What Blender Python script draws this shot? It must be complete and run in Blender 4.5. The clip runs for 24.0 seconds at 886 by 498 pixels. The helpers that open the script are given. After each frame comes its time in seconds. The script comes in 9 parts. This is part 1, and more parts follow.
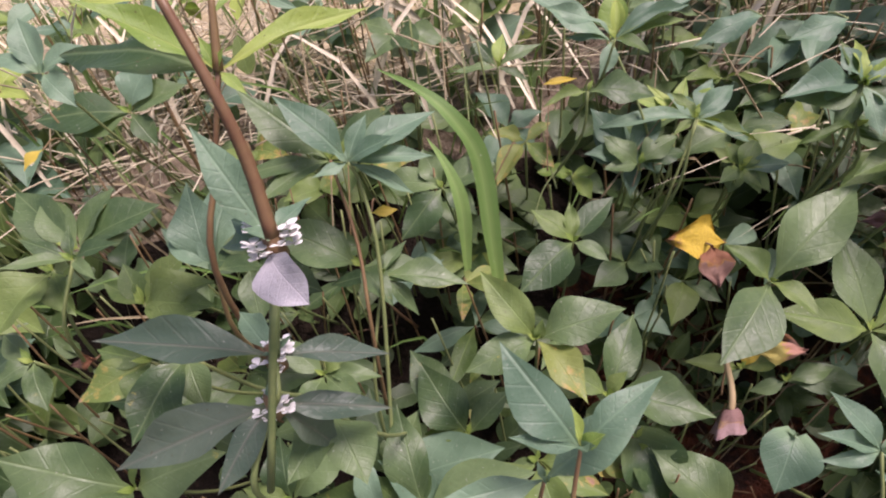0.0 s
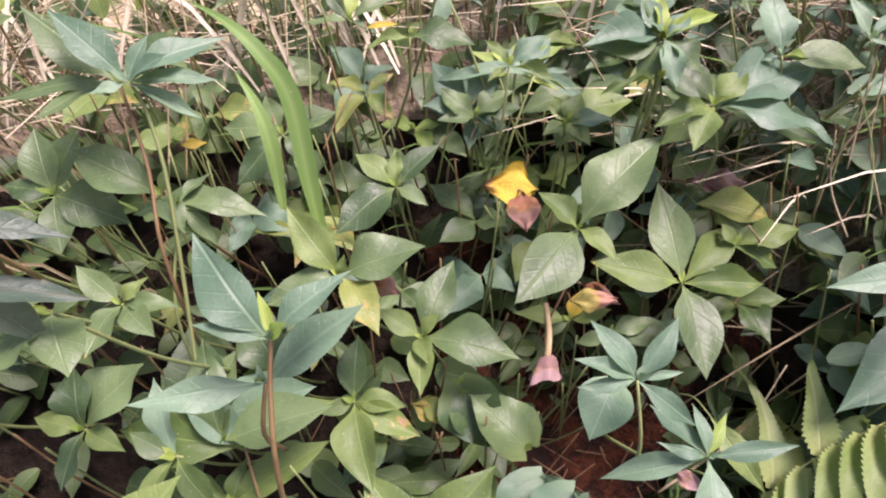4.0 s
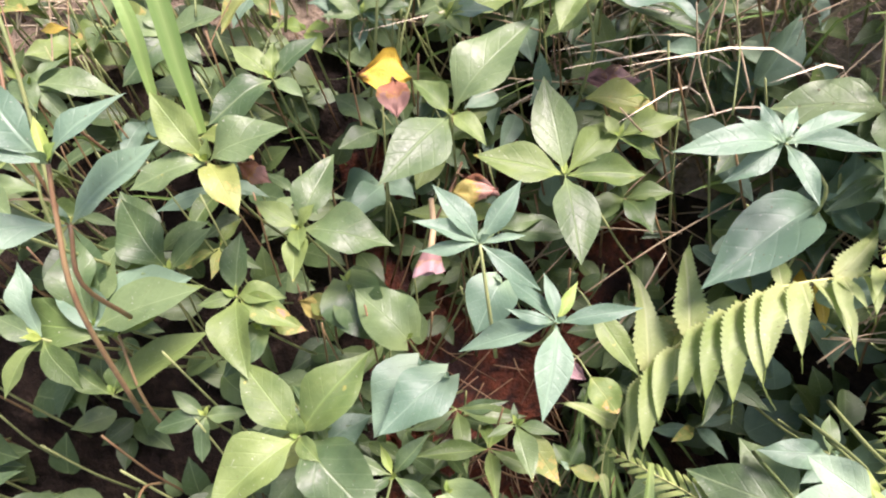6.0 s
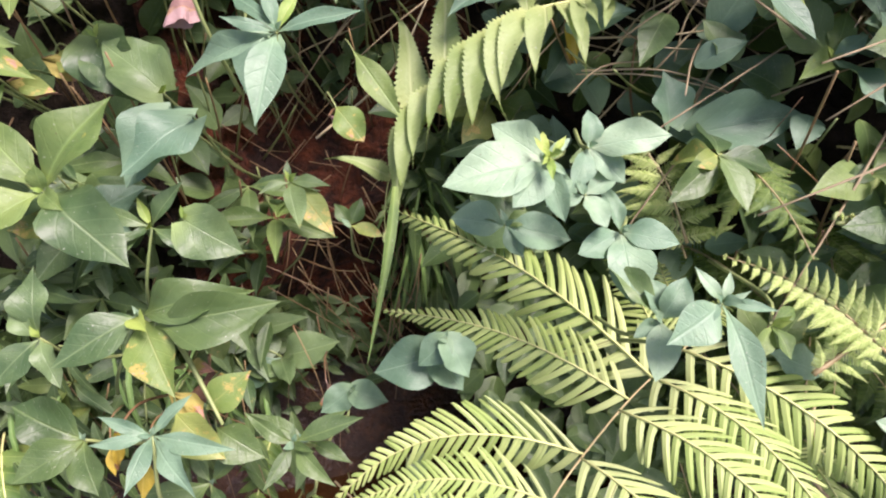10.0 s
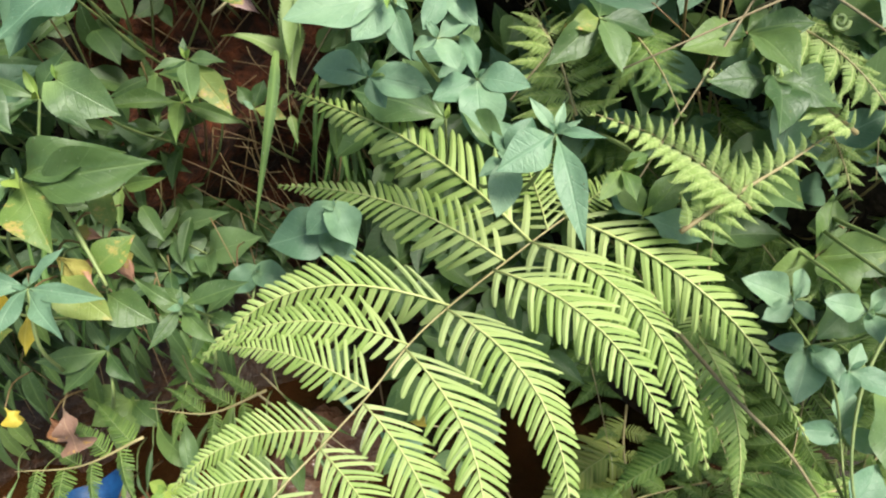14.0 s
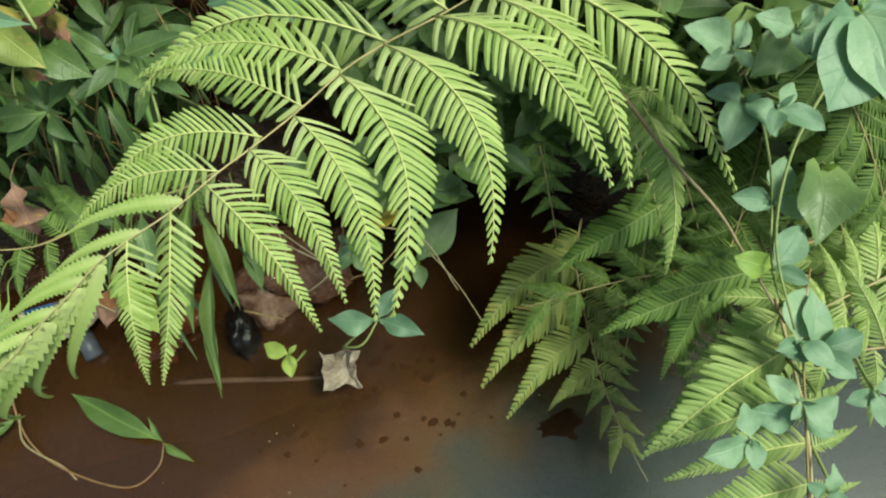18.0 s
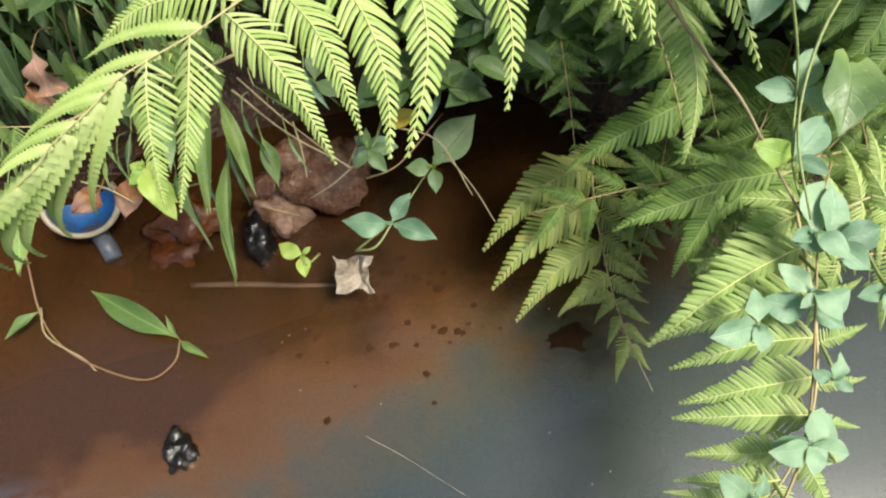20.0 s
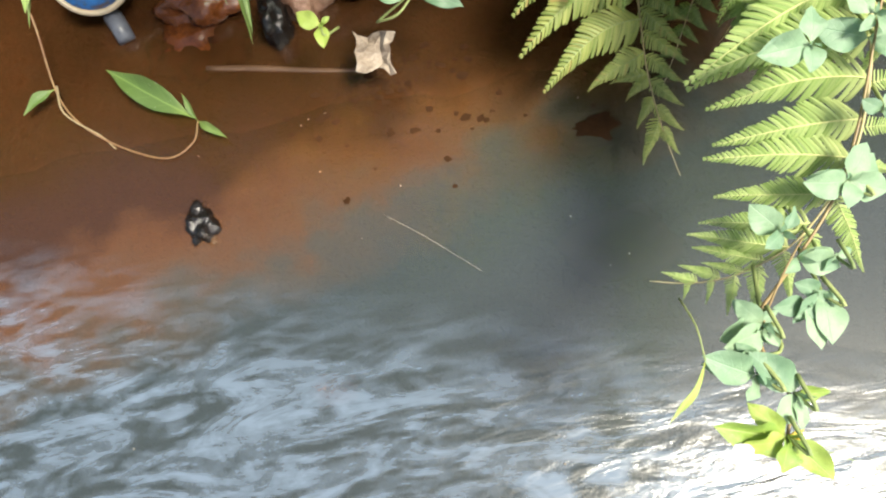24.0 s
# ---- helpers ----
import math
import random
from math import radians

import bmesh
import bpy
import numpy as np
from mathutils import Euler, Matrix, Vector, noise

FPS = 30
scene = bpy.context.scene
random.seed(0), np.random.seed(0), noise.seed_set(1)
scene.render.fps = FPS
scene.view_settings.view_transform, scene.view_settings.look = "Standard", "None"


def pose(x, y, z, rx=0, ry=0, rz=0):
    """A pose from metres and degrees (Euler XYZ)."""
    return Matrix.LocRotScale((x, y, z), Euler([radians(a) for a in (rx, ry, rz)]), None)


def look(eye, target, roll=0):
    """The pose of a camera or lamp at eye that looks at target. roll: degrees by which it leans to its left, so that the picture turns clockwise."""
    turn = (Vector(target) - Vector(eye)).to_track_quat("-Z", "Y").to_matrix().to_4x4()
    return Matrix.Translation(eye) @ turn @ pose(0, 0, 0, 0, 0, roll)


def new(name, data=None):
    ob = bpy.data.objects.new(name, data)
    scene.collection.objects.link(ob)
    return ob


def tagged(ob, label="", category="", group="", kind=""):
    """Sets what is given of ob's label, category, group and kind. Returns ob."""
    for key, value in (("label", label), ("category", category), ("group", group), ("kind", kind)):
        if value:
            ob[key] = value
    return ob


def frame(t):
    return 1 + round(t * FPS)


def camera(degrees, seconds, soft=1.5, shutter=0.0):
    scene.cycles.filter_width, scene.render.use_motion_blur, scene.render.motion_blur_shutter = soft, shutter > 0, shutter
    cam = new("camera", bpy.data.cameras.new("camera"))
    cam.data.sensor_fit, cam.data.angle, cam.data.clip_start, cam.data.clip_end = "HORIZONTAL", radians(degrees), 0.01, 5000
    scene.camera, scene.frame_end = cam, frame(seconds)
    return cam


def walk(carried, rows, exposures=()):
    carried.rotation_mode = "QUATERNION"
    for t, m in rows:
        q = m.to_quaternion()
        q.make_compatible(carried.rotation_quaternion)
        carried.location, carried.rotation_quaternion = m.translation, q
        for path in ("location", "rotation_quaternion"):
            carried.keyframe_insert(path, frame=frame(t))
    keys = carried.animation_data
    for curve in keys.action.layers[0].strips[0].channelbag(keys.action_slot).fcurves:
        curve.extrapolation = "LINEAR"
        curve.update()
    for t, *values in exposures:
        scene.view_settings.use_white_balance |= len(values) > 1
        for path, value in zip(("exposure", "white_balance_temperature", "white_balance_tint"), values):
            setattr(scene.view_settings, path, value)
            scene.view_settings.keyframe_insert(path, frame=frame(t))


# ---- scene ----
cam = camera(71.0, 24.0, soft=2.1)
# the whole path, turned so that z is up and the water lies at z = 0
TURNED = pose(0, 0, 0, -24.0, 12.0, 0)
PATH = [
    (0, (-0.031, 0.002, 0.993), (0.123, 1.977, 0.716), 0.1),
    (0.5, (-0.014, 0.003, 0.994), (0.153, 1.977, 0.716), -0.0),
    (1, (0.0, 0.001, 0.992), (0.179, 1.973, 0.713), -0.2),
    (1.5, (0.02, -0.001, 0.99), (0.21, 1.97, 0.709), -0.1),
    (3.5, (0.086, -0.02, 0.957), (0.308, 1.951, 0.698), 2.2),
    (4, (0.105, -0.024, 0.945), (0.353, 1.942, 0.669), 2.2),
    (4.5, (0.124, -0.036, 0.935), (0.37, 1.927, 0.642), 2.0),
    (5, (0.151, -0.037, 0.916), (0.395, 1.926, 0.618), 1.6),
    (5.5, (0.184, -0.043, 0.897), (0.422, 1.918, 0.579), 1.5),
    (6, (0.215, -0.05, 0.872), (0.469, 1.903, 0.519), 1.4),
    (6.5, (0.242, -0.055, 0.846), (0.519, 1.888, 0.46), 1.3),
    (7, (0.261, -0.059, 0.823), (0.568, 1.869, 0.387), 1.5),
    (7.5, (0.274, -0.063, 0.806), (0.618, 1.85, 0.333), 1.8),
    (8, (0.291, -0.073, 0.795), (0.655, 1.822, 0.27), 1.2),
    (8.5, (0.31, -0.083, 0.777), (0.703, 1.794, 0.209), 0.9),
    (9, (0.326, -0.088, 0.763), (0.757, 1.767, 0.153), 0.8),
    (9.5, (0.34, -0.093, 0.752), (0.802, 1.742, 0.103), 0.9),
    (10, (0.354, -0.103, 0.746), (0.833, 1.716, 0.068), 0.8),
    (10.5, (0.369, -0.106, 0.738), (0.851, 1.709, 0.05), 0.7),
    (12.5, (0.407, -0.126, 0.708), (0.889, 1.658, -0.058), 1.1),
    (13, (0.415, -0.137, 0.706), (0.882, 1.642, -0.077), 0.7),
    (13.5, (0.428, -0.149, 0.697), (0.895, 1.626, -0.097), 0.5),
    (14, (0.436, -0.157, 0.683), (0.915, 1.606, -0.131), 0.9),
    (14.5, (0.438, -0.161, 0.674), (0.919, 1.579, -0.186), 1.0),
    (15, (0.438, -0.166, 0.667), (0.953, 1.55, -0.222), 1.7),
    (15.5, (0.437, -0.172, 0.651), (0.961, 1.524, -0.269), 2.4),
    (16, (0.447, -0.186, 0.631), (0.957, 1.489, -0.337), 2.3),
    (16.5, (0.455, -0.196, 0.619), (0.973, 1.453, -0.387), 2.6),
    (17, (0.458, -0.205, 0.605), (0.985, 1.431, -0.417), 2.8),
    (17.5, (0.457, -0.215, 0.592), (0.968, 1.405, -0.465), 2.3),
    (19.5, (0.45, -0.254, 0.538), (0.91, 1.317, -0.611), 3.5),
    (20, (0.447, -0.266, 0.521), (0.883, 1.285, -0.665), 3.5),
    (20.5, (0.444, -0.275, 0.506), (0.871, 1.251, -0.715), 3.9),
    (21, (0.44, -0.285, 0.487), (0.86, 1.214, -0.769), 4.6),
    (21.5, (0.438, -0.286, 0.48), (0.836, 1.164, -0.839), 3.9),
    (22, (0.435, -0.303, 0.455), (0.809, 1.137, -0.881), 3.9),
    (22.5, (0.432, -0.313, 0.443), (0.791, 1.088, -0.939), 4.2),
    (23, (0.436, -0.325, 0.432), (0.787, 1.048, -0.978), 4.2),
    (23.5, (0.434, -0.332, 0.422), (0.783, 1.015, -1.014), 4.6),
    (24, (0.435, -0.337, 0.408), (0.769, 0.982, -1.058), 4.3),
]
walk(cam, [(t, pose(0, 0, 0.34) @ TURNED @ look(eye, target, roll)) for t, eye, target, roll in PATH], [(0, 0.58, 6450, 36), (1.5, 0.6, 6450, 35), (3.5, 1.02, 6450, 38), (4.2, 1.25, 6450, 38), (5, 1.62, 6450, 38), (6, 1.74, 6420, 37), (7.5, 1.72, 6400, 35), (9, 1.54, 6400, 33), (13, 1.2, 6500, 9), (15, 1.0, 6600, -10), (16, 0.85, 6700, -15), (17.5, 0.66, 6750, -17), (19.5, 0.98, 6700, 0), (20.2, 1.35, 6750, 2), (21, 1.72, 6750, 3), (22.5, 1.7, 6850, 4), (24, 1.6, 6950, 5)])

# ---- sky and sun ----
SUN_UP, SUN_TURN = 61, 124
world = bpy.data.worlds.new("sky")
scene.world = world
world.use_nodes = True
wn = world.node_tree
sky = wn.nodes.new("ShaderNodeTexSky")
sky.sky_type, sky.sun_disc = "NISHITA", False
sky.sun_elevation, sky.sun_rotation = radians(SUN_UP), radians(SUN_TURN)
sky.dust_density, sky.air_density = 3.0, 1.0
wn.links.new(sky.outputs[0], wn.nodes["Background"].inputs[0])
wn.nodes["Background"].inputs[1].default_value = 0.075
sun = new("sun", bpy.data.lights.new("sun", "SUN"))
sun.data.energy, sun.data.angle, sun.data.color = 3.1, radians(20), (1.0, 0.95, 0.86)
a, e = radians(SUN_TURN), radians(SUN_UP)
sun.matrix_world = look((0, 0, 3), Vector((0, 0, 3)) - Vector((math.sin(a) * math.cos(e), math.cos(a) * math.cos(e), math.sin(e))))


# ---- materials ----
def nodes_of(name):
    m = bpy.data.materials.new(name)
    m.use_nodes = True
    return m, m.node_tree, m.node_tree.nodes["Principled BSDF"]


def node(tree, kind, **values):
    n = tree.nodes.new(kind)
    for key, value in values.items():
        n.inputs[key.replace("_", " ")].default_value = value
    return n


def ramp(tree, fac, stops):
    r = tree.nodes.new("ShaderNodeValToRGB")
    while len(r.color_ramp.elements) < len(stops):
        r.color_ramp.elements.new(0.5)
    for el, (p, c) in zip(r.color_ramp.elements, stops):
        el.position, el.color = p, (*c, 1) if len(c) == 3 else c
    tree.links.new(fac, r.inputs[0])
    return r.outputs[0]


def maths(tree, op, a, b=0.5, c=0.5, clamp=False):
    n = tree.nodes.new("ShaderNodeMath")
    n.operation, n.use_clamp = op, clamp
    for i, v in enumerate((a, b, c)):
        if hasattr(v, "links"):
            tree.links.new(v, n.inputs[i])
        else:
            n.inputs[i].default_value = v
    return n.outputs[0]


def mixed(tree, fac, a, b, how="MIX"):
    n = tree.nodes.new("ShaderNodeMix")
    n.data_type, n.blend_type = "RGBA", how
    for i, v in ((0, fac), (6, a), (7, b)):
        if hasattr(v, "links"):
            tree.links.new(v, n.inputs[i])
        else:
            n.inputs[i].default_value = v if i == 0 else (*v, 1)
    return n.outputs[2]


def leaf_material(name, dark, light, vein, spots=None, spot_level=0.66, edge=None, gloss=0.45, glow=0.22, veins=0.42, ribs=6.0):
    """A leaf with a pale midrib, side veins, mottling, blemishes, a turning rim and some light coming through; the leaf's y runs from stalk to tip."""
    m, t, p = nodes_of(name)
    tc = t.nodes.new("ShaderNodeTexCoord")
    xyz = t.nodes.new("ShaderNodeSeparateXYZ")
    t.links.new(tc.outputs["UV"], xyz.inputs[0])
    info = t.nodes.new("ShaderNodeObjectInfo")
    each = t.nodes.new("ShaderNodeNewGeometry")
    lone = maths(t, "FRACT", maths(t, "ADD", info.outputs["Random"], each.outputs["Random Per Island"]))
    shift = t.nodes.new("ShaderNodeVectorMath")
    shift.operation = "ADD"
    lot = t.nodes.new("ShaderNodeCombineXYZ")
    t.links.new(maths(t, "MULTIPLY", lone, 37.0), lot.inputs[0])
    t.links.new(maths(t, "MULTIPLY", lone, 11.0), lot.inputs[2])
    t.links.new(tc.outputs["UV"], shift.inputs[0])
    t.links.new(lot.outputs[0], shift.inputs[1])
    big = node(t, "ShaderNodeTexNoise", Scale=3.0, Detail=4.0, Roughness=0.6)
    fine = node(t, "ShaderNodeTexNoise", Scale=26.0, Detail=3.0)
    for n in (big, fine):
        t.links.new(shift.outputs[0], n.inputs[0])
    tone = maths(t, "ADD", maths(t, "MULTIPLY", big.outputs[0], 1.1), maths(t, "MULTIPLY", lone, 0.85))
    tone = maths(t, "SUBTRACT", tone, 0.5)
    col = ramp(t, tone, [(0.15, dark), (0.85, light)])
    col = mixed(t, maths(t, "MULTIPLY", fine.outputs[0], 0.25), col, tuple(v * 0.72 for v in dark))
    across = maths(t, "ABSOLUTE", xyz.outputs[0])
    mid = maths(t, "SUBTRACT", 1.0, maths(t, "DIVIDE", across, 0.016), clamp=True)
    run = maths(t, "FRACT", maths(t, "MULTIPLY", maths(t, "SUBTRACT", xyz.outputs[1], maths(t, "MULTIPLY", across, 1.1)), ribs))
    side = maths(t, "SUBTRACT", 1.0, maths(t, "DIVIDE", maths(t, "ABSOLUTE", maths(t, "SUBTRACT", run, 0.5)), 0.09), clamp=True)
    lines = maths(t, "MAXIMUM", mid, maths(t, "MULTIPLY", side, 0.22))
    col = mixed(t, maths(t, "MULTIPLY", lines, veins), col, vein)
    young = maths(t, "SUBTRACT", 0.5, maths(t, "MULTIPLY", xyz.outputs[1], 2.4), clamp=True)
    col = mixed(t, maths(t, "MULTIPLY", young, 0.75), col, tuple(min(0.6, v * 1.5 + (0.07, 0.06, 0.0)[i]) for i, v in enumerate(light)))
    if spots:
        blot = node(t, "ShaderNodeTexNoise", Scale=4.5, Detail=5.0, Roughness=0.7)
        t.links.new(shift.outputs[0], blot.inputs[0])
        reach = maths(t, "ADD", blot.outputs[0], maths(t, "MULTIPLY", xyz.outputs[1], 0.12))
        mask = ramp(t, reach, [(spot_level, (0, 0, 0)), (spot_level + 0.07, (1, 1, 1))])
        col = mixed(t, mask, col, spots)
        if edge:
            core = ramp(t, reach, [(spot_level + 0.09, (0, 0, 0)), (spot_level + 0.13, (1, 1, 1))])
            col = mixed(t, core, col, edge)
    grit = node(t, "ShaderNodeTexNoise", Scale=42.0, Detail=1.0)
    t.links.new(shift.outputs[0], grit.inputs[0])
    col = mixed(t, maths(t, "MULTIPLY", ramp(t, grit.outputs[0], [(0.735, (0, 0, 0)), (0.76, (1, 1, 1))]), 0.6), col, (0.5, 0.5, 0.4))
    col = mixed(t, maths(t, "MULTIPLY", ramp(t, grit.outputs[0], [(0.235, (1, 1, 1)), (0.26, (0, 0, 0))]), 0.7), col, (0.1, 0.06, 0.03))
    t.links.new(col, p.inputs["Base Color"])
    t.links.new(maths(t, "ADD", gloss, maths(t, "MULTIPLY", fine.outputs[0], 0.2)), p.inputs["Roughness"])
    p.inputs["Specular IOR Level"].default_value = 0.55
    bump = node(t, "ShaderNodeBump", Strength=0.3, Distance=0.005)
    high = maths(t, "SUBTRACT", maths(t, "MULTIPLY", fine.outputs[0], 0.3), maths(t, "MULTIPLY", lines, 0.6))
    t.links.new(high, bump.inputs["Height"])
    t.links.new(bump.outputs[0], p.inputs["Normal"])
    thin = node(t, "ShaderNodeBsdfTranslucent")
    t.links.new(mixed(t, 0.35, col, (0.35, 0.5, 0.05)), thin.inputs[0])
    both = t.nodes.new("ShaderNodeMixShader")
    both.inputs[0].default_value = glow
    t.links.new(p.outputs[0], both.inputs[1])
    t.links.new(thin.outputs[0], both.inputs[2])
    t.links.new(both.outputs[0], t.nodes["Material Output"].inputs[0])
    return m


def rough_material(name, stops, scale=20.0, roughness=0.85, bump=0.5, wet=0.0, distance=0.02):
    """Soil, straw, stems, stone: noise at two scales through a ramp, with relief."""
    m, t, p = nodes_of(name)
    tc = t.nodes.new("ShaderNodeTexCoord")
    info = t.nodes.new("ShaderNodeObjectInfo")
    big = node(t, "ShaderNodeTexNoise", Scale=scale, Detail=6.0, Roughness=0.65)
    fine = node(t, "ShaderNodeTexNoise", Scale=scale * 7, Detail=4.0)
    for n in (big, fine):
        t.links.new(tc.outputs["Object"], n.inputs[0])
    tone = maths(t, "ADD", maths(t, "MULTIPLY", big.outputs[0], 0.8), maths(t, "MULTIPLY", fine.outputs[0], 0.3))
    tone = maths(t, "ADD", tone, maths(t, "MULTIPLY", maths(t, "SUBTRACT", info.outputs["Random"], 0.5), 0.3))
    t.links.new(ramp(t, tone, stops), p.inputs["Base Color"])
    t.links.new(maths(t, "SUBTRACT", roughness, maths(t, "MULTIPLY", big.outputs[0], wet)), p.inputs["Roughness"])
    b = node(t, "ShaderNodeBump", Strength=bump, Distance=distance)
    t.links.new(tone, b.inputs["Height"])
    t.links.new(b.outputs[0], p.inputs["Normal"])
    return m


GREEN = leaf_material("green_leaf", (0.05, 0.1, 0.036), (0.158, 0.24, 0.095), (0.27, 0.37, 0.17), (0.42, 0.38, 0.08), 0.74, (0.45, 0.24, 0.14), gloss=0.36)
LUSH = leaf_material("lush_leaf", (0.082, 0.145, 0.036), (0.2, 0.28, 0.078), (0.28, 0.42, 0.12), (0.4, 0.36, 0.06), 0.73)
# GREEN darkened: shade low on the bank is put into the leaf colour.
SHADED_GREEN = leaf_material("deep_green_leaf", (0.05, 0.096, 0.029), (0.12, 0.188, 0.06), (0.22, 0.31, 0.12), (0.42, 0.38, 0.08), 0.76, gloss=0.36)
BLUE = leaf_material("bluish_leaf", (0.105, 0.195, 0.12), (0.21, 0.335, 0.21), (0.26, 0.4, 0.26), veins=0.5, gloss=0.4)
PALE = leaf_material("pale_blue_leaf", (0.155, 0.27, 0.168), (0.3, 0.43, 0.268), (0.32, 0.47, 0.32), veins=0.35, gloss=0.4)
YOUNG = leaf_material("young_leaf", (0.2, 0.32, 0.06), (0.36, 0.46, 0.1), (0.42, 0.5, 0.16), veins=0.5)
TURNING = leaf_material("turning_leaf", (0.14, 0.22, 0.05), (0.26, 0.31, 0.08), (0.38, 0.4, 0.14), (0.42, 0.33, 0.09), 0.62, (0.46, 0.26, 0.19))
YELLOW = leaf_material("yellow_leaf", (0.5, 0.36, 0.03), (0.68, 0.52, 0.08), (0.8, 0.65, 0.15), (0.4, 0.2, 0.06), 0.7)
DEAD = leaf_material("withered_leaf", (0.16, 0.075, 0.05), (0.42, 0.25, 0.2), (0.5, 0.32, 0.2), (0.5, 0.28, 0.06), 0.66, glow=0.15, gloss=0.7)
FERN = leaf_material("fern_green", (0.23, 0.35, 0.095), (0.42, 0.53, 0.2), (0.5, 0.55, 0.2), veins=0.4, ribs=0.0, glow=0.35, gloss=0.5)
FERN_PALE = leaf_material("fern_pale_green", (0.32, 0.45, 0.12), (0.54, 0.65, 0.24), (0.5, 0.55, 0.2), veins=0.4, ribs=0.0, glow=0.35, gloss=0.5)
# Deeper fern green, darkened further for the shade low on the bank.
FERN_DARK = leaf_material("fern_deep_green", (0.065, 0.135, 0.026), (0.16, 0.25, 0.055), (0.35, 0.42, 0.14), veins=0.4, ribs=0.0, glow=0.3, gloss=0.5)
FERN_OLD = leaf_material("fern_browning", (0.13, 0.19, 0.04), (0.27, 0.31, 0.085), (0.4, 0.35, 0.14), (0.36, 0.24, 0.09), 0.66, veins=0.4, ribs=0.0)
PALE_FERN = leaf_material("pale_fern", (0.2, 0.29, 0.08), (0.33, 0.42, 0.16), (0.52, 0.58, 0.3), veins=0.5, ribs=14.0, glow=0.35)
GRASS = leaf_material("grass_blade", (0.11, 0.22, 0.05), (0.2, 0.34, 0.09), (0.3, 0.42, 0.14), ribs=0.0, veins=0.4)
STRAW = rough_material("straw", [(0.25, (0.18, 0.13, 0.07)), (0.75, (0.42, 0.35, 0.21))], 30.0, 0.75, bump=0.3, distance=0.0006)
STEM = rough_material("green_stem", [(0.25, (0.12, 0.18, 0.06)), (0.8, (0.28, 0.32, 0.12))], 40.0, 0.55, bump=0.3, distance=0.0006)
STEM_RED = rough_material("red_brown_stem", [(0.25, (0.16, 0.07, 0.04)), (0.8, (0.28, 0.21, 0.09))], 40.0, 0.5, bump=0.3, distance=0.0006)
RACHIS = rough_material("frond_stalk", [(0.25, (0.24, 0.17, 0.08)), (0.8, (0.42, 0.36, 0.18))], 40.0, 0.5, bump=0.3, distance=0.0006)
MIDRIB = rough_material("pinna_midrib", [(0.25, (0.42, 0.46, 0.16)), (0.8, (0.6, 0.6, 0.26))], 30.0, 0.5, bump=0.3, distance=0.0006)
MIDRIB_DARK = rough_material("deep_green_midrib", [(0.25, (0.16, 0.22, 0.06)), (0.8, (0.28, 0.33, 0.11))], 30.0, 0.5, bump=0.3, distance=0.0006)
# Red soil, its low stops near black for the shade of the recess.
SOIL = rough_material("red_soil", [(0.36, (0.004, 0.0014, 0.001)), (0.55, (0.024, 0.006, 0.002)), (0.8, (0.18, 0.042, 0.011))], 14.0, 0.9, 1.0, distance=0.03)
THATCH = rough_material("old_dry_stems", [(0.3, (0.07, 0.05, 0.034)), (0.55, (0.2, 0.155, 0.105)), (0.8, (0.42, 0.34, 0.24))], 26.0, 0.9, 1.0, distance=0.02)
# Bank soil made near black: shade between the herbs painted into its colour.
SHADED_SOIL = rough_material("dark_humus", [(0.35, (0.006, 0.005, 0.004)), (0.6, (0.014, 0.01, 0.007)), (0.9, (0.05, 0.034, 0.022))], 14.0, 0.95, 1.0, distance=0.03)
SHADED_SOIL.node_tree.nodes["Principled BSDF"].inputs["Specular IOR Level"].default_value = 0.15
WET_MUD = rough_material("wet_mud", [(0.3, (0.012, 0.006, 0.003)), (0.6, (0.04, 0.017, 0.008)), (0.85, (0.13, 0.05, 0.018))], 16.0, 0.5, 1.0, 0.35, distance=0.02)
LITTER = rough_material("dry_litter", [(0.25, (0.2, 0.16, 0.08)), (0.5, (0.42, 0.34, 0.19)), (0.8, (0.68, 0.58, 0.4))], 14.0, 0.9, 1.0, distance=0.02)
# Pale straw, lightened further to stand for brighter light on the open field.
PALE_STRAW = rough_material("pale_straw", [(0.25, (0.45, 0.37, 0.22)), (0.75, (0.8, 0.72, 0.54))], 30.0, 0.75, bump=0.3, distance=0.0006)
PETAL = rough_material("white_petal", [(0.2, (0.8, 0.78, 0.74)), (0.8, (0.92, 0.91, 0.88))], 60.0, 0.6, 0.1)


# ---- mesh helpers ----
def mesh_of(name, verts, faces, material, smooth=True, slots=None, extra=(), uv=None):
    me = bpy.data.meshes.new(name)
    me.from_pydata([tuple(v) for v in verts], [], faces)
    for m in (material, *extra):
        me.materials.append(m)
    if slots is not None:
        me.polygons.foreach_set("material_index", slots)
    me.polygons.foreach_set("use_smooth", [smooth] * len(me.polygons))
    if uv is not None:
        layer = me.uv_layers.new(name="leaf")
        at = np.empty(len(me.loops), dtype=np.int32)
        me.loops.foreach_get("vertex_index", at)
        layer.data.foreach_set("uv", np.asarray(uv, dtype=np.float32)[at].ravel())
    return me


def part(name, data, parent, m=None, label=""):
    """One mesh as one object under a thing or part; m is its pose in the world (things stand unturned at the world's origin)."""
    ob = new(name, data)
    ob.parent = parent
    if m is not None:
        ob.matrix_basis = m
    return tagged(ob, label)


def thing(name, label, category, group="", kind=""):
    return tagged(new(name), label, category, group, kind)


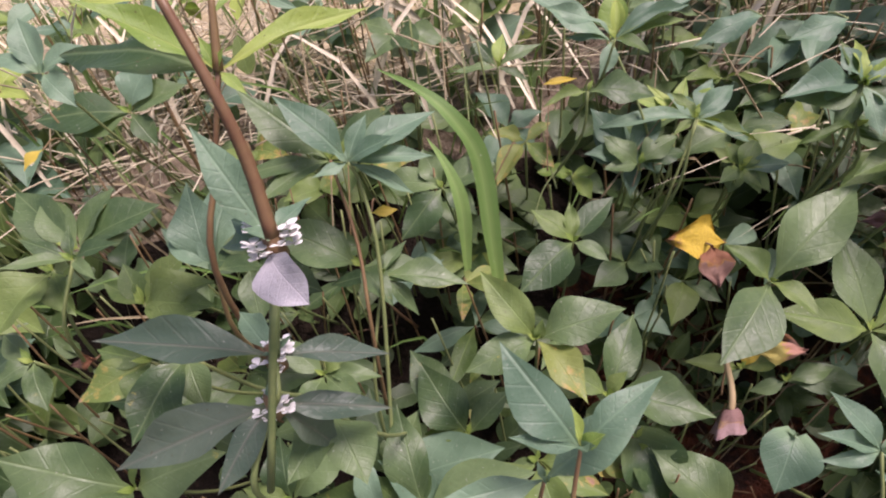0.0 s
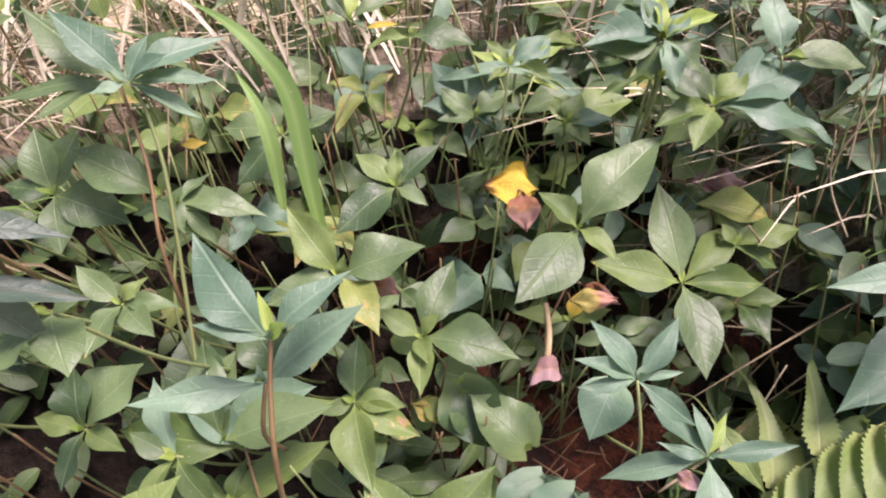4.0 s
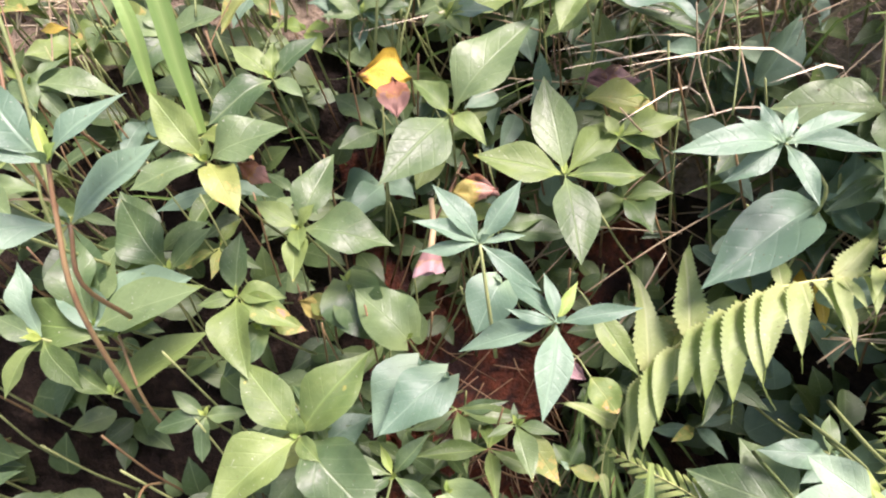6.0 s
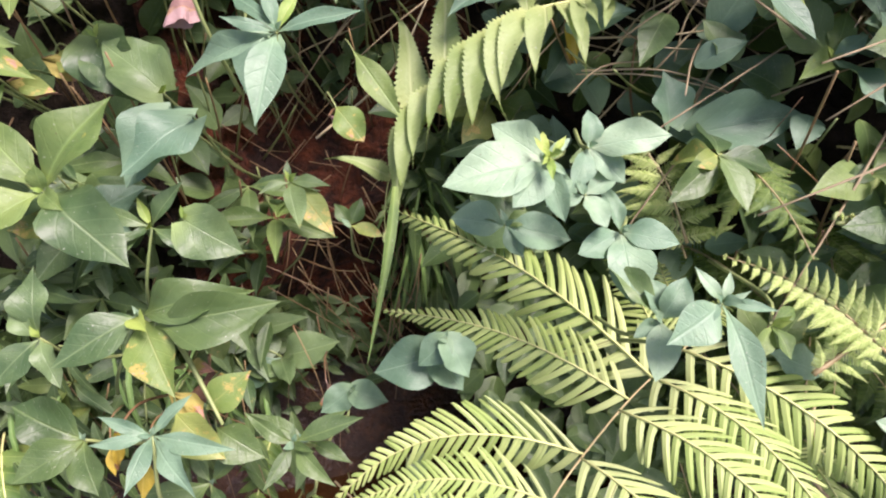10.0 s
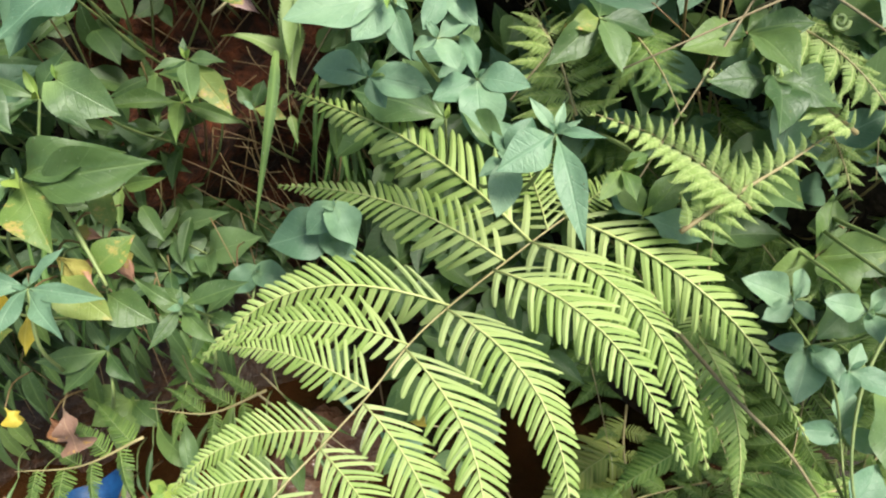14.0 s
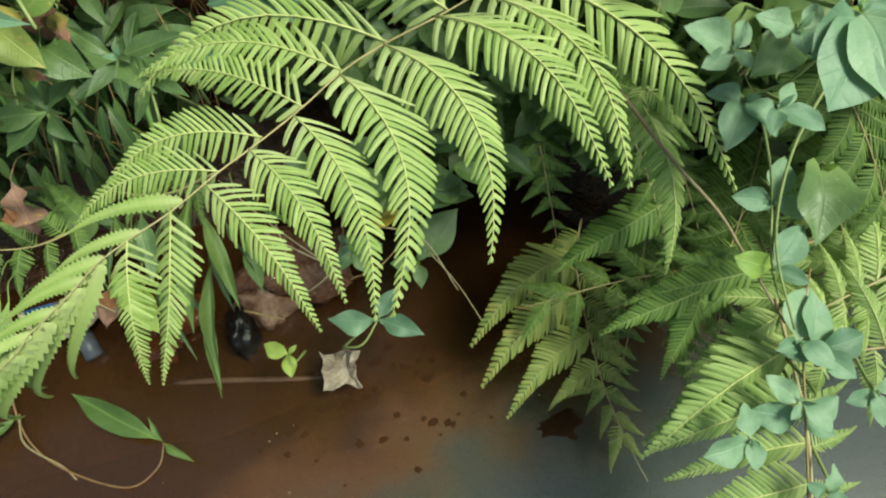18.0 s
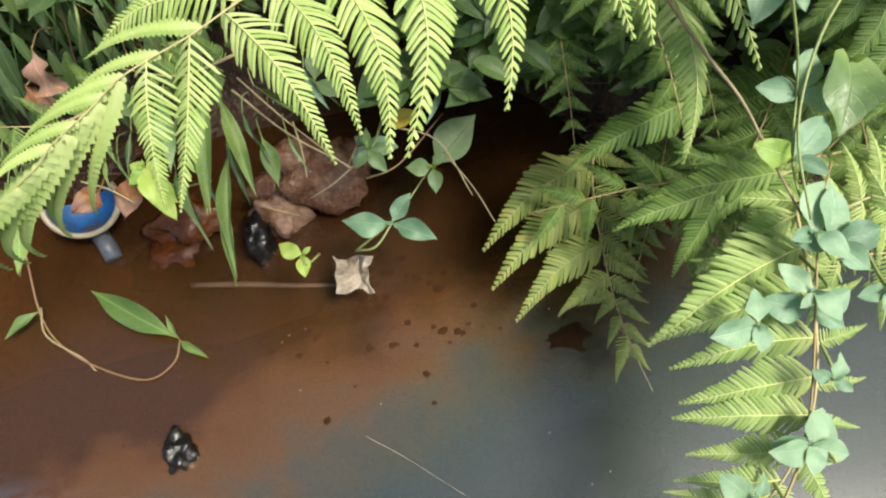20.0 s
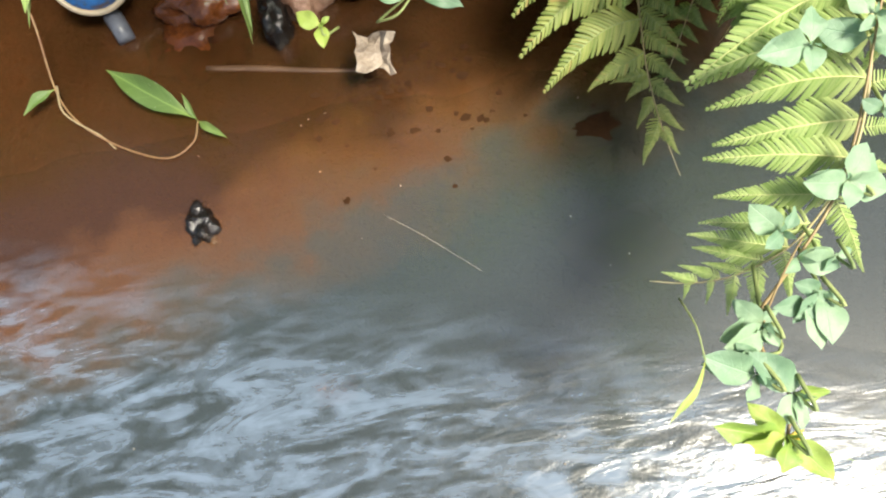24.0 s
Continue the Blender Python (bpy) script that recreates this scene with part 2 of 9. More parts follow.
def catmull(points, steps):
    """A smooth line through the points."""
    pts = [Vector(p) for p in points]
    pts = [pts[0] * 2 - pts[1], *pts, pts[-1] * 2 - pts[-2]]
    out = []
    for i in range(1, len(pts) - 2):
        p0, p1, p2, p3 = pts[i - 1 : i + 3]
        for k in range(steps):
            u = k / steps
            out.append(0.5 * ((2 * p1) + (p2 - p0) * u + (2 * p0 - 5 * p1 + 4 * p2 - p3) * u * u + (3 * p1 - p0 - 3 * p2 + p3) * u ** 3))
    return out + [pts[-2]]


def tube(line, r0, r1, sides=6, start=None):
    """Vertices and faces of a tapering stem along a line."""
    verts, faces, n = [], [], len(line)
    side = Vector((0.3, 0.9, 0.1))
    for i, p in enumerate(line):
        d = (line[min(i + 1, n - 1)] - line[max(i - 1, 0)]).normalized()
        side = (side - d * side.dot(d)).normalized()
        other = d.cross(side)
        r = r0 + (r1 - r0) * i / (n - 1)
        for k in range(sides):
            a = 2 * math.pi * k / sides
            verts.append(p + (side * math.cos(a) + other * math.sin(a)) * r)
    for i in range(n - 1):
        for k in range(sides):
            a, b = i * sides + k, i * sides + (k + 1) % sides
            faces.append((a, b, b + sides, a + sides))
    faces += [tuple(range(sides))[::-1], tuple(range((n - 1) * sides, n * sides))]
    return verts, faces


def stem_mesh(name, points, r0, r1, material, steps=5, sides=6):
    return mesh_of(name, *tube(catmull(points, steps), r0, r1, sides), material)


def aim(base, tip, up, width=1.0):
    """The pose that lays a unit leaf from base to tip, its face turned towards up."""
    base, tip = Vector(base), Vector(tip)
    y = tip - base
    size = y.length
    y.normalize()
    z = Vector(up) - y * Vector(up).dot(y)
    if z.length < 1e-3:
        z = y.orthogonal()
    z.normalize()
    x = y.cross(z)
    m = Matrix((x * size * width, y * size, z * size)).transposed().to_4x4()
    m.translation = base
    return m


PROFILES = {  # half width along the leaf, at even steps from stalk to tip
    "ovate": (0.04, 0.22, 0.66, 0.91, 1.0, 0.98, 0.89, 0.72, 0.48, 0.21, 0.0),
    "lance": (0.06, 0.2, 0.58, 0.88, 1.0, 0.98, 0.86, 0.67, 0.43, 0.19, 0.0),
    "oval": (0.06, 0.35, 0.74, 0.94, 1.0, 0.99, 0.93, 0.8, 0.6, 0.33, 0.0),
    "heart": (0.3, 0.82, 0.98, 1.0, 0.95, 0.86, 0.73, 0.57, 0.39, 0.19, 0.0),
    "fan": (0.07, 0.1, 0.18, 0.34, 0.55, 0.76, 0.92, 1.0, 0.98, 0.86, 0.55),
    "blade": (0.5, 0.8, 0.95, 1.0, 0.98, 0.93, 0.85, 0.73, 0.56, 0.34, 0.0),
}


def leaf_data(kind, material, ratio, arch, fold, wave, seed, teeth=0.0):
    """A unit leaf along y with a folded midrib, an arched length, a wavy rim and a little thickness in its curl."""
    rnd = random.Random(seed)
    f = PROFILES[kind]
    rows = 13
    verts, faces = [], []
    ph, bend = rnd.uniform(0, 6), rnd.uniform(-0.05, 0.05)
    for i in range(rows):
        s = i / (rows - 1)
        k = min(int(s * 10), 9)
        w = (f[k] + (f[k + 1] - f[k]) * (s * 10 - k)) * ratio / 2
        if teeth and 0 < i < rows - 1:
            w *= 1 + teeth * (1 if i % 2 else -1)
        z0 = arch * 4 * s * (1 - s) - 0.35 * arch * math.sin(math.pi * s * s * 1.2)
        for j, u in enumerate((-1, -0.55, 0, 0.55, 1)):
            ripple = wave * math.sin(9 * s + ph + (2.0 if u > 0 else 0)) * u * u
            y = s + (0.05 * ratio * abs(u) * (0.5 - s))
            if kind == "heart":
                y -= 0.16 * abs(u) * max(0, 1 - s * 5)
            verts.append((u * w + bend * math.sin(math.pi * s), y, z0 + fold * abs(u) * w * 1.1 - (abs(u) > 0.9) * fold * 0.25 * w + ripple * w))
    for i in range(rows - 1):
        for j in range(4):
            a = i * 5 + j
            faces.append((a, a + 1, a + 6, a + 5))
    return mesh_of(f"{kind}_leaf", verts, faces, material, uv=[(v[0], v[1]) for v in verts])


LEAVES = {}


def leaf_of(kind, material, rnd, teeth=0.0):
    """One of several shapes of that leaf, shared by all the leaves like it."""
    key = (kind, material.name, rnd.randrange(6), teeth)
    if key not in LEAVES:
        g = random.Random(str(key))
        ratio = {"ovate": 0.56, "lance": 0.3, "oval": 0.6, "heart": 0.86, "fan": 0.75, "blade": 0.07}[kind]
        LEAVES[key] = leaf_data(kind, material, ratio, g.uniform(0.04, 0.18), g.uniform(0.2, 0.7), g.uniform(0.1, 0.4) if kind != "fan" else 1.1, str(key), teeth)
    return LEAVES[key]


# ---- ground, stream bed and water ----
PROFILE = [(-300, 0.7), (-30, 0.65), (-6, 0.6), (-2.4, 0.5), (-1.7, 0.2), (-1.3, 0.0), (-1.0, -0.1), (-0.4, -0.12), (0.1, -0.09), (0.34, -0.05), (0.46, -0.028), (0.6, -0.004), (0.72, 0.012),
           (0.79, 0.12), (0.79, 0.28), (0.69, 0.42), (0.73, 0.55), (0.84, 0.68), (0.92, 0.78), (1.0, 0.87), (1.1, 0.94), (1.35, 0.99), (2.2, 1.03), (6, 1.08), (30, 1.2), (300, 1.5)]


def bank_shift(x):
    """The bank comes forward where the ferns grow."""
    u = min(max((x - 0.6) / 0.5, 0), 1)
    return -0.24 * u * u * (3 - 2 * u) + 0.05 * math.sin(3.1 * x + 0.6)


def bank(x, v):
    """The soil at x and at the place v along the profile."""
    i = min(int(v), len(PROFILE) - 2)
    (y0, z0), (y1, z1) = PROFILE[i], PROFILE[i + 1]
    u = v - i
    y, z = y0 + (y1 - y0) * u, z0 + (z1 - z0) * u
    near = 1.0 if 8 < v < 22 else 0.2
    if 10 < v < 16.5:  # a dark hollow washed out behind the ferns
        y += 0.42 * math.exp(-(((x - 0.67) / 0.13) ** 2)) * math.sin(math.pi * (v - 10) / 6.5)
    if 13 < v < 18.5:  # a bare pocket of red soil under the herbs
        y += 0.11 * math.exp(-(((x - 0.43) / 0.085) ** 2)) * math.sin(math.pi * (v - 13) / 5.5)
    if 15 < v < 21.2 and -1.3 < x < 0.9:  # the soil lies well behind the herbs' leaves
        y += 0.13 * min(1, (0.9 - x) / 0.25, (x + 1.3) / 0.2) * math.sin(math.pi * (v - 15) / 6.2) ** 0.6
    lump = noise.noise((x * 7, v * 1.1, 0.3)) * 0.03 + noise.noise((x * 22, v * 3.1, 5.0)) * 0.012
    if 11 < v < 22:
        y += bank_shift(x)
    elif 8 <= v <= 11:
        y += bank_shift(x) * (v - 8) / 3
    return Vector((x, y + lump * near, z + lump * 0.6 * near))


xs = [-300, -60, -12, -4, -2] + [-1.2 + 0.035 * i for i in range(93)] + [2.6, 4, 12, 60, 300]
vs = [0, 1, 2, 3, 4, 5, 6, 7] + [8 + i / 4 for i in range(57)] + [23, 24, 25]
verts = [bank(x, v) for v in vs for x in xs]
faces = [(j * len(xs) + i, j * len(xs) + i + 1, (j + 1) * len(xs) + i + 1, (j + 1) * len(xs) + i) for j in range(len(vs) - 1) for i in range(len(xs) - 1)]
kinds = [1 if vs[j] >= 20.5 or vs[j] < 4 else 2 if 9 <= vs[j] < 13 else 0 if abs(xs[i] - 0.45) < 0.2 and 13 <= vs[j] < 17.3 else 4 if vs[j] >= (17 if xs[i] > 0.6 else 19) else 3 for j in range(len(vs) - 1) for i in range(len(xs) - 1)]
ground = tagged(new("ground", mesh_of("ground", verts, faces, SOIL, True, kinds, (LITTER, WET_MUD, SHADED_SOIL, THATCH))), "red brown soil bank and bed of a small stream", "ground", kind="structure")


def water_material():
    """Murky shallow water: a mirror by its angle over a muddy, half clear body, with small ripples and sky glare
    painted as pale streaks.
    """
    m, t, p = nodes_of("murky_water")
    tc = t.nodes.new("ShaderNodeTexCoord")
    xyz = t.nodes.new("ShaderNodeSeparateXYZ")
    t.links.new(tc.outputs["Object"], xyz.inputs[0])
    stretch = t.nodes.new("ShaderNodeMapping")
    stretch.inputs["Scale"].default_value = (0.55, 1.9, 1.0)
    stretch.inputs["Rotation"].default_value = (0, 0, radians(12))
    t.links.new(tc.outputs["Object"], stretch.inputs[0])
    ripple = node(t, "ShaderNodeTexNoise", Scale=18.0, Detail=4.0, Roughness=0.6, Distortion=0.6)
    swell = node(t, "ShaderNodeTexNoise", Scale=5.0, Detail=2.0)
    cloud = node(t, "ShaderNodeTexNoise", Scale=6.0, Detail=5.0, Roughness=0.6)
    sky_noise = node(t, "ShaderNodeTexNoise", Scale=11.0, Detail=6.0, Roughness=0.62, Distortion=1.7)
    for n in (ripple, swell, sky_noise):
        t.links.new(stretch.outputs[0], n.inputs[0])
    t.links.new(tc.outputs["Object"], cloud.inputs[0])
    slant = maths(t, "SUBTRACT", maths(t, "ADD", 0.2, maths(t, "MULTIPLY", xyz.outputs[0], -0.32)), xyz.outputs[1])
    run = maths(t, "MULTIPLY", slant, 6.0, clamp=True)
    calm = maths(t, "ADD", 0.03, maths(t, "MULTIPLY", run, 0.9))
    high = maths(t, "MULTIPLY", maths(t, "ADD", ripple.outputs[0], maths(t, "MULTIPLY", swell.outputs[0], 1.0)), calm)
    b = node(t, "ShaderNodeBump", Strength=0.35, Distance=0.009)
    t.links.new(high, b.inputs["Height"])
    mud = node(t, "ShaderNodeBsdfDiffuse")
    patch = node(t, "ShaderNodeTexNoise", Scale=14.0, Detail=3.0, Roughness=0.55)
    t.links.new(tc.outputs["Object"], patch.inputs[0])
    depth = maths(t, "ADD", maths(t, "MULTIPLY", maths(t, "SUBTRACT", maths(t, "ADD", 0.2, maths(t, "MULTIPLY", xyz.outputs[0], 0.28)), xyz.outputs[1]), 3.6), maths(t, "MULTIPLY", maths(t, "SUBTRACT", cloud.outputs[0], 0.5), 0.8))
    murk = ramp(t, maths(t, "ADD", depth, maths(t, "MULTIPLY", maths(t, "SUBTRACT", patch.outputs[0], 0.5), 0.55)), [(0.0, (0.075, 0.03, 0.01)), (0.2, (0.15, 0.062, 0.022)), (0.4, (0.152, 0.076, 0.036)), (0.6, (0.1, 0.085, 0.064)), (0.9, (0.058, 0.075, 0.076))])
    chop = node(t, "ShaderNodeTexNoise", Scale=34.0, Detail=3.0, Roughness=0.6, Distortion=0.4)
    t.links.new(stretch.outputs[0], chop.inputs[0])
    # Pale blue sky reflection painted into the mud colour where the water runs.
    sky_glare = maths(t, "ADD", maths(t, "MULTIPLY", sky_noise.outputs[0], 0.68), maths(t, "MULTIPLY", chop.outputs[0], 0.32))
    glare_mask = ramp(t, sky_glare, [(0.44, (0, 0, 0)), (0.6, (1, 1, 1))])
    t.links.new(mixed(t, maths(t, "MULTIPLY", glare_mask, maths(t, "MULTIPLY", run, 0.78)), murk, (0.28, 0.37, 0.5)), mud.inputs[0])
    clear = node(t, "ShaderNodeBsdfTransparent")
    clear.inputs[0].default_value = (0.62, 0.42, 0.28, 1)
    body = t.nodes.new("ShaderNodeMixShader")
    body.inputs[0].default_value = 0.5
    t.links.new(clear.outputs[0], body.inputs[1])
    t.links.new(mud.outputs[0], body.inputs[2])
    shine = node(t, "ShaderNodeBsdfGlossy", Roughness=0.2)
    t.links.new(b.outputs[0], shine.inputs["Normal"])
    fres = node(t, "ShaderNodeFresnel", IOR=1.75)
    t.links.new(b.outputs[0], fres.inputs["Normal"])
    both = t.nodes.new("ShaderNodeMixShader")
    t.links.new(fres.outputs[0], both.inputs[0])
    t.links.new(body.outputs[0], both.inputs[1])
    t.links.new(shine.outputs[0], both.inputs[2])
    t.links.new(both.outputs[0], t.nodes["Material Output"].inputs[0])
    return m


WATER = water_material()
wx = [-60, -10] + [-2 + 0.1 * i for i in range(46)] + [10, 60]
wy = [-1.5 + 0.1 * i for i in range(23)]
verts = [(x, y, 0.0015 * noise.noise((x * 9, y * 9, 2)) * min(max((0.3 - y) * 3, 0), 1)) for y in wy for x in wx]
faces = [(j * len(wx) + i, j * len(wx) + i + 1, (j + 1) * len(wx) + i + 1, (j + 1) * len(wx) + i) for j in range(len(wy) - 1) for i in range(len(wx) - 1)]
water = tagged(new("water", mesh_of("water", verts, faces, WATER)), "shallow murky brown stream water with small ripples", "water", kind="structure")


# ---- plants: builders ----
MATS = {"g": GREEN, "k": SHADED_GREEN, "l": LUSH, "b": BLUE, "p": PALE, "y": YOUNG, "t": TURNING, "o": YELLOW, "d": DEAD, "r": GRASS, "m": None}
MAUVE = leaf_material("mauve_leaf_back", (0.44, 0.43, 0.47), (0.6, 0.57, 0.62), (0.62, 0.58, 0.62), veins=0.3)
MATS["m"] = MAUVE
MATS["n"] = leaf_material("dull_purplish_leaf", (0.07, 0.115, 0.08), (0.155, 0.2, 0.145), (0.26, 0.24, 0.2), veins=0.4, gloss=0.35)
STEMS = {"g": STEM, "r": STEM_RED, "straw": STRAW, "red": STEM_RED, "green": STEM}
LOOKS = {"g": "green", "k": "deep green", "l": "fresh green", "b": "bluish green", "p": "pale bluish green", "y": "yellow green", "t": "yellowing", "o": "orange yellow", "d": "withered pink brown", "r": "grass green", "m": "mauve", "n": "dull purplish green"}
SHAPES = {"ovate": "broad pointed", "lance": "narrow lance shaped", "oval": "small oval", "heart": "rounded heart shaped", "fan": "crumpled fan shaped"}
rnd = random.Random(11)


def petal_data():
    verts = [(0, 0, 0), (-0.42, 0.5, 0.08), (0.42, 0.5, 0.08), (-0.34, 0.85, 0.02), (0.34, 0.85, 0.02), (0, 1.0, -0.05)]
    return mesh_of("petal", verts, [(0, 2, 1), (1, 2, 4, 3), (3, 4, 5)], PETAL)


PETALS = petal_data()


NAMES = {"ovate": "broadleaf_herb", "lance": "narrowleaf_herb", "oval": "trifoliate_herb", "heart": "roundleaf_herb", "fan": "withered_herb"}


def herb(kind, tip, root, stem, via, leaves, flowers=0, small=True, group=""):
    """A shoot: a stem from its root to its tip and leaves (dx, dy, dz, width, look) that spring from the tip."""
    tip, root = Vector(tip), Vector(root)
    root += (root - tip).normalized() * 0.03 + Vector((0, 0.05, -0.02)) if root.z > 0.5 and not flowers else Vector()
    looks = [l[4] for l in leaves]
    main = max(set(looks), key=looks.count)
    ob = thing(NAMES[kind], f"{SHAPES[kind]} {LOOKS[main]} leaves on a {'reddish' if stem == 'r' else 'green'} stem", "plant", group)
    ob.location = root
    back = Matrix.Translation(-root)
    line = [tip] + [Vector(p) for p in via] + [root]
    if not via:
        mid = (tip + root) / 2
        line = [tip, mid + Vector((rnd.uniform(-0.01, 0.01), -0.02, 0.01)), root]
    line = [p - root for p in line[::-1]]
    part("stem", stem_mesh("stem", line, *((0.0018, 0.0016) if flowers == 1 else (0.0018, 0.0012)), STEMS[stem], 4, 6), ob)
    for dx, dy, dz, w, look_ in leaves:
        d = Vector((dx, dy, dz))
        up = Vector((rnd.uniform(-0.25, 0.25), -0.55 + rnd.uniform(-0.15, 0.15), 0.85))
        start = tip + d * 0.02
        part("leaf", leaf_of(kind, MATS[look_], rnd), ob, back @ aim(start, tip + d, up, w))
    if small:
        for k in range(2):
            a = rnd.uniform(0, 6.28)
            d = Vector((math.cos(a) * 0.5, math.sin(a) * 0.5 - 0.25, 0.7)) * rnd.uniform(0.012, 0.02)
            part("bud_leaf", leaf_of("lance", YOUNG if main in "gly" else PALE, rnd), ob, back @ aim(tip, tip + d, (0, -0.6, 0.8), 1.2))
    if flowers:
        knot = [tip - root + Vector((0, 0, h)) for h in (-0.007, -0.003, 0.002, 0.006)]
        part("node", mesh_of("node", *tube(knot, 0.0045, 0.0032, 8), STEM_RED), ob, None, "swollen red brown node")
    for k in range(flowers * 16):
        a = rnd.uniform(0, 6.28)
        c = tip + Vector((math.cos(a), math.sin(a) * 0.7 - 0.2, rnd.uniform(-0.8, 0.8))) * 0.0074
        flower = part("flower", PETALS, ob, back @ aim(c, c + Vector((math.cos(a), -0.7, 0.4)) * 0.0036, (0, 0, 1)), "tiny white petals")
        for q in range(3):
            b = a + q * 2.1 + 0.7
            part("petal", PETALS, flower, aim((0, 0, 0), (math.cos(b), math.sin(b), 0.4), (0, 0.2, 1)))
    return ob


def loose_leaf(kind, base, tip, w, look_):
    """A single leaf with its short stalk."""
    base, tip = Vector(base), Vector(tip)
    ob = thing("withered_leaf" if look_ in "do" else "hanging_leaf", f"{LOOKS[look_]} {SHAPES[kind]} leaf among the bank plants", "leaf")
    ob.location = base
    d = tip - base
    part("leaf", leaf_of(kind, MATS[look_], rnd), ob, aim((0, 0, 0), d, (rnd.uniform(-0.3, 0.3), -0.6, 0.7), w))
    foot = Vector((rnd.uniform(-0.01, 0.01), 0.05, -0.02))
    part("stalk", stem_mesh("stalk", [foot, foot * 0.5 + Vector((0, 0, 0.01)), Vector((0, 0, 0))], 0.001, 0.0008, STEM_RED if look_ in "do" else STEM, 3, 4), ob)


DRY_LOOKS = {}
for key_, first, second, brink in (("yellow", (0.62, 0.45, 0.03), (0.3, 0.15, 0.07), 0.82), ("half", (0.34, 0.32, 0.06), (0.46, 0.24, 0.17), 0.55), ("brown", (0.26, 0.1, 0.04), (0.27, 0.15, 0.11), 0.45), ("mauve", (0.26, 0.14, 0.12), (0.42, 0.27, 0.26), 0.4), ("straw", (0.5, 0.38, 0.2), (0.3, 0.2, 0.1), 0.6)):
    m_, t_, p_ = nodes_of(f"withered_{key_}")
    co_ = t_.nodes.new("ShaderNodeTexCoord")
    xyz_ = t_.nodes.new("ShaderNodeSeparateXYZ")
    t_.links.new(co_.outputs["UV"], xyz_.inputs[0])
    wide_ = node(t_, "ShaderNodeTexNoise", Scale=5.0, Detail=5.0, Roughness=0.65)
    thin_ = node(t_, "ShaderNodeTexNoise", Scale=28.0, Detail=3.0)
    for n_ in (wide_, thin_):
        t_.links.new(co_.outputs["UV"], n_.inputs[0])
    reach_ = maths(t_, "ADD", xyz_.outputs[1], maths(t_, "MULTIPLY", maths(t_, "SUBTRACT", wide_.outputs[0], 0.5), 0.9))
    tint_ = ramp(t_, reach_, [(brink - 0.06, first), (brink, tuple(0.5 * (a_ + b_) for a_, b_ in zip((0.5, 0.3, 0.03), first))), (brink + 0.06, second)])
    t_.links.new(mixed(t_, maths(t_, "MULTIPLY", thin_.outputs[0], 0.55), tint_, tuple(0.45 * v for v in second)), p_.inputs["Base Color"])
    p_.inputs["Roughness"].default_value = 0.7
    relief_ = node(t_, "ShaderNodeBump", Strength=0.6, Distance=0.002)
    t_.links.new(thin_.outputs[0], relief_.inputs["Height"])
    t_.links.new(relief_.outputs[0], p_.inputs["Normal"])
    DRY_LOOKS[key_] = m_
DRY_WORDS = {"yellow": "crumpled bright yellow leaf with a brown tip", "half": "yellowing leaf with a withered pink brown tip", "brown": "curled dry orange brown leaf", "mauve": "withered mauve brown leaf", "straw": "curled dry straw coloured leaf"}


def crumpled_leaf(base, tip, w, look_):
    """A withered leaf: a creased, curling blade with a torn rim on a thin bent stalk."""
    base, tip = Vector(base), Vector(tip)
    ob = thing("withered_leaf", DRY_WORDS[look_] + " among the herbs", "leaf")
    ob.location = base
    seed = rnd.uniform(0, 50)
    verts, uv, rows, cols = [], [], 15, 9
    f = PROFILES["ovate"]
    for i in range(rows):
        s = i / (rows - 1)
        k = min(int(s * 10), 9)
        half = (f[k] + (f[k + 1] - f[k]) * (s * 10 - k)) * 0.36 * (1 + 0.25 * noise.noise((seed, s * 6, 0)))
        for j in range(cols):
            u = j / (cols - 1) * 2 - 1
            crease = noise.noise((u * 2.2, s * 3.5, seed)) * 0.16 + noise.noise((u * 6, s * 8, seed)) * 0.05
            edge = 0.22 * abs(u) ** 2.5 * math.sin(5 * s + seed)
            verts.append((u * half * (1 - 0.18 * s), s * 0.98 + 0.05 * noise.noise((u * 3, seed, s)), crease + edge * half * 2 - 0.25 * s * s))
            uv.append((u * 0.4, s))
    faces = [(i * cols + j, i * cols + j + 1, (i + 1) * cols + j + 1, (i + 1) * cols + j) for i in range(rows - 1) for j in range(cols - 1)]
    part("blade", mesh_of("blade", verts, faces, DRY_LOOKS[look_], uv=uv), ob, aim((0, 0, 0), tip - base, (rnd.uniform(-0.2, 0.2), -0.85, 0.75), w))
    foot = Vector((rnd.uniform(-0.015, 0.015), 0.06, -0.05))
    part("stalk", stem_mesh("stalk", [foot, foot * 0.5 + Vector((0, 0, 0.012)), Vector((0, 0, 0))], 0.0013, 0.001, STEM_RED, 3, 5), ob)


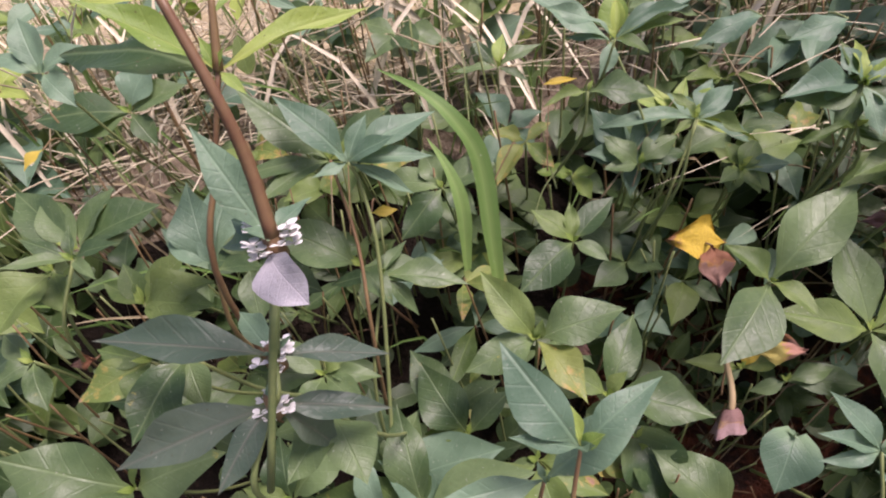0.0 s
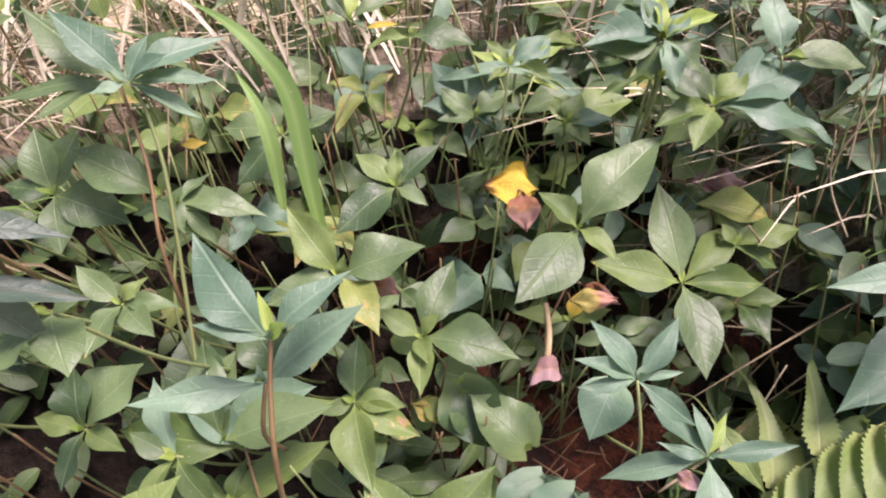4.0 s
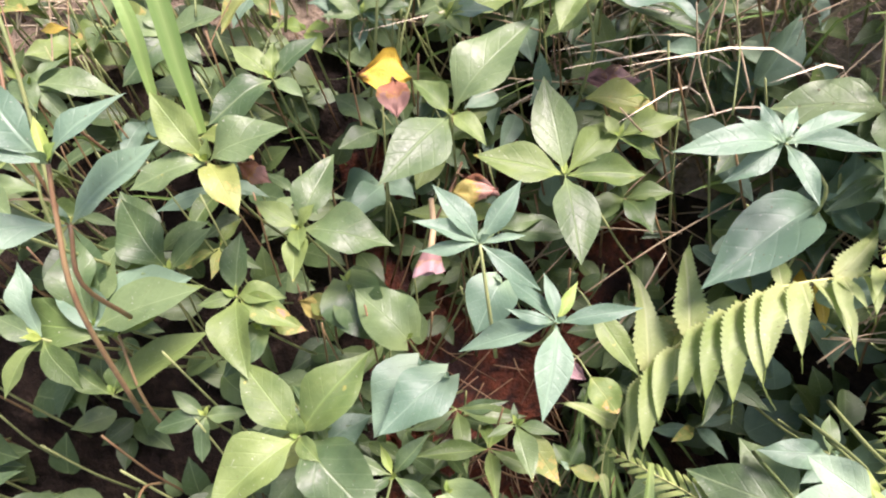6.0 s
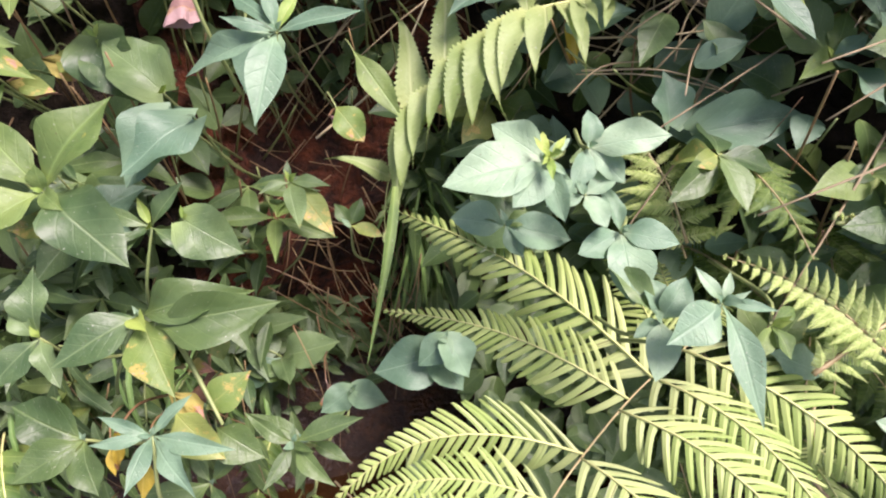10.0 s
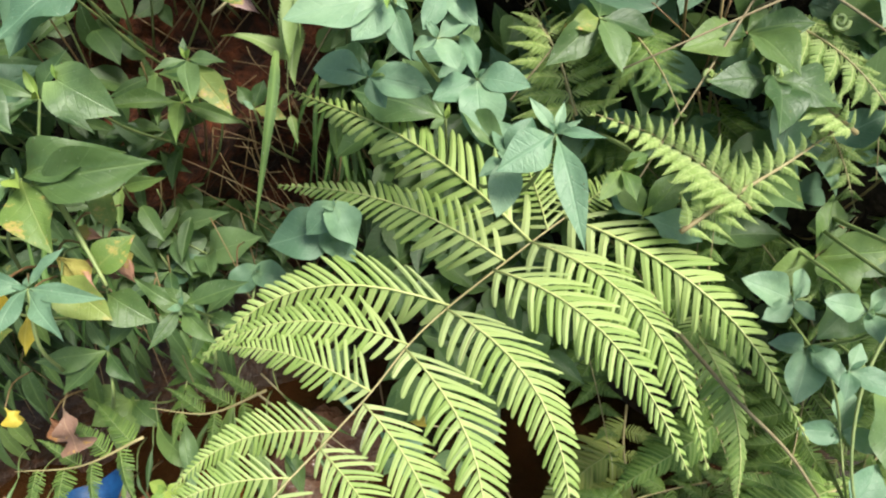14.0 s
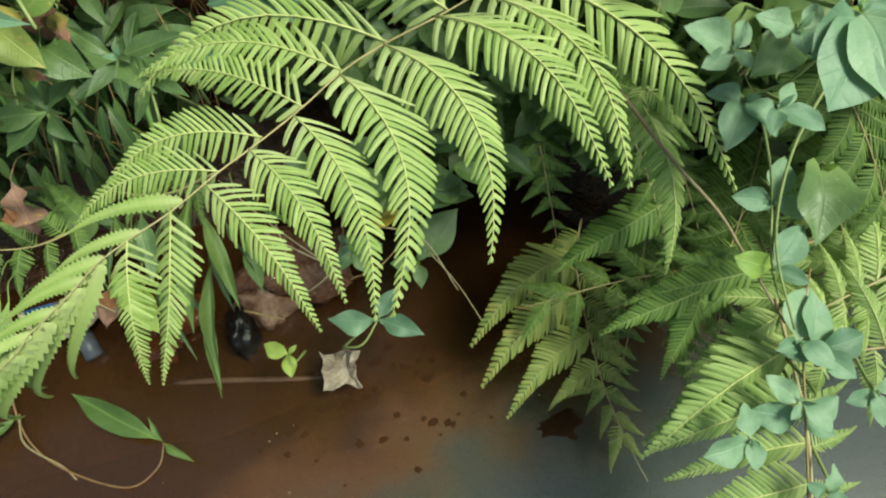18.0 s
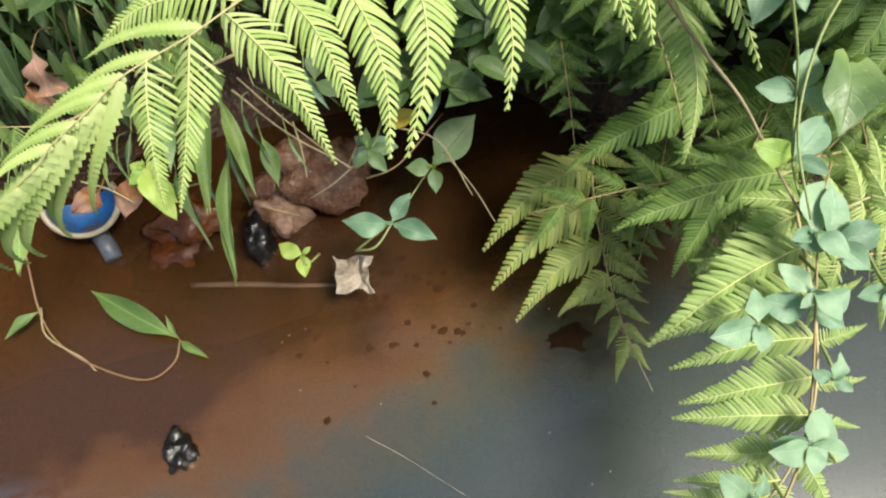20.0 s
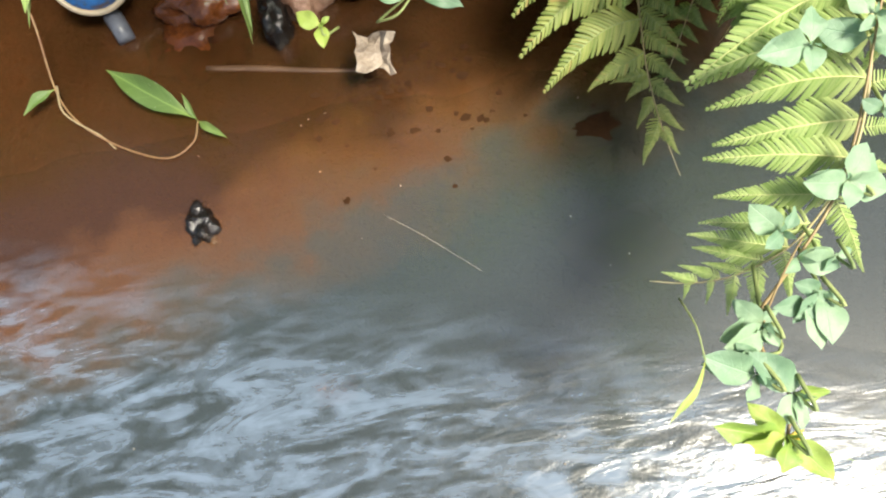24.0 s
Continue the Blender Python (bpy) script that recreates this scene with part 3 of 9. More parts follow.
def dried_flower(top, low, width):
    """A dried flower hanging from an orange stalk: a neck that widens into a ruffled bell."""
    top, low = Vector(top), Vector(low)
    ob = thing("dried_flower", "dried pink brown flower hanging on an orange stalk", "flower")
    ob.location = top
    d = low - top
    part("stalk", stem_mesh("stalk", [Vector((0.004, 0.03, 0.02)), Vector((0.002, 0.01, 0.004)), d * 0.15, d * 0.42], 0.0028, 0.0035, DRY_LOOKS["straw"], 4, 7), ob, None, "orange stalk")
    side, other = Vector((1, 0, 0)), Vector((0, -0.8, 0.6))
    verts, uv, n = [], [], 20
    for i in range(9):
        s = i / 8
        for k in range(n):
            a = 2 * math.pi * k / n
            r = width / 2 * (0.42 + 0.6 * s ** 0.5) * (1 + (0.28 * s) * math.sin(5 * a + 1.5 * s) + 0.2 * s * noise.noise((math.cos(a) * 2, math.sin(a) * 2, s * 2)))
            verts.append(d * (0.38 + 0.6 * s + 0.05 * s * math.sin(3 * a)) + side * math.cos(a) * r + other * math.sin(a) * r * 0.8)
            uv.append((k / n, s * 0.8))
    faces = [(i * n + k, i * n + (k + 1) % n, (i + 1) * n + (k + 1) % n, (i + 1) * n + k) for i in range(8) for k in range(n)]
    part("petals", mesh_of("petals", verts, faces, DRY_LOOKS["mauve"], uv=uv), ob, None, "withered pink brown petals")


def hanging_petals(base, tip):
    """A small white flower on the climbing herb: four petals round a point."""
    base, tip = Vector(base), Vector(tip)
    ob = thing("white_flower", "small white flower on a thin green stalk", "flower")
    ob.location = base
    for k in range(4):
        a = k * 1.57
        part("petal", PETALS, ob, aim((0, 0, 0), (tip - base) + Vector((math.cos(a), math.sin(a), 0.3)) * 0.0045, (0, -0.5, 0.8)))


def strip(line, width, twist):
    """Vertices and faces of a narrow folded blade along a line."""
    verts, faces, n = [], [], len(line)
    for i, p in enumerate(line):
        d = (line[min(i + 1, n - 1)] - line[max(i - 1, 0)]).normalized()
        side = d.cross(Vector((math.sin(twist), -0.7, 0.7))).normalized()
        up = side.cross(d)
        s = i / (n - 1)
        w = width / 2 * min(1, 0.5 + s * 2) * (1 - max(0, s - 0.45) / 0.55) ** 0.8
        verts += [p - side * w + up * w * 0.4, p, p + side * w + up * w * 0.4]
    for i in range(n - 1):
        for k in (0, 1):
            a = i * 3 + k
            faces.append((a, a + 1, a + 4, a + 3))
    return verts, faces


def blade(points, width, look_):
    root = Vector(points[0])
    v, f = strip([p - root for p in catmull(points, 6)], width, 0.3)
    ob = tagged(new("grass_blade", mesh_of("grass_blade", v, f, MATS[look_], uv=[((i % 3 - 1) * 0.03, i / len(v)) for i in range(len(v))])), "long arching green grass blade", "grass")
    ob.location = root


def stalk(points, r, look_):
    root = Vector(points[0])
    ob = tagged(new("dry_stalk" if look_ == "straw" else "plant_stem", stem_mesh("stalk", [Vector(p) - root for p in points], r, r * 0.6, STEMS[look_], 5, 5)),
                {"straw": "thin dry straw coloured stalk", "red": "thin red brown plant stem", "green": "thin green plant stem"}[look_], "stem")
    ob.location = root


PINNAE = {}


def pinna_data(material, arch, bow, seed, lobe=0.017, long=0.22, n=25, roof=0.15):
    """A unit pinna along y: a midrib and two rows of blunt lobes with curled rims that shorten to the tip, the whole arched and drooping."""
    g = random.Random(seed)
    verts, faces, slots, uv = [], [], [], []
    twist = g.uniform(-0.25, 0.25)

    def lift(s):
        return arch * (4 * s * (1 - s)) * (1 - 0.25 * s)

    for k in range(n):
        s = 0.025 + 0.96 * (k / (n - 1)) ** 0.86
        size = long * (min(1, 0.62 + s * 3) * (1 - s) ** 1.05) * g.uniform(0.9, 1.07) + 0.012
        wide = lobe * (1 - 0.5 * s * s)
        for sgn in (-1, 1):
            lean = radians(g.uniform(60, 72) - 16 * s)
            dx, dy = sgn * math.sin(lean), math.cos(lean)
            sag, turn = g.uniform(0.08, 0.4) + 0.25 * s, g.uniform(-0.5, 0.5)
            a = len(verts)
            for u, w in ((0.0, 1.2), (0.3, 1.02), (0.62, 1.0), (0.88, 0.86), (1.0, 0.42)):
                bend = 0.16 * size * u * u
                cx, cy = dx * size * u, s + dy * size * u + bend
                cz = lift(s) + -roof * size * u - sag * size * u * u + twist * dx * size * u
                for q in (-1, 0, 1):
                    verts.append((cx - q * wide * w * dy * sgn * 0.6, cy + q * wide * w, cz - abs(q) * wide * 0.55 + q * turn * wide * u))
                    uv.append((q * 0.035, s))
            for r in range(4):
                for q in (0, 1):
                    b = a + r * 3 + q
                    faces.append((b, b + 1, b + 4, b + 3))
                    slots.append(0)
    hook = g.uniform(0.02, 0.07) * (1 if bow > 0 else -1)
    verts = [(v[0] + bow * 4 * v[1] * (1 - v[1]) * (1 + 0.3 * (v[1] - 0.5)) + hook * max(0, v[1]) ** 7, v[1], v[2]) for v in verts]
    line = [Vector((bow * 4 * i / 10 * (1 - i / 10) * (1 + 0.3 * (i / 10 - 0.5)) + hook * (i / 10) ** 7, i / 10, lift(i / 10) + 0.002)) for i in range(11)]
    v, f = tube(line, 0.006, 0.002, 5)
    off = len(verts)
    verts += v
    uv += [(0.2, 0.5)] * len(v)
    faces += [tuple(i + off for i in q) for q in f]
    slots += [1] * len(f)
    return mesh_of("pinna", verts, faces, material, True, slots, (MIDRIB if material in (FERN, FERN_PALE) else MIDRIB_DARK,), uv)


def slim_data(material, arch, bow, seed):
    """The same with narrower lobes that stand well apart."""
    return pinna_data(material, arch, bow, seed, 0.0118, 0.23, 27, 0.0)


def rolled_data(material, arch, bow, seed):
    """A pinna near the tip of a frond: its lobes touch in one ribbed, scalloped blade that slopes down from the midrib."""
    g = random.Random(seed)
    verts, faces, uv, rows = [], [], [], 49
    lean = g.uniform(0.02, 0.04)
    for i in range(rows):
        s = i / (rows - 1)
        w = 0.17 * min(1, 0.55 + 3 * s) * (1 - s) ** 0.9 * (1.0 if i % 2 else 0.62) * g.uniform(0.95, 1.05) + 0.004
        for u in (-1, -0.55, 0, 0.55, 1):
            side = bow * 4 * s * (1 - s) + 0.05 * (1 if bow > 0 else -1) * s ** 6
            verts.append((u * w + side, s + lean * abs(u) * (1 - s), arch * 4 * s * (1 - s) - 0.3 * abs(u) * w - (0 if i % 2 else 0.02 * min(1, abs(u) * 2))))
            uv.append((u * 0.03, s))
    for i in range(rows - 1):
        for j in range(4):
            a = i * 5 + j
            faces.append((a, a + 1, a + 6, a + 5))
    return mesh_of("pinna", verts, faces, material, uv=uv)


def toothed_data(material, arch, bow, seed):
    """A unit pinna of the drooping kind: one saw edged blade that narrows to a long hooked tail."""
    g = random.Random(seed)
    verts, faces, rows = [], [], 45
    hook = g.choice((-1, 1)) * g.uniform(0.06, 0.14)
    for i in range(rows):
        s = i / (rows - 1)
        body = min(1, 0.35 + 3.5 * s) * max(0, 1 - s / 0.86) ** 0.75
        w = 0.15 * body * (1.0 if i % 2 else 0.78) + 0.012 * (1 - s)
        for u in (-1, -0.5, 0, 0.5, 1):
            verts.append((u * w + hook * s ** 5 + bow * 4 * s * (1 - s), s - (0.018 * abs(u) if i % 2 else 0), arch * 4 * s * (1 - s) + 0.4 * abs(u) * w + 0.02 * math.sin(9 * s) * u))
    for i in range(rows - 1):
        for j in range(4):
            a = i * 5 + j
            faces.append((a, a + 1, a + 6, a + 5))
    return mesh_of("pinna", verts, faces, material, uv=[(v[0], v[1]) for v in verts])


def frond(rach, pinnae, material, w, r, label, make=pinna_data, group=""):
    """A fern frond: its stalk along rach and a pinna from each base to each tip, arched by the third number."""
    root = Vector(rach[0])
    ob = thing("fern_frond", label, "fern", group)
    ob.location = root
    part("stalk", stem_mesh("stalk", [Vector(p) - root for p in rach], r, r * 0.25, RACHIS if make is not toothed_data else MIDRIB, 6, 6), ob, None, "slender frond stalk")
    for base, tip, arch, bow, *slim in pinnae:
        form = rolled_data if slim and slim[0] < 0.7 else make
        key = (material.name, round(arch * 20), round(bow * 20), rnd.randrange(2), (pinna_data, slim_data, toothed_data, rolled_data).index(form))
        if key not in PINNAE:
            PINNAE[key] = form(material, arch, bow, str(key))
        b, t = Vector(base) - root, Vector(tip) - root
        up = Vector((rnd.uniform(-0.15, 0.15), -0.5, 0.85))
        part("pinna", PINNAE[key], ob, aim(b, t, up, slim[0] if slim else w))
    return ob


# ---- plants: each shoot at its place ----

# flowering herb that leans over the bank
herb('lance', (0.091, 0.600, 1.128), (0.051, 0.592, 1.005), 'g', [(0.073, 0.605, 1.071), (0.083, 0.601, 1.102)], [(-0.018, 0.014, 0.042, 1.1, 'b'), (0.014, 0.019, 0.004, 1, 'b'), (-0.018, 0.017, 0.002, 1.2, 'b'), (-0.026, 0.017, -0.009, 0.9, 'b')], flowers=1)
loose_leaf('oval', (0.089, 0.597, 1.124), (0.102, 0.581, 1.110), 1.25, 'm')
herb('lance', (0.066, 0.620, 1.059), (0.054, 0.622, 1.027), 'g', [], [(-0.085, 0.017, 0.014, 0.8, 'n'), (0.048, 0.012, -0.022, 0.8, 'n'), (-0.023, 0.036, 0.002, 1, 'b'), (0.013, -0.003, 0.013, 0.6, 'b')], flowers=1)
herb('lance', (0.054, 0.624, 1.027), (0.033, 0.617, 0.961), 'g', [], [(0.053, 0.009, -0.026, 0.9, 'n'), (-0.092, 0.002, -0.028, 0.9, 'n'), (-0.029, -0.028, -0.024, 1.3, 'n'), (0.017, 0.015, -0.053, 1.1, 'n')], flowers=1)
stalk([(0.101, 0.572, 1.144), (0.101, 0.575, 1.167), (0.099, 0.576, 1.188), (0.092, 0.582, 1.216)], 0.0024, 'red')
herb('lance', (0.074, 0.661, 1.175), (0.038, 0.645, 1.039), 'r', [(0.058, 0.659, 1.135), (0.042, 0.653, 1.089)], [(-0.042, -0.012, 0.039, 0.75, 'y'), (0.064, 0.030, 0.006, 0.6, 'y'), (-0.084, 0.049, 0.008, 0.8, 'g'), (0.010, -0.006, -0.010, 1.2, 'y')])
stalk([(0.074, 0.661, 1.175), (0.080, 0.668, 1.204)], 0.0022, 'red')
herb('ovate', (0.034, 0.670, 1.079), (0.024, 0.676, 1.014), 'r', [], [(-0.006, 0.025, 0.039, 0.9, 'b'), (-0.023, 0.013, 0.022, 0.8, 'b'), (0.013, 0.054, 0.028, 0.9, 'b'), (0.015, 0.025, -0.018, 0.7, 'g')])

# upright herbs on the bank, from the top downwards
herb('lance', (0.088, 0.816, 1.061), (0.062, 0.725, 0.825), 'g', [(0.093, 0.814, 1.039), (0.092, 0.797, 0.974)], [(-0.042, 0.018, 0.051, 1.3, 'b'), (0.019, 0.017, 0.026, 1.6, 'b'), (0.068, 0.034, 0.011, 1, 'b'), (0.060, 0.007, -0.011, 0.9, 'b'), (-0.025, -0.013, -0.001, 1.1, 'b'), (0.038, -0.011, 0.017, 1.4, 'b'), (0.041, 0.002, -0.036, 0.8, 'b')])
herb('lance', (0.090, 0.813, 0.963), (0.060, 0.760, 0.823), 'g', [], [(0.067, -0.009, -0.019, 1.1, 'g'), (-0.045, 0.015, -0.011, 1, 'g'), (0.023, 0.030, 0.009, 0.9, 'g'), (0.022, -0.011, -0.038, 1, 'g')])
herb('lance', (-0.110, 0.784, 1.042), (-0.148, 0.763, 0.974), 'g', [], [(-0.035, 0.010, 0.019, 1, 'g'), (0.041, -0.005, 0.008, 1, 'g'), (-0.038, -0.018, 0.012, 0.9, 'g'), (0.002, 0.013, 0.021, 1.2, 'g'), (0.026, -0.026, -0.006, 0.8, 'g')])
herb('ovate', (-0.118, 0.721, 0.876), (-0.108, 0.821, 0.716), 'g', [], [(-0.084, 0.005, 0.051, 1, 'g'), (0.079, 0.003, 0.018, 1, 'g'), (0.012, 0.005, 0.026, 0.7, 'l'), (-0.016, -0.040, 0.013, 1, 'g')])
herb('ovate', (-0.143, 0.805, 1.026), (-0.163, 0.790, 0.965), 'g', [], [(-0.037, -0.040, -0.024, 1.2, 'l'), (0.018, -0.028, -0.026, 1, 'l')])
herb('ovate', (-0.133, 0.829, 1.028), (-0.123, 0.929, 0.868), 'g', [], [(0.070, 0.013, 0.017, 1, 'g'), (-0.027, 0.032, 0.034, 1, 'g'), (0.031, 0.033, 0.031, 0.9, 'g'), (-0.053, 0.045, 0.038, 0.8, 'g')])
herb('ovate', (-0.034, 0.711, 1.041), (-0.024, 0.811, 0.881), 'g', [], [(0.049, -0.004, 0.009, 0.9, 'l'), (-0.022, 0.009, 0.015, 0.9, 'l'), (0.052, -0.020, 0.002, 0.8, 'l'), (-0.008, 0.014, 0.023, 1, 'l'), (0.032, 0.015, 0.022, 0.9, 'l')])
herb('ovate', (-0.064, 0.734, 0.981), (-0.054, 0.834, 0.821), 'g', [], [(-0.047, -0.019, -0.008, 1, 't'), (-0.003, -0.035, -0.018, 1, 'l'), (-0.035, 0.007, 0.013, 0.9, 'l')])
herb('ovate', (0.001, 0.667, 1.031), (0.011, 0.767, 0.871), 'g', [], [(-0.026, -0.038, -0.021, 1.1, 'g'), (0.010, -0.024, -0.020, 1, 'g'), (-0.010, 0.020, 0.014, 0.8, 'g')])
herb('ovate', (0.070, 0.651, 0.985), (0.080, 0.751, 0.825), 'g', [], [(0.016, -0.035, -0.019, 1.2, 'g'), (-0.025, -0.032, -0.012, 1.1, 'g'), (0.020, 0.004, 0.006, 0.9, 'g'), (-0.036, -0.003, -0.003, 0.8, 'g')])
herb('ovate', (-0.172, 0.773, 0.971), (-0.162, 0.873, 0.811), 'g', [], [(-0.029, -0.017, -0.006, 1, 'g'), (0.012, -0.028, -0.027, 1, 'g'), (-0.026, 0.021, 0.016, 0.9, 'g')])
herb('ovate', (0.504, 0.883, 1.012), (0.485, 0.861, 0.940), 'g', [], [(-0.016, 0.020, 0.032, 1, 'b'), (-0.070, 0.000, 0.005, 1, 'g'), (0.026, 0.011, 0.016, 1, 'b'), (-0.027, -0.011, -0.034, 0.8, 'g'), (0.028, -0.018, -0.030, 1, 'g')])
herb('lance', (0.334, 1.008, 1.052), (0.368, 0.948, 0.916), 'g', [], [(-0.076, 0.030, 0.052, 1, 'b'), (0.083, 0.005, 0.021, 0.9, 'b'), (0.012, 0.028, 0.043, 1.8, 'y'), (-0.042, 0.014, 0.006, 1, 'b'), (0.034, -0.009, -0.017, 1, 'b'), (-0.019, -0.019, -0.029, 1.5, 'b')])
herb('lance', (0.411, 0.981, 0.966), (0.374, 0.946, 0.875), 'g', [], [(-0.027, 0.016, 0.027, 1.4, 'b'), (-0.105, 0.010, 0.004, 0.6, 'b'), (0.056, -0.020, -0.035, 0.8, 'b'), (0.036, 0.000, -0.002, 0.9, 'b'), (0.026, 0.030, 0.026, 1.5, 'b')])
herb('ovate', (0.344, 0.961, 0.939), (0.354, 1.061, 0.779), 'g', [], [(-0.031, 0.017, 0.030, 1, 'g'), (0.044, 0.012, 0.016, 1, 'g'), (-0.039, -0.009, 0.006, 0.8, 'g'), (0.053, 0.012, -0.004, 0.8, 'g')])
herb('ovate', (0.438, 0.955, 0.922), (0.448, 1.055, 0.762), 'g', [], [(-0.020, -0.033, -0.014, 1, 'l'), (-0.019, 0.011, 0.018, 0.9, 'l'), (0.071, 0.007, 0.007, 1, 'l'), (0.035, 0.022, 0.014, 1, 'l')])
herb('lance', (0.230, 1.082, 1.025), (0.240, 1.182, 0.865), 'g', [], [(-0.024, 0.022, 0.036, 1, 'g'), (0.053, 0.010, 0.012, 1, 'g'), (-0.050, 0.000, 0.004, 1, 'g'), (0.031, -0.011, -0.019, 0.9, 'g'), (0.014, 0.029, 0.027, 1.3, 'y')])
herb('ovate', (0.240, 1.000, 0.969), (0.250, 1.100, 0.809), 'g', [], [(-0.038, 0.007, 0.014, 0.8, 't'), (0.024, -0.027, -0.025, 0.8, 't'), (0.030, 0.009, 0.012, 0.8, 't'), (-0.038, -0.032, -0.029, 0.8, 't')])
herb('ovate', (-0.135, 1.004, 1.075), (-0.125, 1.104, 0.915), 'g', [], [(-0.058, -0.008, -0.009, 1, 'g'), (-0.093, 0.002, 0.009, 1, 'g'), (0.059, 0.011, 0.013, 1, 'g'), (0.021, -0.019, -0.032, 1, 'g'), (0.043, 0.029, 0.044, 1, 'b')])
herb('ovate', (-0.150, 0.926, 1.140), (-0.140, 1.026, 0.980), 'g', [], [(-0.035, 0.010, 0.018, 1, 'b'), (0.024, -0.017, -0.028, 1, 'b'), (-0.012, 0.026, 0.041, 1, 'b'), (0.038, 0.010, 0.013, 1, 'b')])
loose_leaf('lance', (-0.161, 0.894, 1.089), (-0.179, 0.885, 1.077), 1.4, 'o')
blade([(0.182, 0.867, 0.881), (0.183, 0.870, 0.941), (0.183, 0.880, 1.014), (0.167, 0.882, 1.054), (0.145, 0.896, 1.077), (0.112, 0.928, 1.092)], 0.018, 'r')
blade([(0.157, 0.857, 0.923), (0.162, 0.859, 0.981), (0.157, 0.868, 1.015), (0.144, 0.884, 1.041)], 0.013, 'r')
stalk([(-0.154, 0.989, 0.997), (-0.116, 1.014, 1.034), (-0.081, 1.040, 1.072)], 0.001, 'straw')
stalk([(-0.087, 1.032, 1.061), (-0.049, 1.058, 1.099), (-0.013, 1.080, 1.132)], 0.001, 'straw')
stalk([(-0.238, 1.012, 1.039), (-0.230, 1.040, 1.082), (-0.222, 1.067, 1.125)], 0.001, 'straw')
stalk([(-0.202, 0.992, 1.005), (-0.202, 1.010, 1.032), (-0.202, 1.033, 1.069)], 0.001, 'green')
stalk([(0.180, 0.979, 0.959), (0.187, 1.010, 1.007), (0.193, 1.044, 1.061)], 0.001, 'green')
stalk([(0.261, 0.963, 0.928), (0.258, 0.980, 0.955), (0.258, 0.994, 0.977)], 0.001, 'green')
stalk([(0.265, 0.973, 0.944), (0.246, 0.962, 0.928), (0.230, 0.945, 0.902)], 0.001, 'green')
stalk([(0.165, 1.008, 1.006), (0.171, 1.036, 1.050), (0.178, 1.063, 1.093)], 0.001, 'straw')
stalk([(0.030, 1.023, 1.038), (0.033, 1.046, 1.074), (0.035, 1.067, 1.109)], 0.001, 'straw')
stalk([(0.070, 1.020, 1.031), (0.070, 1.037, 1.058), (0.069, 1.054, 1.085)], 0.001, 'straw')
stalk([(-0.274, 1.058, 1.114), (-0.193, 1.043, 1.085), (-0.097, 1.021, 1.043)], 0.001, 'straw')
stalk([(-0.032, 1.007, 1.017), (0.023, 1.017, 1.029), (0.104, 1.019, 1.027)], 0.001, 'straw')
stalk([(0.337, 0.959, 0.916), (0.365, 0.988, 0.961), (0.388, 1.030, 1.026)], 0.001, 'straw')
stalk([(0.546, 0.944, 0.879), (0.569, 0.970, 0.920), (0.584, 0.997, 0.961)], 0.001, 'straw')
stalk([(0.130, 1.057, 1.087), (0.172, 1.047, 1.067), (0.219, 1.048, 1.066)], 0.001, 'straw')

# the dense middle of the bank
herb('ovate', (0.257, 0.883, 0.914), (0.267, 0.983, 0.754), 'g', [], [(-0.060, -0.037, -0.021, 1, 'g'), (-0.034, 0.020, 0.030, 0.9, 'l'), (0.047, 0.026, 0.024, 0.8, 'g'), (0.027, -0.021, -0.014, 0.8, 'g'), (0.005, 0.028, 0.026, 0.7, 'l')])
herb('oval', (0.283, 0.989, 0.926), (0.293, 1.089, 0.766), 'g', [], [(-0.036, 0.005, 0.008, 0.8, 'y'), (0.026, -0.001, -0.000, 0.8, 'y'), (0.013, -0.025, -0.020, 0.9, 'y')])
herb('ovate', (0.203, 0.796, 0.883), (0.213, 0.896, 0.723), 'g', [], [(-0.037, 0.036, 0.055, 0.75, 'l'), (0.075, -0.002, 0.017, 0.95, 'g'), (-0.064, -0.016, -0.008, 0.9, 'g'), (0.007, 0.001, 0.021, 0.8, 'l'), (0.027, -0.054, -0.028, 0.8, 't')])
herb('lance', (0.072, 0.838, 1.056), (0.064, 0.765, 0.869), 'r', [(0.079, 0.811, 0.996), (0.076, 0.785, 0.937)], [(-0.058, 0.026, 0.058, 1.1, 'g'), (0.057, 0.007, 0.030, 1, 'g'), (0.081, 0.017, 0.009, 0.7, 'g'), (-0.055, -0.030, -0.011, 1, 'g'), (-0.085, -0.009, 0.002, 0.6, 'g'), (0.041, -0.013, 0.017, 1.2, 'y'), (-0.014, 0.027, 0.023, 1, 'g')])
herb('ovate', (0.073, 0.827, 0.966), (0.083, 0.927, 0.806), 'r', [], [(-0.063, 0.017, 0.043, 0.9, 'g'), (0.057, -0.012, -0.018, 0.8, 'g'), (0.011, 0.013, 0.021, 0.6, 'l'), (0.023, -0.037, -0.020, 0.8, 'g')])
herb('ovate', (-0.024, 0.855, 0.970), (-0.014, 0.955, 0.810), 'g', [], [(-0.008, 0.032, 0.049, 1, 'g'), (0.029, 0.027, 0.043, 1.1, 'g'), (-0.041, 0.008, 0.011, 1, 'g'), (0.057, -0.011, -0.034, 1.1, 'g'), (0.005, -0.036, -0.038, 1, 'g')])
herb('ovate', (0.028, 0.784, 0.897), (0.038, 0.884, 0.737), 'g', [], [(0.032, -0.033, -0.014, 0.9, 'g'), (-0.019, -0.045, -0.016, 1, 'g'), (0.026, 0.010, 0.016, 0.7, 'l'), (-0.033, 0.021, 0.031, 0.8, 'g'), (0.047, -0.006, -0.008, 0.6, 'g')])
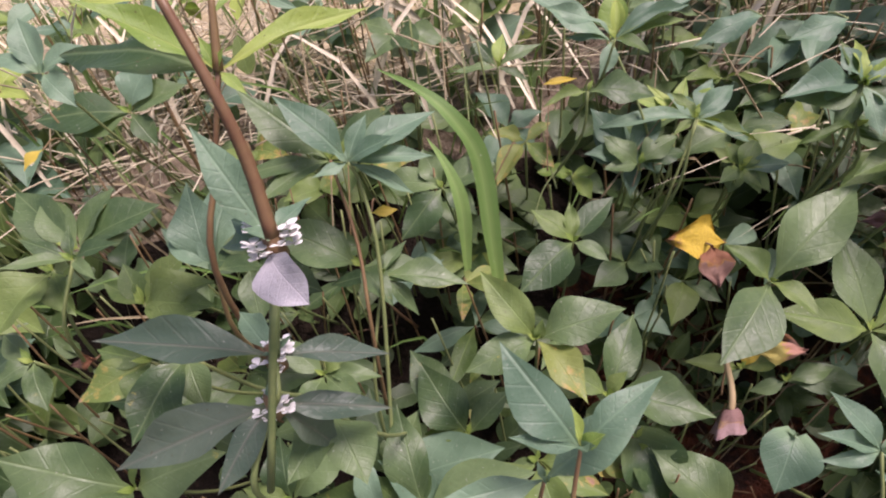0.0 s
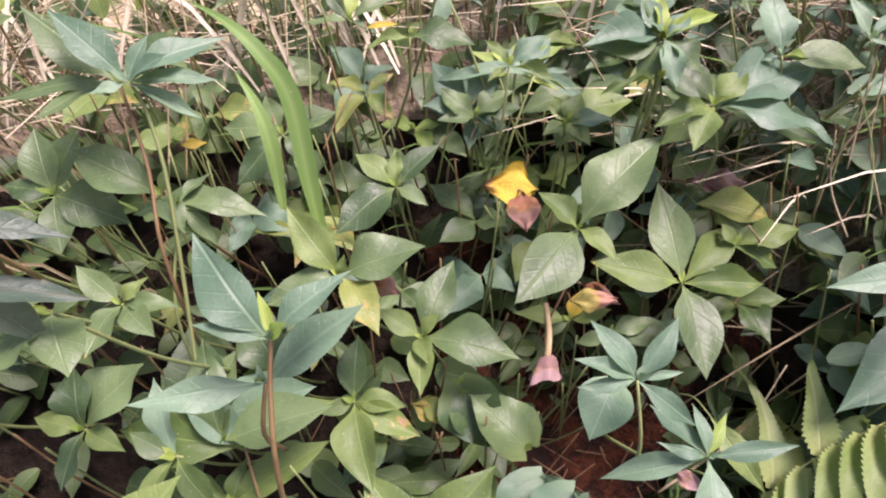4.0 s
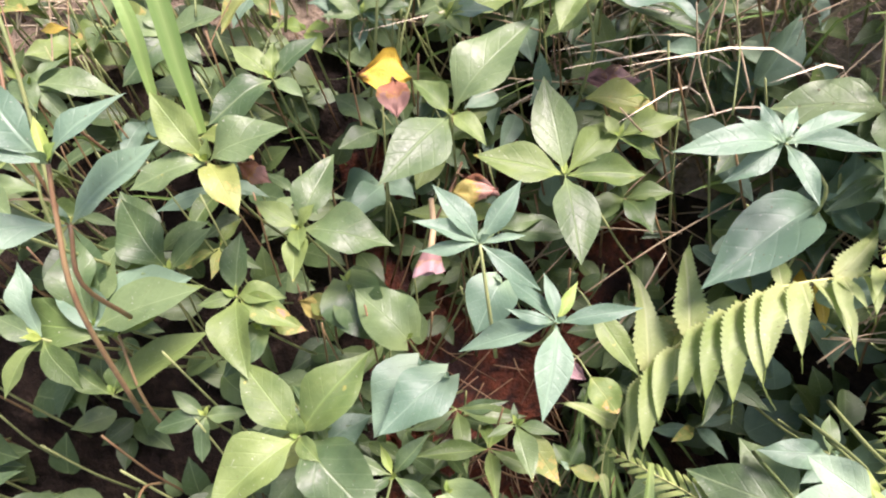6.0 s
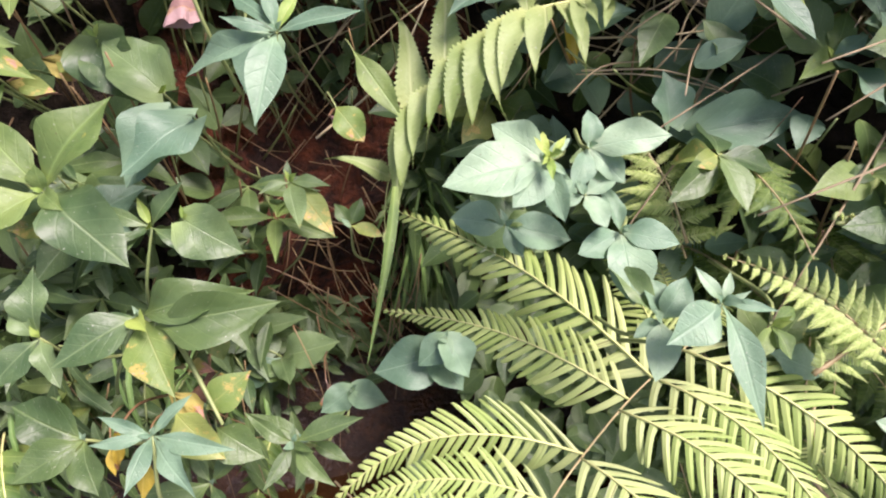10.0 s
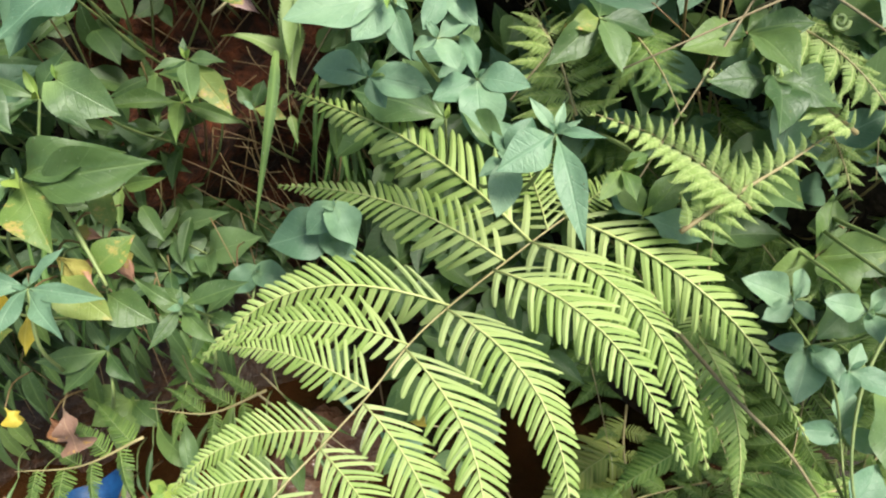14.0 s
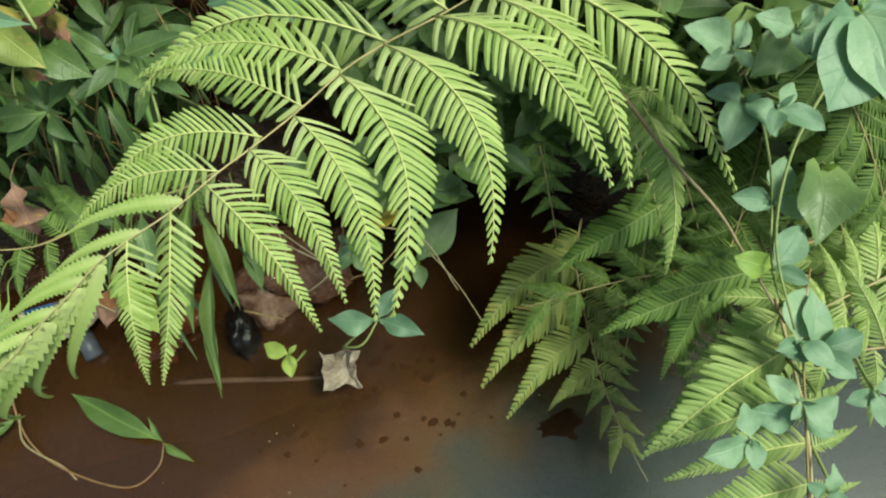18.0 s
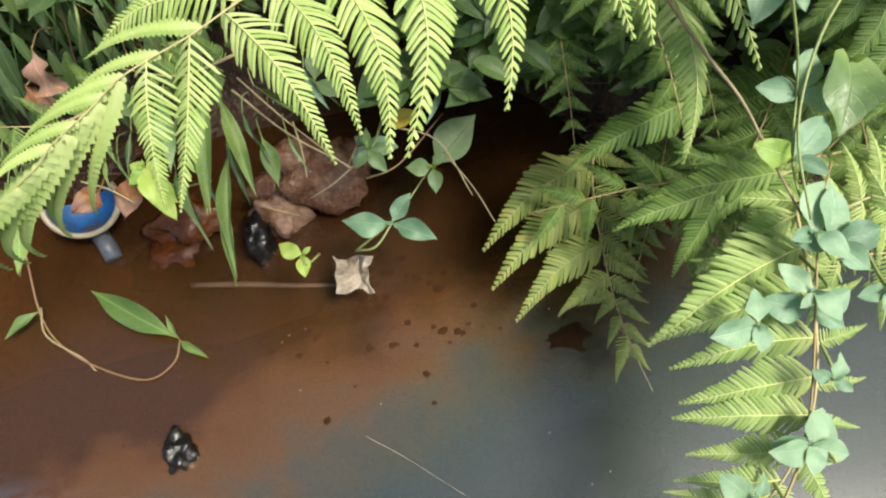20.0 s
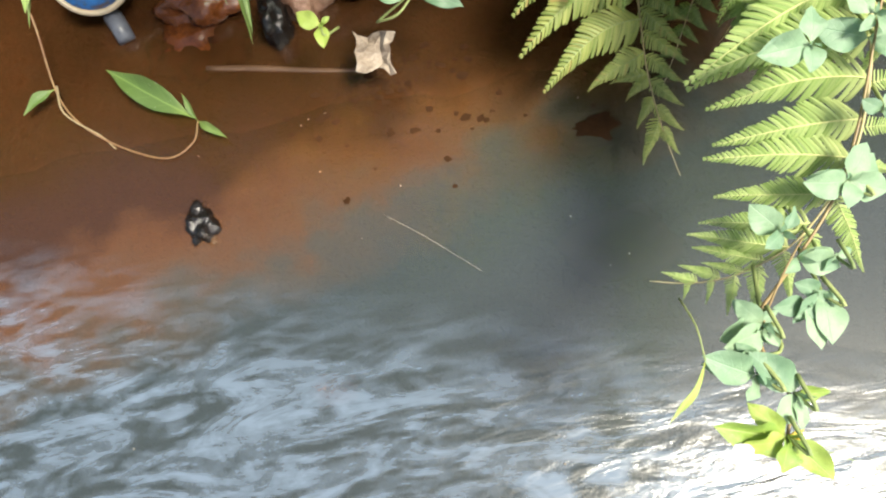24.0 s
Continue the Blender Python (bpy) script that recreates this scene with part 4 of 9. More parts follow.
herb('ovate', (-0.017, 0.733, 0.817), (-0.007, 0.833, 0.657), 'g', [], [(0.058, 0.024, 0.039, 1.1, 'g'), (-0.000, 0.030, 0.047, 1, 'g'), (-0.039, 0.009, 0.013, 0.9, 'l'), (0.036, -0.020, -0.012, 0.8, 'l'), (-0.013, -0.039, -0.024, 0.9, 'g')])
herb('ovate', (0.147, 0.979, 0.945), (0.157, 1.079, 0.785), 'g', [], [(-0.051, -0.033, -0.034, 1, 'g'), (0.030, -0.019, -0.029, 1, 'g'), (-0.013, 0.033, 0.033, 1, 'g'), (0.061, 0.007, 0.012, 1, 'g'), (-0.063, 0.019, 0.009, 1, 'g')])
herb('ovate', (0.231, 1.059, 0.960), (0.241, 1.159, 0.800), 'g', [], [(-0.031, 0.027, 0.042, 1, 'b'), (0.041, 0.007, 0.011, 1, 'b'), (-0.031, -0.031, -0.030, 1, 'b'), (0.026, -0.020, -0.030, 1, 'b')])
herb('ovate', (0.347, 0.989, 0.927), (0.357, 1.089, 0.767), 'g', [], [(-0.033, 0.033, 0.050, 1, 'b'), (0.032, 0.017, 0.027, 1, 'b'), (-0.049, 0.002, 0.020, 0.8, 'b'), (0.034, -0.010, -0.014, 0.8, 'b'), (-0.012, -0.028, -0.025, 0.8, 'b')])
herb('lance', (0.394, 0.992, 0.970), (0.362, 0.958, 0.879), 'g', [], [(-0.025, 0.020, 0.030, 1, 'y'), (0.055, 0.009, 0.015, 1, 'y'), (-0.044, 0.015, 0.023, 1, 'y'), (0.050, -0.017, -0.026, 0.8, 'y'), (0.016, 0.019, 0.030, 1.3, 'y'), (-0.042, 0.009, -0.005, 1, 'y')])
herb('ovate', (0.427, 0.922, 0.936), (0.437, 1.022, 0.776), 'g', [], [(-0.026, -0.014, -0.005, 0.9, 'l'), (0.013, 0.006, 0.010, 1, 'l'), (0.018, -0.024, -0.019, 1, 'l'), (-0.005, 0.024, 0.018, 0.9, 'l')])
herb('ovate', (0.259, 0.797, 0.803), (0.269, 0.897, 0.643), 'g', [], [(0.041, 0.052, 0.043, 0.8, 'g'), (0.085, -0.035, -0.015, 0.85, 'g'), (-0.037, 0.018, 0.027, 0.85, 'l'), (-0.007, -0.051, -0.023, 0.8, 'l'), (0.020, 0.002, 0.022, 0.9, 'l'), (0.004, -0.037, -0.002, 0.9, 'l')])
herb('ovate', (0.188, 0.779, 0.754), (0.198, 0.879, 0.594), 'g', [], [(0.012, 0.041, 0.044, 0.9, 'g'), (0.050, -0.015, -0.003, 0.8, 'l'), (-0.034, -0.010, 0.003, 0.8, 'l'), (0.011, -0.074, -0.039, 0.85, 'l'), (0.057, -0.030, -0.027, 0.7, 't')])
herb('ovate', (0.411, 0.823, 0.876), (0.421, 0.923, 0.716), 'g', [], [(0.088, 0.037, 0.058, 0.82, 'g'), (-0.071, -0.063, -0.024, 0.92, 'g'), (-0.028, 0.029, 0.026, 0.9, 'l'), (0.025, -0.036, -0.019, 0.75, 'l')])
herb('ovate', (0.512, 0.823, 0.796), (0.522, 0.923, 0.636), 'g', [], [(-0.001, 0.072, 0.074, 0.75, 'g'), (-0.085, 0.019, 0.028, 0.8, 'l'), (-0.008, -0.080, -0.050, 0.85, 'g'), (0.077, -0.008, -0.011, 0.75, 'l'), (0.070, 0.049, 0.022, 0.7, 'l')])
herb('ovate', (0.579, 0.924, 0.926), (0.589, 1.024, 0.766), 'g', [], [(-0.060, 0.016, 0.023, 0.8, 'g'), (0.096, -0.042, -0.044, 0.6, 'g'), (-0.049, 0.042, 0.045, 0.8, 'g'), (0.048, 0.019, 0.030, 0.9, 'l'), (-0.064, -0.016, -0.026, 0.8, 'l'), (0.011, 0.037, 0.020, 0.8, 'g')])
loose_leaf('oval', (0.548, 0.883, 0.844), (0.616, 0.869, 0.824), 0.8, 't')
herb('ovate', (0.426, 0.919, 0.934), (0.436, 1.019, 0.774), 'g', [], [(-0.020, -0.003, -0.004, 1, 'l'), (0.021, 0.015, 0.023, 1.2, 'l'), (0.009, -0.023, -0.016, 1, 'l'), (0.047, -0.002, -0.002, 0.7, 'b')])
herb('ovate', (0.338, 0.975, 0.945), (0.348, 1.075, 0.785), 'g', [], [(-0.029, 0.030, 0.045, 0.9, 'b'), (0.041, 0.019, 0.029, 0.9, 'b'), (-0.047, -0.004, 0.011, 0.7, 'b'), (0.020, -0.021, -0.014, 0.7, 'b')])
herb('ovate', (0.569, 0.841, 0.817), (0.579, 0.941, 0.657), 'g', [], [(0.032, 0.006, 0.009, 1, 'l'), (-0.010, 0.013, 0.020, 1, 'l'), (0.037, -0.016, -0.024, 0.9, 'l'), (0.065, 0.003, 0.005, 0.8, 'l')])
herb('ovate', (0.408, 0.847, 0.751), (0.418, 0.947, 0.591), 'g', [], [(-0.057, 0.010, 0.014, 0.6, 'l'), (0.045, 0.002, 0.004, 0.8, 't'), (0.023, 0.017, 0.026, 0.8, 'o'), (-0.032, -0.007, -0.011, 0.6, 'g')])
herb('ovate', (0.444, 0.829, 0.742), (0.454, 0.929, 0.582), 'g', [], [(0.047, 0.002, 0.003, 0.8, 'g'), (0.073, -0.010, -0.015, 0.8, 'g'), (-0.034, 0.005, -0.011, 0.8, 'g')])
herb('lance', (0.196, 0.607, 0.978), (0.166, 0.574, 0.836), 'r', [(0.189, 0.601, 0.950), (0.180, 0.592, 0.900)], [(-0.030, 0.033, 0.049, 1.35, 'b'), (0.046, 0.015, 0.023, 1.1, 'b'), (-0.035, -0.000, 0.017, 0.9, 'b'), (0.012, -0.004, 0.012, 1.6, 'y'), (-0.003, 0.014, 0.021, 1, 'y')])
herb('lance', (0.178, 0.626, 0.933), (0.166, 0.618, 0.884), 'r', [], [(-0.070, -0.015, 0.013, 0.9, 'b'), (0.064, 0.011, 0.036, 1.25, 'b'), (-0.001, -0.014, 0.016, 0.5, 'l')])
herb('ovate', (0.098, 0.733, 0.768), (0.087, 0.702, 0.684), 'r', [], [(-0.045, 0.023, 0.052, 0.8, 'b'), (0.086, 0.007, 0.029, 0.75, 'l'), (-0.108, 0.025, 0.018, 0.75, 'l'), (0.029, 0.004, 0.006, 0.6, 'g')])
herb('lance', (0.410, 0.668, 0.843), (0.412, 0.641, 0.765), 'g', [], [(-0.027, 0.026, 0.039, 1.2, 'b'), (0.037, 0.022, 0.033, 1.1, 'b'), (-0.045, 0.005, 0.025, 0.9, 'b'), (0.034, -0.000, -0.000, 0.7, 'b'), (-0.044, 0.001, 0.001, 0.9, 'b'), (0.039, -0.015, -0.040, 1, 'b')])
herb('lance', (0.457, 0.645, 0.777), (0.420, 0.745, 0.673), 'g', [(0.443, 0.681, 0.723)], [(-0.036, 0.010, 0.014, 0.8, 'b'), (0.063, -0.008, 0.007, 0.8, 'b'), (-0.002, 0.029, 0.026, 1, 'b'), (0.023, 0.023, 0.017, 0.9, 'y'), (-0.027, -0.059, -0.036, 1.25, 'b'), (-0.028, 0.045, 0.013, 1, 'b'), (-0.075, 0.017, -0.029, 0.8, 'b')])
herb('heart', (0.287, 0.801, 0.733), (0.297, 0.901, 0.573), 'g', [], [(0.025, -0.044, -0.049, 1.05, 'g')])
herb('heart', (0.437, 0.793, 0.705), (0.447, 0.893, 0.545), 'g', [], [(-0.034, -0.034, -0.034, 1.1, 'b')])
herb('heart', (0.206, 0.760, 0.724), (0.216, 0.860, 0.564), 'g', [], [(-0.041, -0.029, -0.026, 0.7, 'g')])
stalk([(0.419, 0.870, 0.804), (0.402, 0.847, 0.787), (0.384, 0.833, 0.766), (0.376, 0.821, 0.748)], 0.0016, 'red')
loose_leaf('lance', (0.087, 0.867, 0.991), (0.110, 0.866, 0.990), 1.4, 'o')
herb('ovate', (0.054, 0.712, 0.793), (0.064, 0.812, 0.633), 'g', [], [(-0.009, 0.038, 0.054, 0.6, 'b'), (-0.035, 0.014, 0.020, 0.9, 'g'), (0.027, -0.027, -0.038, 0.8, 'l'), (-0.030, -0.033, -0.030, 0.7, 'l')])
herb('ovate', (0.130, 0.800, 0.780), (0.140, 0.900, 0.620), 'g', [], [(-0.033, 0.043, 0.062, 1, 'g'), (0.046, 0.019, 0.028, 0.8, 'g'), (-0.042, 0.004, 0.006, 0.7, 'l')])
herb('ovate', (0.085, 0.729, 0.783), (0.095, 0.829, 0.623), 'g', [], [(-0.008, 0.059, 0.066, 0.75, 'g'), (0.098, 0.001, 0.020, 0.8, 'g'), (0.005, 0.035, 0.033, 0.8, 'g')])
herb('ovate', (0.069, 0.725, 0.707), (0.079, 0.825, 0.547), 'g', [], [(0.098, 0.024, 0.035, 0.6, 'l'), (-0.035, 0.021, 0.030, 0.8, 'l'), (0.017, 0.029, 0.025, 0.8, 'l')])
herb('oval', (0.132, 0.734, 0.652), (0.142, 0.834, 0.492), 'g', [], [(-0.028, 0.017, 0.024, 0.6, 'g'), (-0.006, -0.032, -0.029, 0.8, 'g'), (-0.051, -0.003, -0.004, 0.7, 'g'), (0.041, -0.003, -0.003, 0.7, 'g')])
stalk([(0.188, 0.956, 0.932), (0.205, 0.971, 0.954), (0.228, 0.987, 0.979)], 0.0009, 'red')
stalk([(0.002, 0.943, 0.909), (-0.005, 0.979, 0.964), (-0.009, 1.011, 1.013)], 0.0009, 'red')
stalk([(0.029, 0.953, 0.925), (0.037, 0.984, 0.972), (0.044, 1.018, 1.025)], 0.0009, 'straw')
stalk([(0.047, 0.953, 0.925), (0.055, 0.982, 0.970), (0.062, 1.010, 1.013)], 0.0009, 'red')
stalk([(0.254, 0.966, 0.948), (0.260, 0.984, 0.976), (0.268, 1.003, 1.004)], 0.0009, 'red')
stalk([(0.300, 0.945, 0.917), (0.348, 0.969, 0.954), (0.396, 0.993, 0.992)], 0.0009, 'straw')
stalk([(0.527, 0.907, 0.862), (0.533, 0.948, 0.924), (0.535, 0.983, 0.977)], 0.0009, 'red')
stalk([(0.711, 0.863, 0.798), (0.741, 0.902, 0.857), (0.771, 0.943, 0.921)], 0.0009, 'red')
stalk([(0.635, 0.880, 0.823), (0.675, 0.914, 0.876), (0.724, 0.942, 0.918)], 0.0009, 'red')
stalk([(0.689, 0.865, 0.801), (0.731, 0.890, 0.839), (0.785, 0.913, 0.875)], 0.0009, 'red')
stalk([(0.760, 0.793, 0.742), (0.788, 0.815, 0.771), (0.819, 0.840, 0.805)], 0.0009, 'straw')
stalk([(0.822, 0.799, 0.751), (0.855, 0.813, 0.772), (0.897, 0.826, 0.790)], 0.0009, 'green')
stalk([(0.666, 0.797, 0.742), (0.708, 0.825, 0.781), (0.750, 0.857, 0.824)], 0.0009, 'green')
stalk([(0.774, 0.749, 0.685), (0.825, 0.770, 0.714), (0.889, 0.778, 0.728)], 0.0009, 'green')
herb('lance', (0.102, 0.541, 0.901), (0.075, 0.541, 0.863), 'g', [], [(0.047, 0.025, 0.038, 1.5, 'l'), (-0.016, 0.024, 0.036, 1.2, 'l')])

# withered leaves among the green ones
crumpled_leaf((0.383, 0.851, 0.905), (0.336, 0.850, 0.921), 1.25, 'yellow')
crumpled_leaf((0.367, 0.843, 0.911), (0.364, 0.814, 0.889), 1.15, 'brown')
crumpled_leaf((0.570, 0.919, 0.849), (0.624, 0.913, 0.841), 0.8, 'mauve')
crumpled_leaf((0.224, 0.804, 0.873), (0.249, 0.793, 0.856), 0.9, 'brown')
crumpled_leaf((0.401, 0.810, 0.806), (0.443, 0.800, 0.810), 0.75, 'half')
crumpled_leaf((0.415, 0.825, 0.812), (0.447, 0.804, 0.798), 0.6, 'brown')
crumpled_leaf((0.238, 0.791, 0.727), (0.280, 0.775, 0.713), 0.85, 'half')
crumpled_leaf((0.203, 0.784, 0.716), (0.241, 0.770, 0.705), 0.7, 'half')
crumpled_leaf((0.265, 0.782, 0.722), (0.268, 0.771, 0.705), 0.9, 'mauve')
crumpled_leaf((0.125, 0.602, 0.704), (0.132, 0.564, 0.671), 0.7, 'brown')
crumpled_leaf((0.475, 0.723, 0.654), (0.501, 0.708, 0.636), 0.7, 'mauve')
crumpled_leaf((0.263, 0.791, 0.728), (0.268, 0.775, 0.704), 0.9, 'half')
crumpled_leaf((0.553, 0.919, 0.850), (0.620, 0.914, 0.840), 0.5, 'mauve')
crumpled_leaf((-0.146, 0.796, 0.946), (-0.172, 0.795, 0.945), 0.7, 'brown')
crumpled_leaf((0.304, 0.527, 0.558), (0.328, 0.489, 0.537), 0.7, 'half')
crumpled_leaf((0.323, 0.540, 0.572), (0.341, 0.529, 0.564), 0.8, 'half')
crumpled_leaf((0.274, 0.489, 0.573), (0.265, 0.468, 0.551), 0.5, 'yellow')
crumpled_leaf((0.323, 0.566, 0.524), (0.337, 0.534, 0.499), 0.7, 'half')
crumpled_leaf((0.179, 0.520, 0.339), (0.199, 0.487, 0.313), 0.9, 'brown')
crumpled_leaf((0.295, 0.520, 0.496), (0.313, 0.510, 0.489), 0.8, 'half')
crumpled_leaf((0.198, 0.458, 0.221), (0.153, 0.437, 0.210), 0.9, 'brown')
crumpled_leaf((0.231, 0.467, 0.221), (0.210, 0.427, 0.191), 0.9, 'brown')
crumpled_leaf((0.728, 0.774, 0.684), (0.723, 0.735, 0.645), 0.42, 'yellow')
dried_flower((0.378, 0.804, 0.769), (0.366, 0.783, 0.737), 0.027)

# lower middle, towards the ferns
herb('ovate', (0.232, 0.676, 0.667), (0.242, 0.776, 0.507), 'g', [], [(-0.044, 0.054, 0.052, 0.85, 'l'), (0.076, 0.037, 0.052, 0.9, 'l'), (-0.077, -0.049, -0.018, 1, 'l'), (0.063, -0.072, -0.042, 1, 'g'), (0.004, 0.006, 0.024, 1.2, 'l'), (0.021, -0.029, -0.004, 0.9, 'l')])
herb('ovate', (0.056, 0.779, 0.759), (0.066, 0.879, 0.599), 'g', [], [(0.034, 0.037, 0.049, 1, 'g'), (-0.010, 0.055, 0.071, 1.1, 'g'), (0.106, -0.007, 0.028, 0.9, 'b'), (0.017, -0.026, -0.016, 0.6, 'y')])
herb('ovate', (0.115, 0.824, 0.786), (0.125, 0.924, 0.626), 'g', [], [(-0.028, 0.041, 0.052, 1, 'g'), (0.055, 0.012, 0.019, 0.7, 'g'), (-0.030, -0.003, -0.005, 0.6, 'g')])
herb('heart', (0.348, 0.707, 0.694), (0.358, 0.807, 0.534), 'g', [], [(-0.051, -0.040, -0.037, 0.95, 'b'), (0.019, -0.008, 0.006, 0.6, 'b')])
herb('heart', (0.286, 0.796, 0.724), (0.296, 0.896, 0.564), 'g', [], [(0.024, -0.034, -0.042, 1, 'g')])
herb('lance', (0.307, 0.649, 0.627), (0.273, 0.613, 0.560), 'g', [], [(-0.007, 0.021, 0.020, 1, 'y'), (0.040, 0.013, 0.032, 1, 'g'), (-0.065, -0.024, -0.018, 0.9, 'g'), (-0.044, 0.025, 0.018, 0.9, 'g'), (0.039, -0.031, -0.025, 0.9, 'g'), (-0.024, -0.019, 0.007, 0.9, 'g')])
herb('ovate', (0.303, 0.559, 0.616), (0.243, 0.542, 0.536), 'g', [], [(0.092, -0.015, 0.012, 0.65, 'k'), (-0.066, -0.027, -0.007, 0.95, 'g'), (0.020, -0.063, -0.030, 0.9, 't'), (0.014, -0.031, 0.013, 0.8, 'y'), (0.013, -0.029, -0.026, 0.9, 't'), (-0.052, 0.002, -0.019, 0.9, 'g')])
herb('heart', (0.355, 0.594, 0.671), (0.365, 0.694, 0.511), 'g', [], [(0.037, -0.020, -0.029, 1, 'g')])
herb('heart', (0.338, 0.742, 0.698), (0.348, 0.842, 0.538), 'g', [], [(-0.044, 0.043, 0.036, 0.9, 'g')])
herb('heart', (0.369, 0.686, 0.699), (0.379, 0.786, 0.539), 'g', [], [(-0.064, -0.038, -0.017, 0.75, 'b')])
herb('lance', (0.309, 0.469, 0.587), (0.284, 0.461, 0.493), 'g', [], [(-0.035, 0.018, 0.013, 0.8, 'b'), (0.034, 0.014, 0.018, 0.8, 'b'), (-0.015, -0.042, -0.001, 1.1, 'b'), (0.032, -0.053, -0.005, 0.9, 'b'), (0.059, -0.026, -0.003, 0.8, 'b'), (-0.041, -0.001, 0.008, 0.8, 'b')])
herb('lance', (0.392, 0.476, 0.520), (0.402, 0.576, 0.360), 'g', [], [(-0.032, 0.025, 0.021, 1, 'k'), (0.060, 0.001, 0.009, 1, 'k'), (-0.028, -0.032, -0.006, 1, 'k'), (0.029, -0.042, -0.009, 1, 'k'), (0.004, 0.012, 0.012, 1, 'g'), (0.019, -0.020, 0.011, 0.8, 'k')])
herb('lance', (0.425, 0.692, 0.611), (0.435, 0.792, 0.451), 'g', [], [(-0.031, -0.010, 0.001, 1, 'g'), (0.038, -0.020, -0.000, 1, 'g'), (0.003, -0.056, -0.012, 1.3, 'g'), (0.002, 0.015, 0.015, 1.2, 'g'), (0.030, -0.046, -0.040, 1.4, 't')])
loose_leaf('oval', (0.485, 0.653, 0.704), (0.501, 0.629, 0.682), 1.2, 't')
loose_leaf('lance', (0.263, 0.489, 0.557), (0.262, 0.472, 0.541), 1.2, 'o')
stalk([(0.458, 0.717, 0.636), (0.539, 0.735, 0.678), (0.588, 0.758, 0.734)], 0.0014, 'straw')
herb('ovate', (0.212, 0.579, 0.596), (0.222, 0.679, 0.436), 'g', [], [(-0.042, -0.026, -0.017, 1, 'g'), (0.009, 0.042, 0.041, 0.9, 'g'), (0.014, -0.039, -0.022, 0.8, 'g'), (-0.020, 0.025, 0.021, 0.8, 'g')])
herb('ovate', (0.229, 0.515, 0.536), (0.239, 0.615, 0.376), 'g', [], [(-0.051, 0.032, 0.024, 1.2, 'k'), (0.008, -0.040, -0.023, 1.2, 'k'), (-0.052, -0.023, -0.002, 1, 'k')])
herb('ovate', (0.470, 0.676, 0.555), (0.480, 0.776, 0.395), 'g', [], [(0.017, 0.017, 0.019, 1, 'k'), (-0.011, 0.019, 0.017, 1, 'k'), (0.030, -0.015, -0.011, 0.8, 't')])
herb('heart', (0.531, 0.518, 0.550), (0.541, 0.618, 0.390), 'g', [], [(-0.028, -0.011, -0.014, 1, 'b'), (0.011, -0.027, -0.025, 1, 'b')])
herb('heart', (0.635, 0.704, 0.702), (0.645, 0.804, 0.542), 'g', [], [(-0.036, -0.032, -0.036, 1.1, 'g')])
herb('heart', (0.837, 0.683, 0.610), (0.847, 0.783, 0.450), 'g', [], [(-0.043, -0.007, -0.012, 0.9, 'g'), (0.029, 0.043, 0.046, 0.8, 'g')])
herb('heart', (0.906, 0.724, 0.603), (0.916, 0.824, 0.443), 'g', [], [(0.043, -0.023, -0.017, 0.9, 'g')])
herb('ovate', (0.823, 0.640, 0.595), (0.833, 0.740, 0.435), 'g', [], [(0.099, -0.011, 0.003, 1, 'g'), (-0.004, 0.006, 0.020, 0.8, 'l'), (0.007, -0.028, 0.002, 0.8, 'b'), (-0.036, 0.021, 0.002, 0.8, 'g')])
herb('ovate', (0.873, 0.584, 0.700), (0.883, 0.684, 0.540), 'g', [], [(-0.036, 0.046, 0.040, 1.1, 'l'), (-0.044, -0.021, 0.002, 0.7, 'l'), (0.026, -0.001, 0.016, 0.9, 'b'), (0.017, -0.050, -0.018, 0.9, 'b'), (0.021, 0.023, 0.025, 1, 'l')])
loose_leaf('lance', (0.704, 0.710, 0.717), (0.699, 0.676, 0.683), 1.0, 'o')
stalk([(0.889, 0.588, 0.623), (0.829, 0.626, 0.652), (0.760, 0.655, 0.671), (0.700, 0.679, 0.672)], 0.0012, 'straw')
stalk([(0.742, 0.709, 0.595), (0.825, 0.742, 0.638), (0.905, 0.762, 0.668)], 0.0014, 'straw')
stalk([(0.953, 0.570, 0.571), (0.918, 0.617, 0.599), (0.900, 0.672, 0.621)], 0.0016, 'straw')

# broad pale herb in front of the drooping frond
herb('ovate', (0.718, 0.741, 0.774), (0.689, 0.727, 0.657), 'g', [], [(-0.129, -0.048, -0.036, 0.72, 'b'), (0.029, -0.044, -0.039, 0.85, 'b'), (0.100, 0.006, -0.005, 0.75, 'b'), (0.007, -0.043, -0.006, 0.8, 'b')])
herb('lance', (0.647, 0.704, 0.860), (0.682, 0.686, 0.806), 'g', [], [(-0.089, -0.002, 0.009, 0.95, 'b'), (0.066, -0.023, -0.010, 0.8, 'b'), (0.063, 0.006, 0.010, 0.9, 'b'), (-0.031, 0.017, 0.020, 1, 'b'), (0.004, -0.047, -0.029, 1, 'b'), (-0.052, -0.012, -0.018, 1.1, 'b'), (-0.007, 0.030, 0.022, 1.1, 'b'), (0.020, 0.024, 0.015, 1, 'b')])

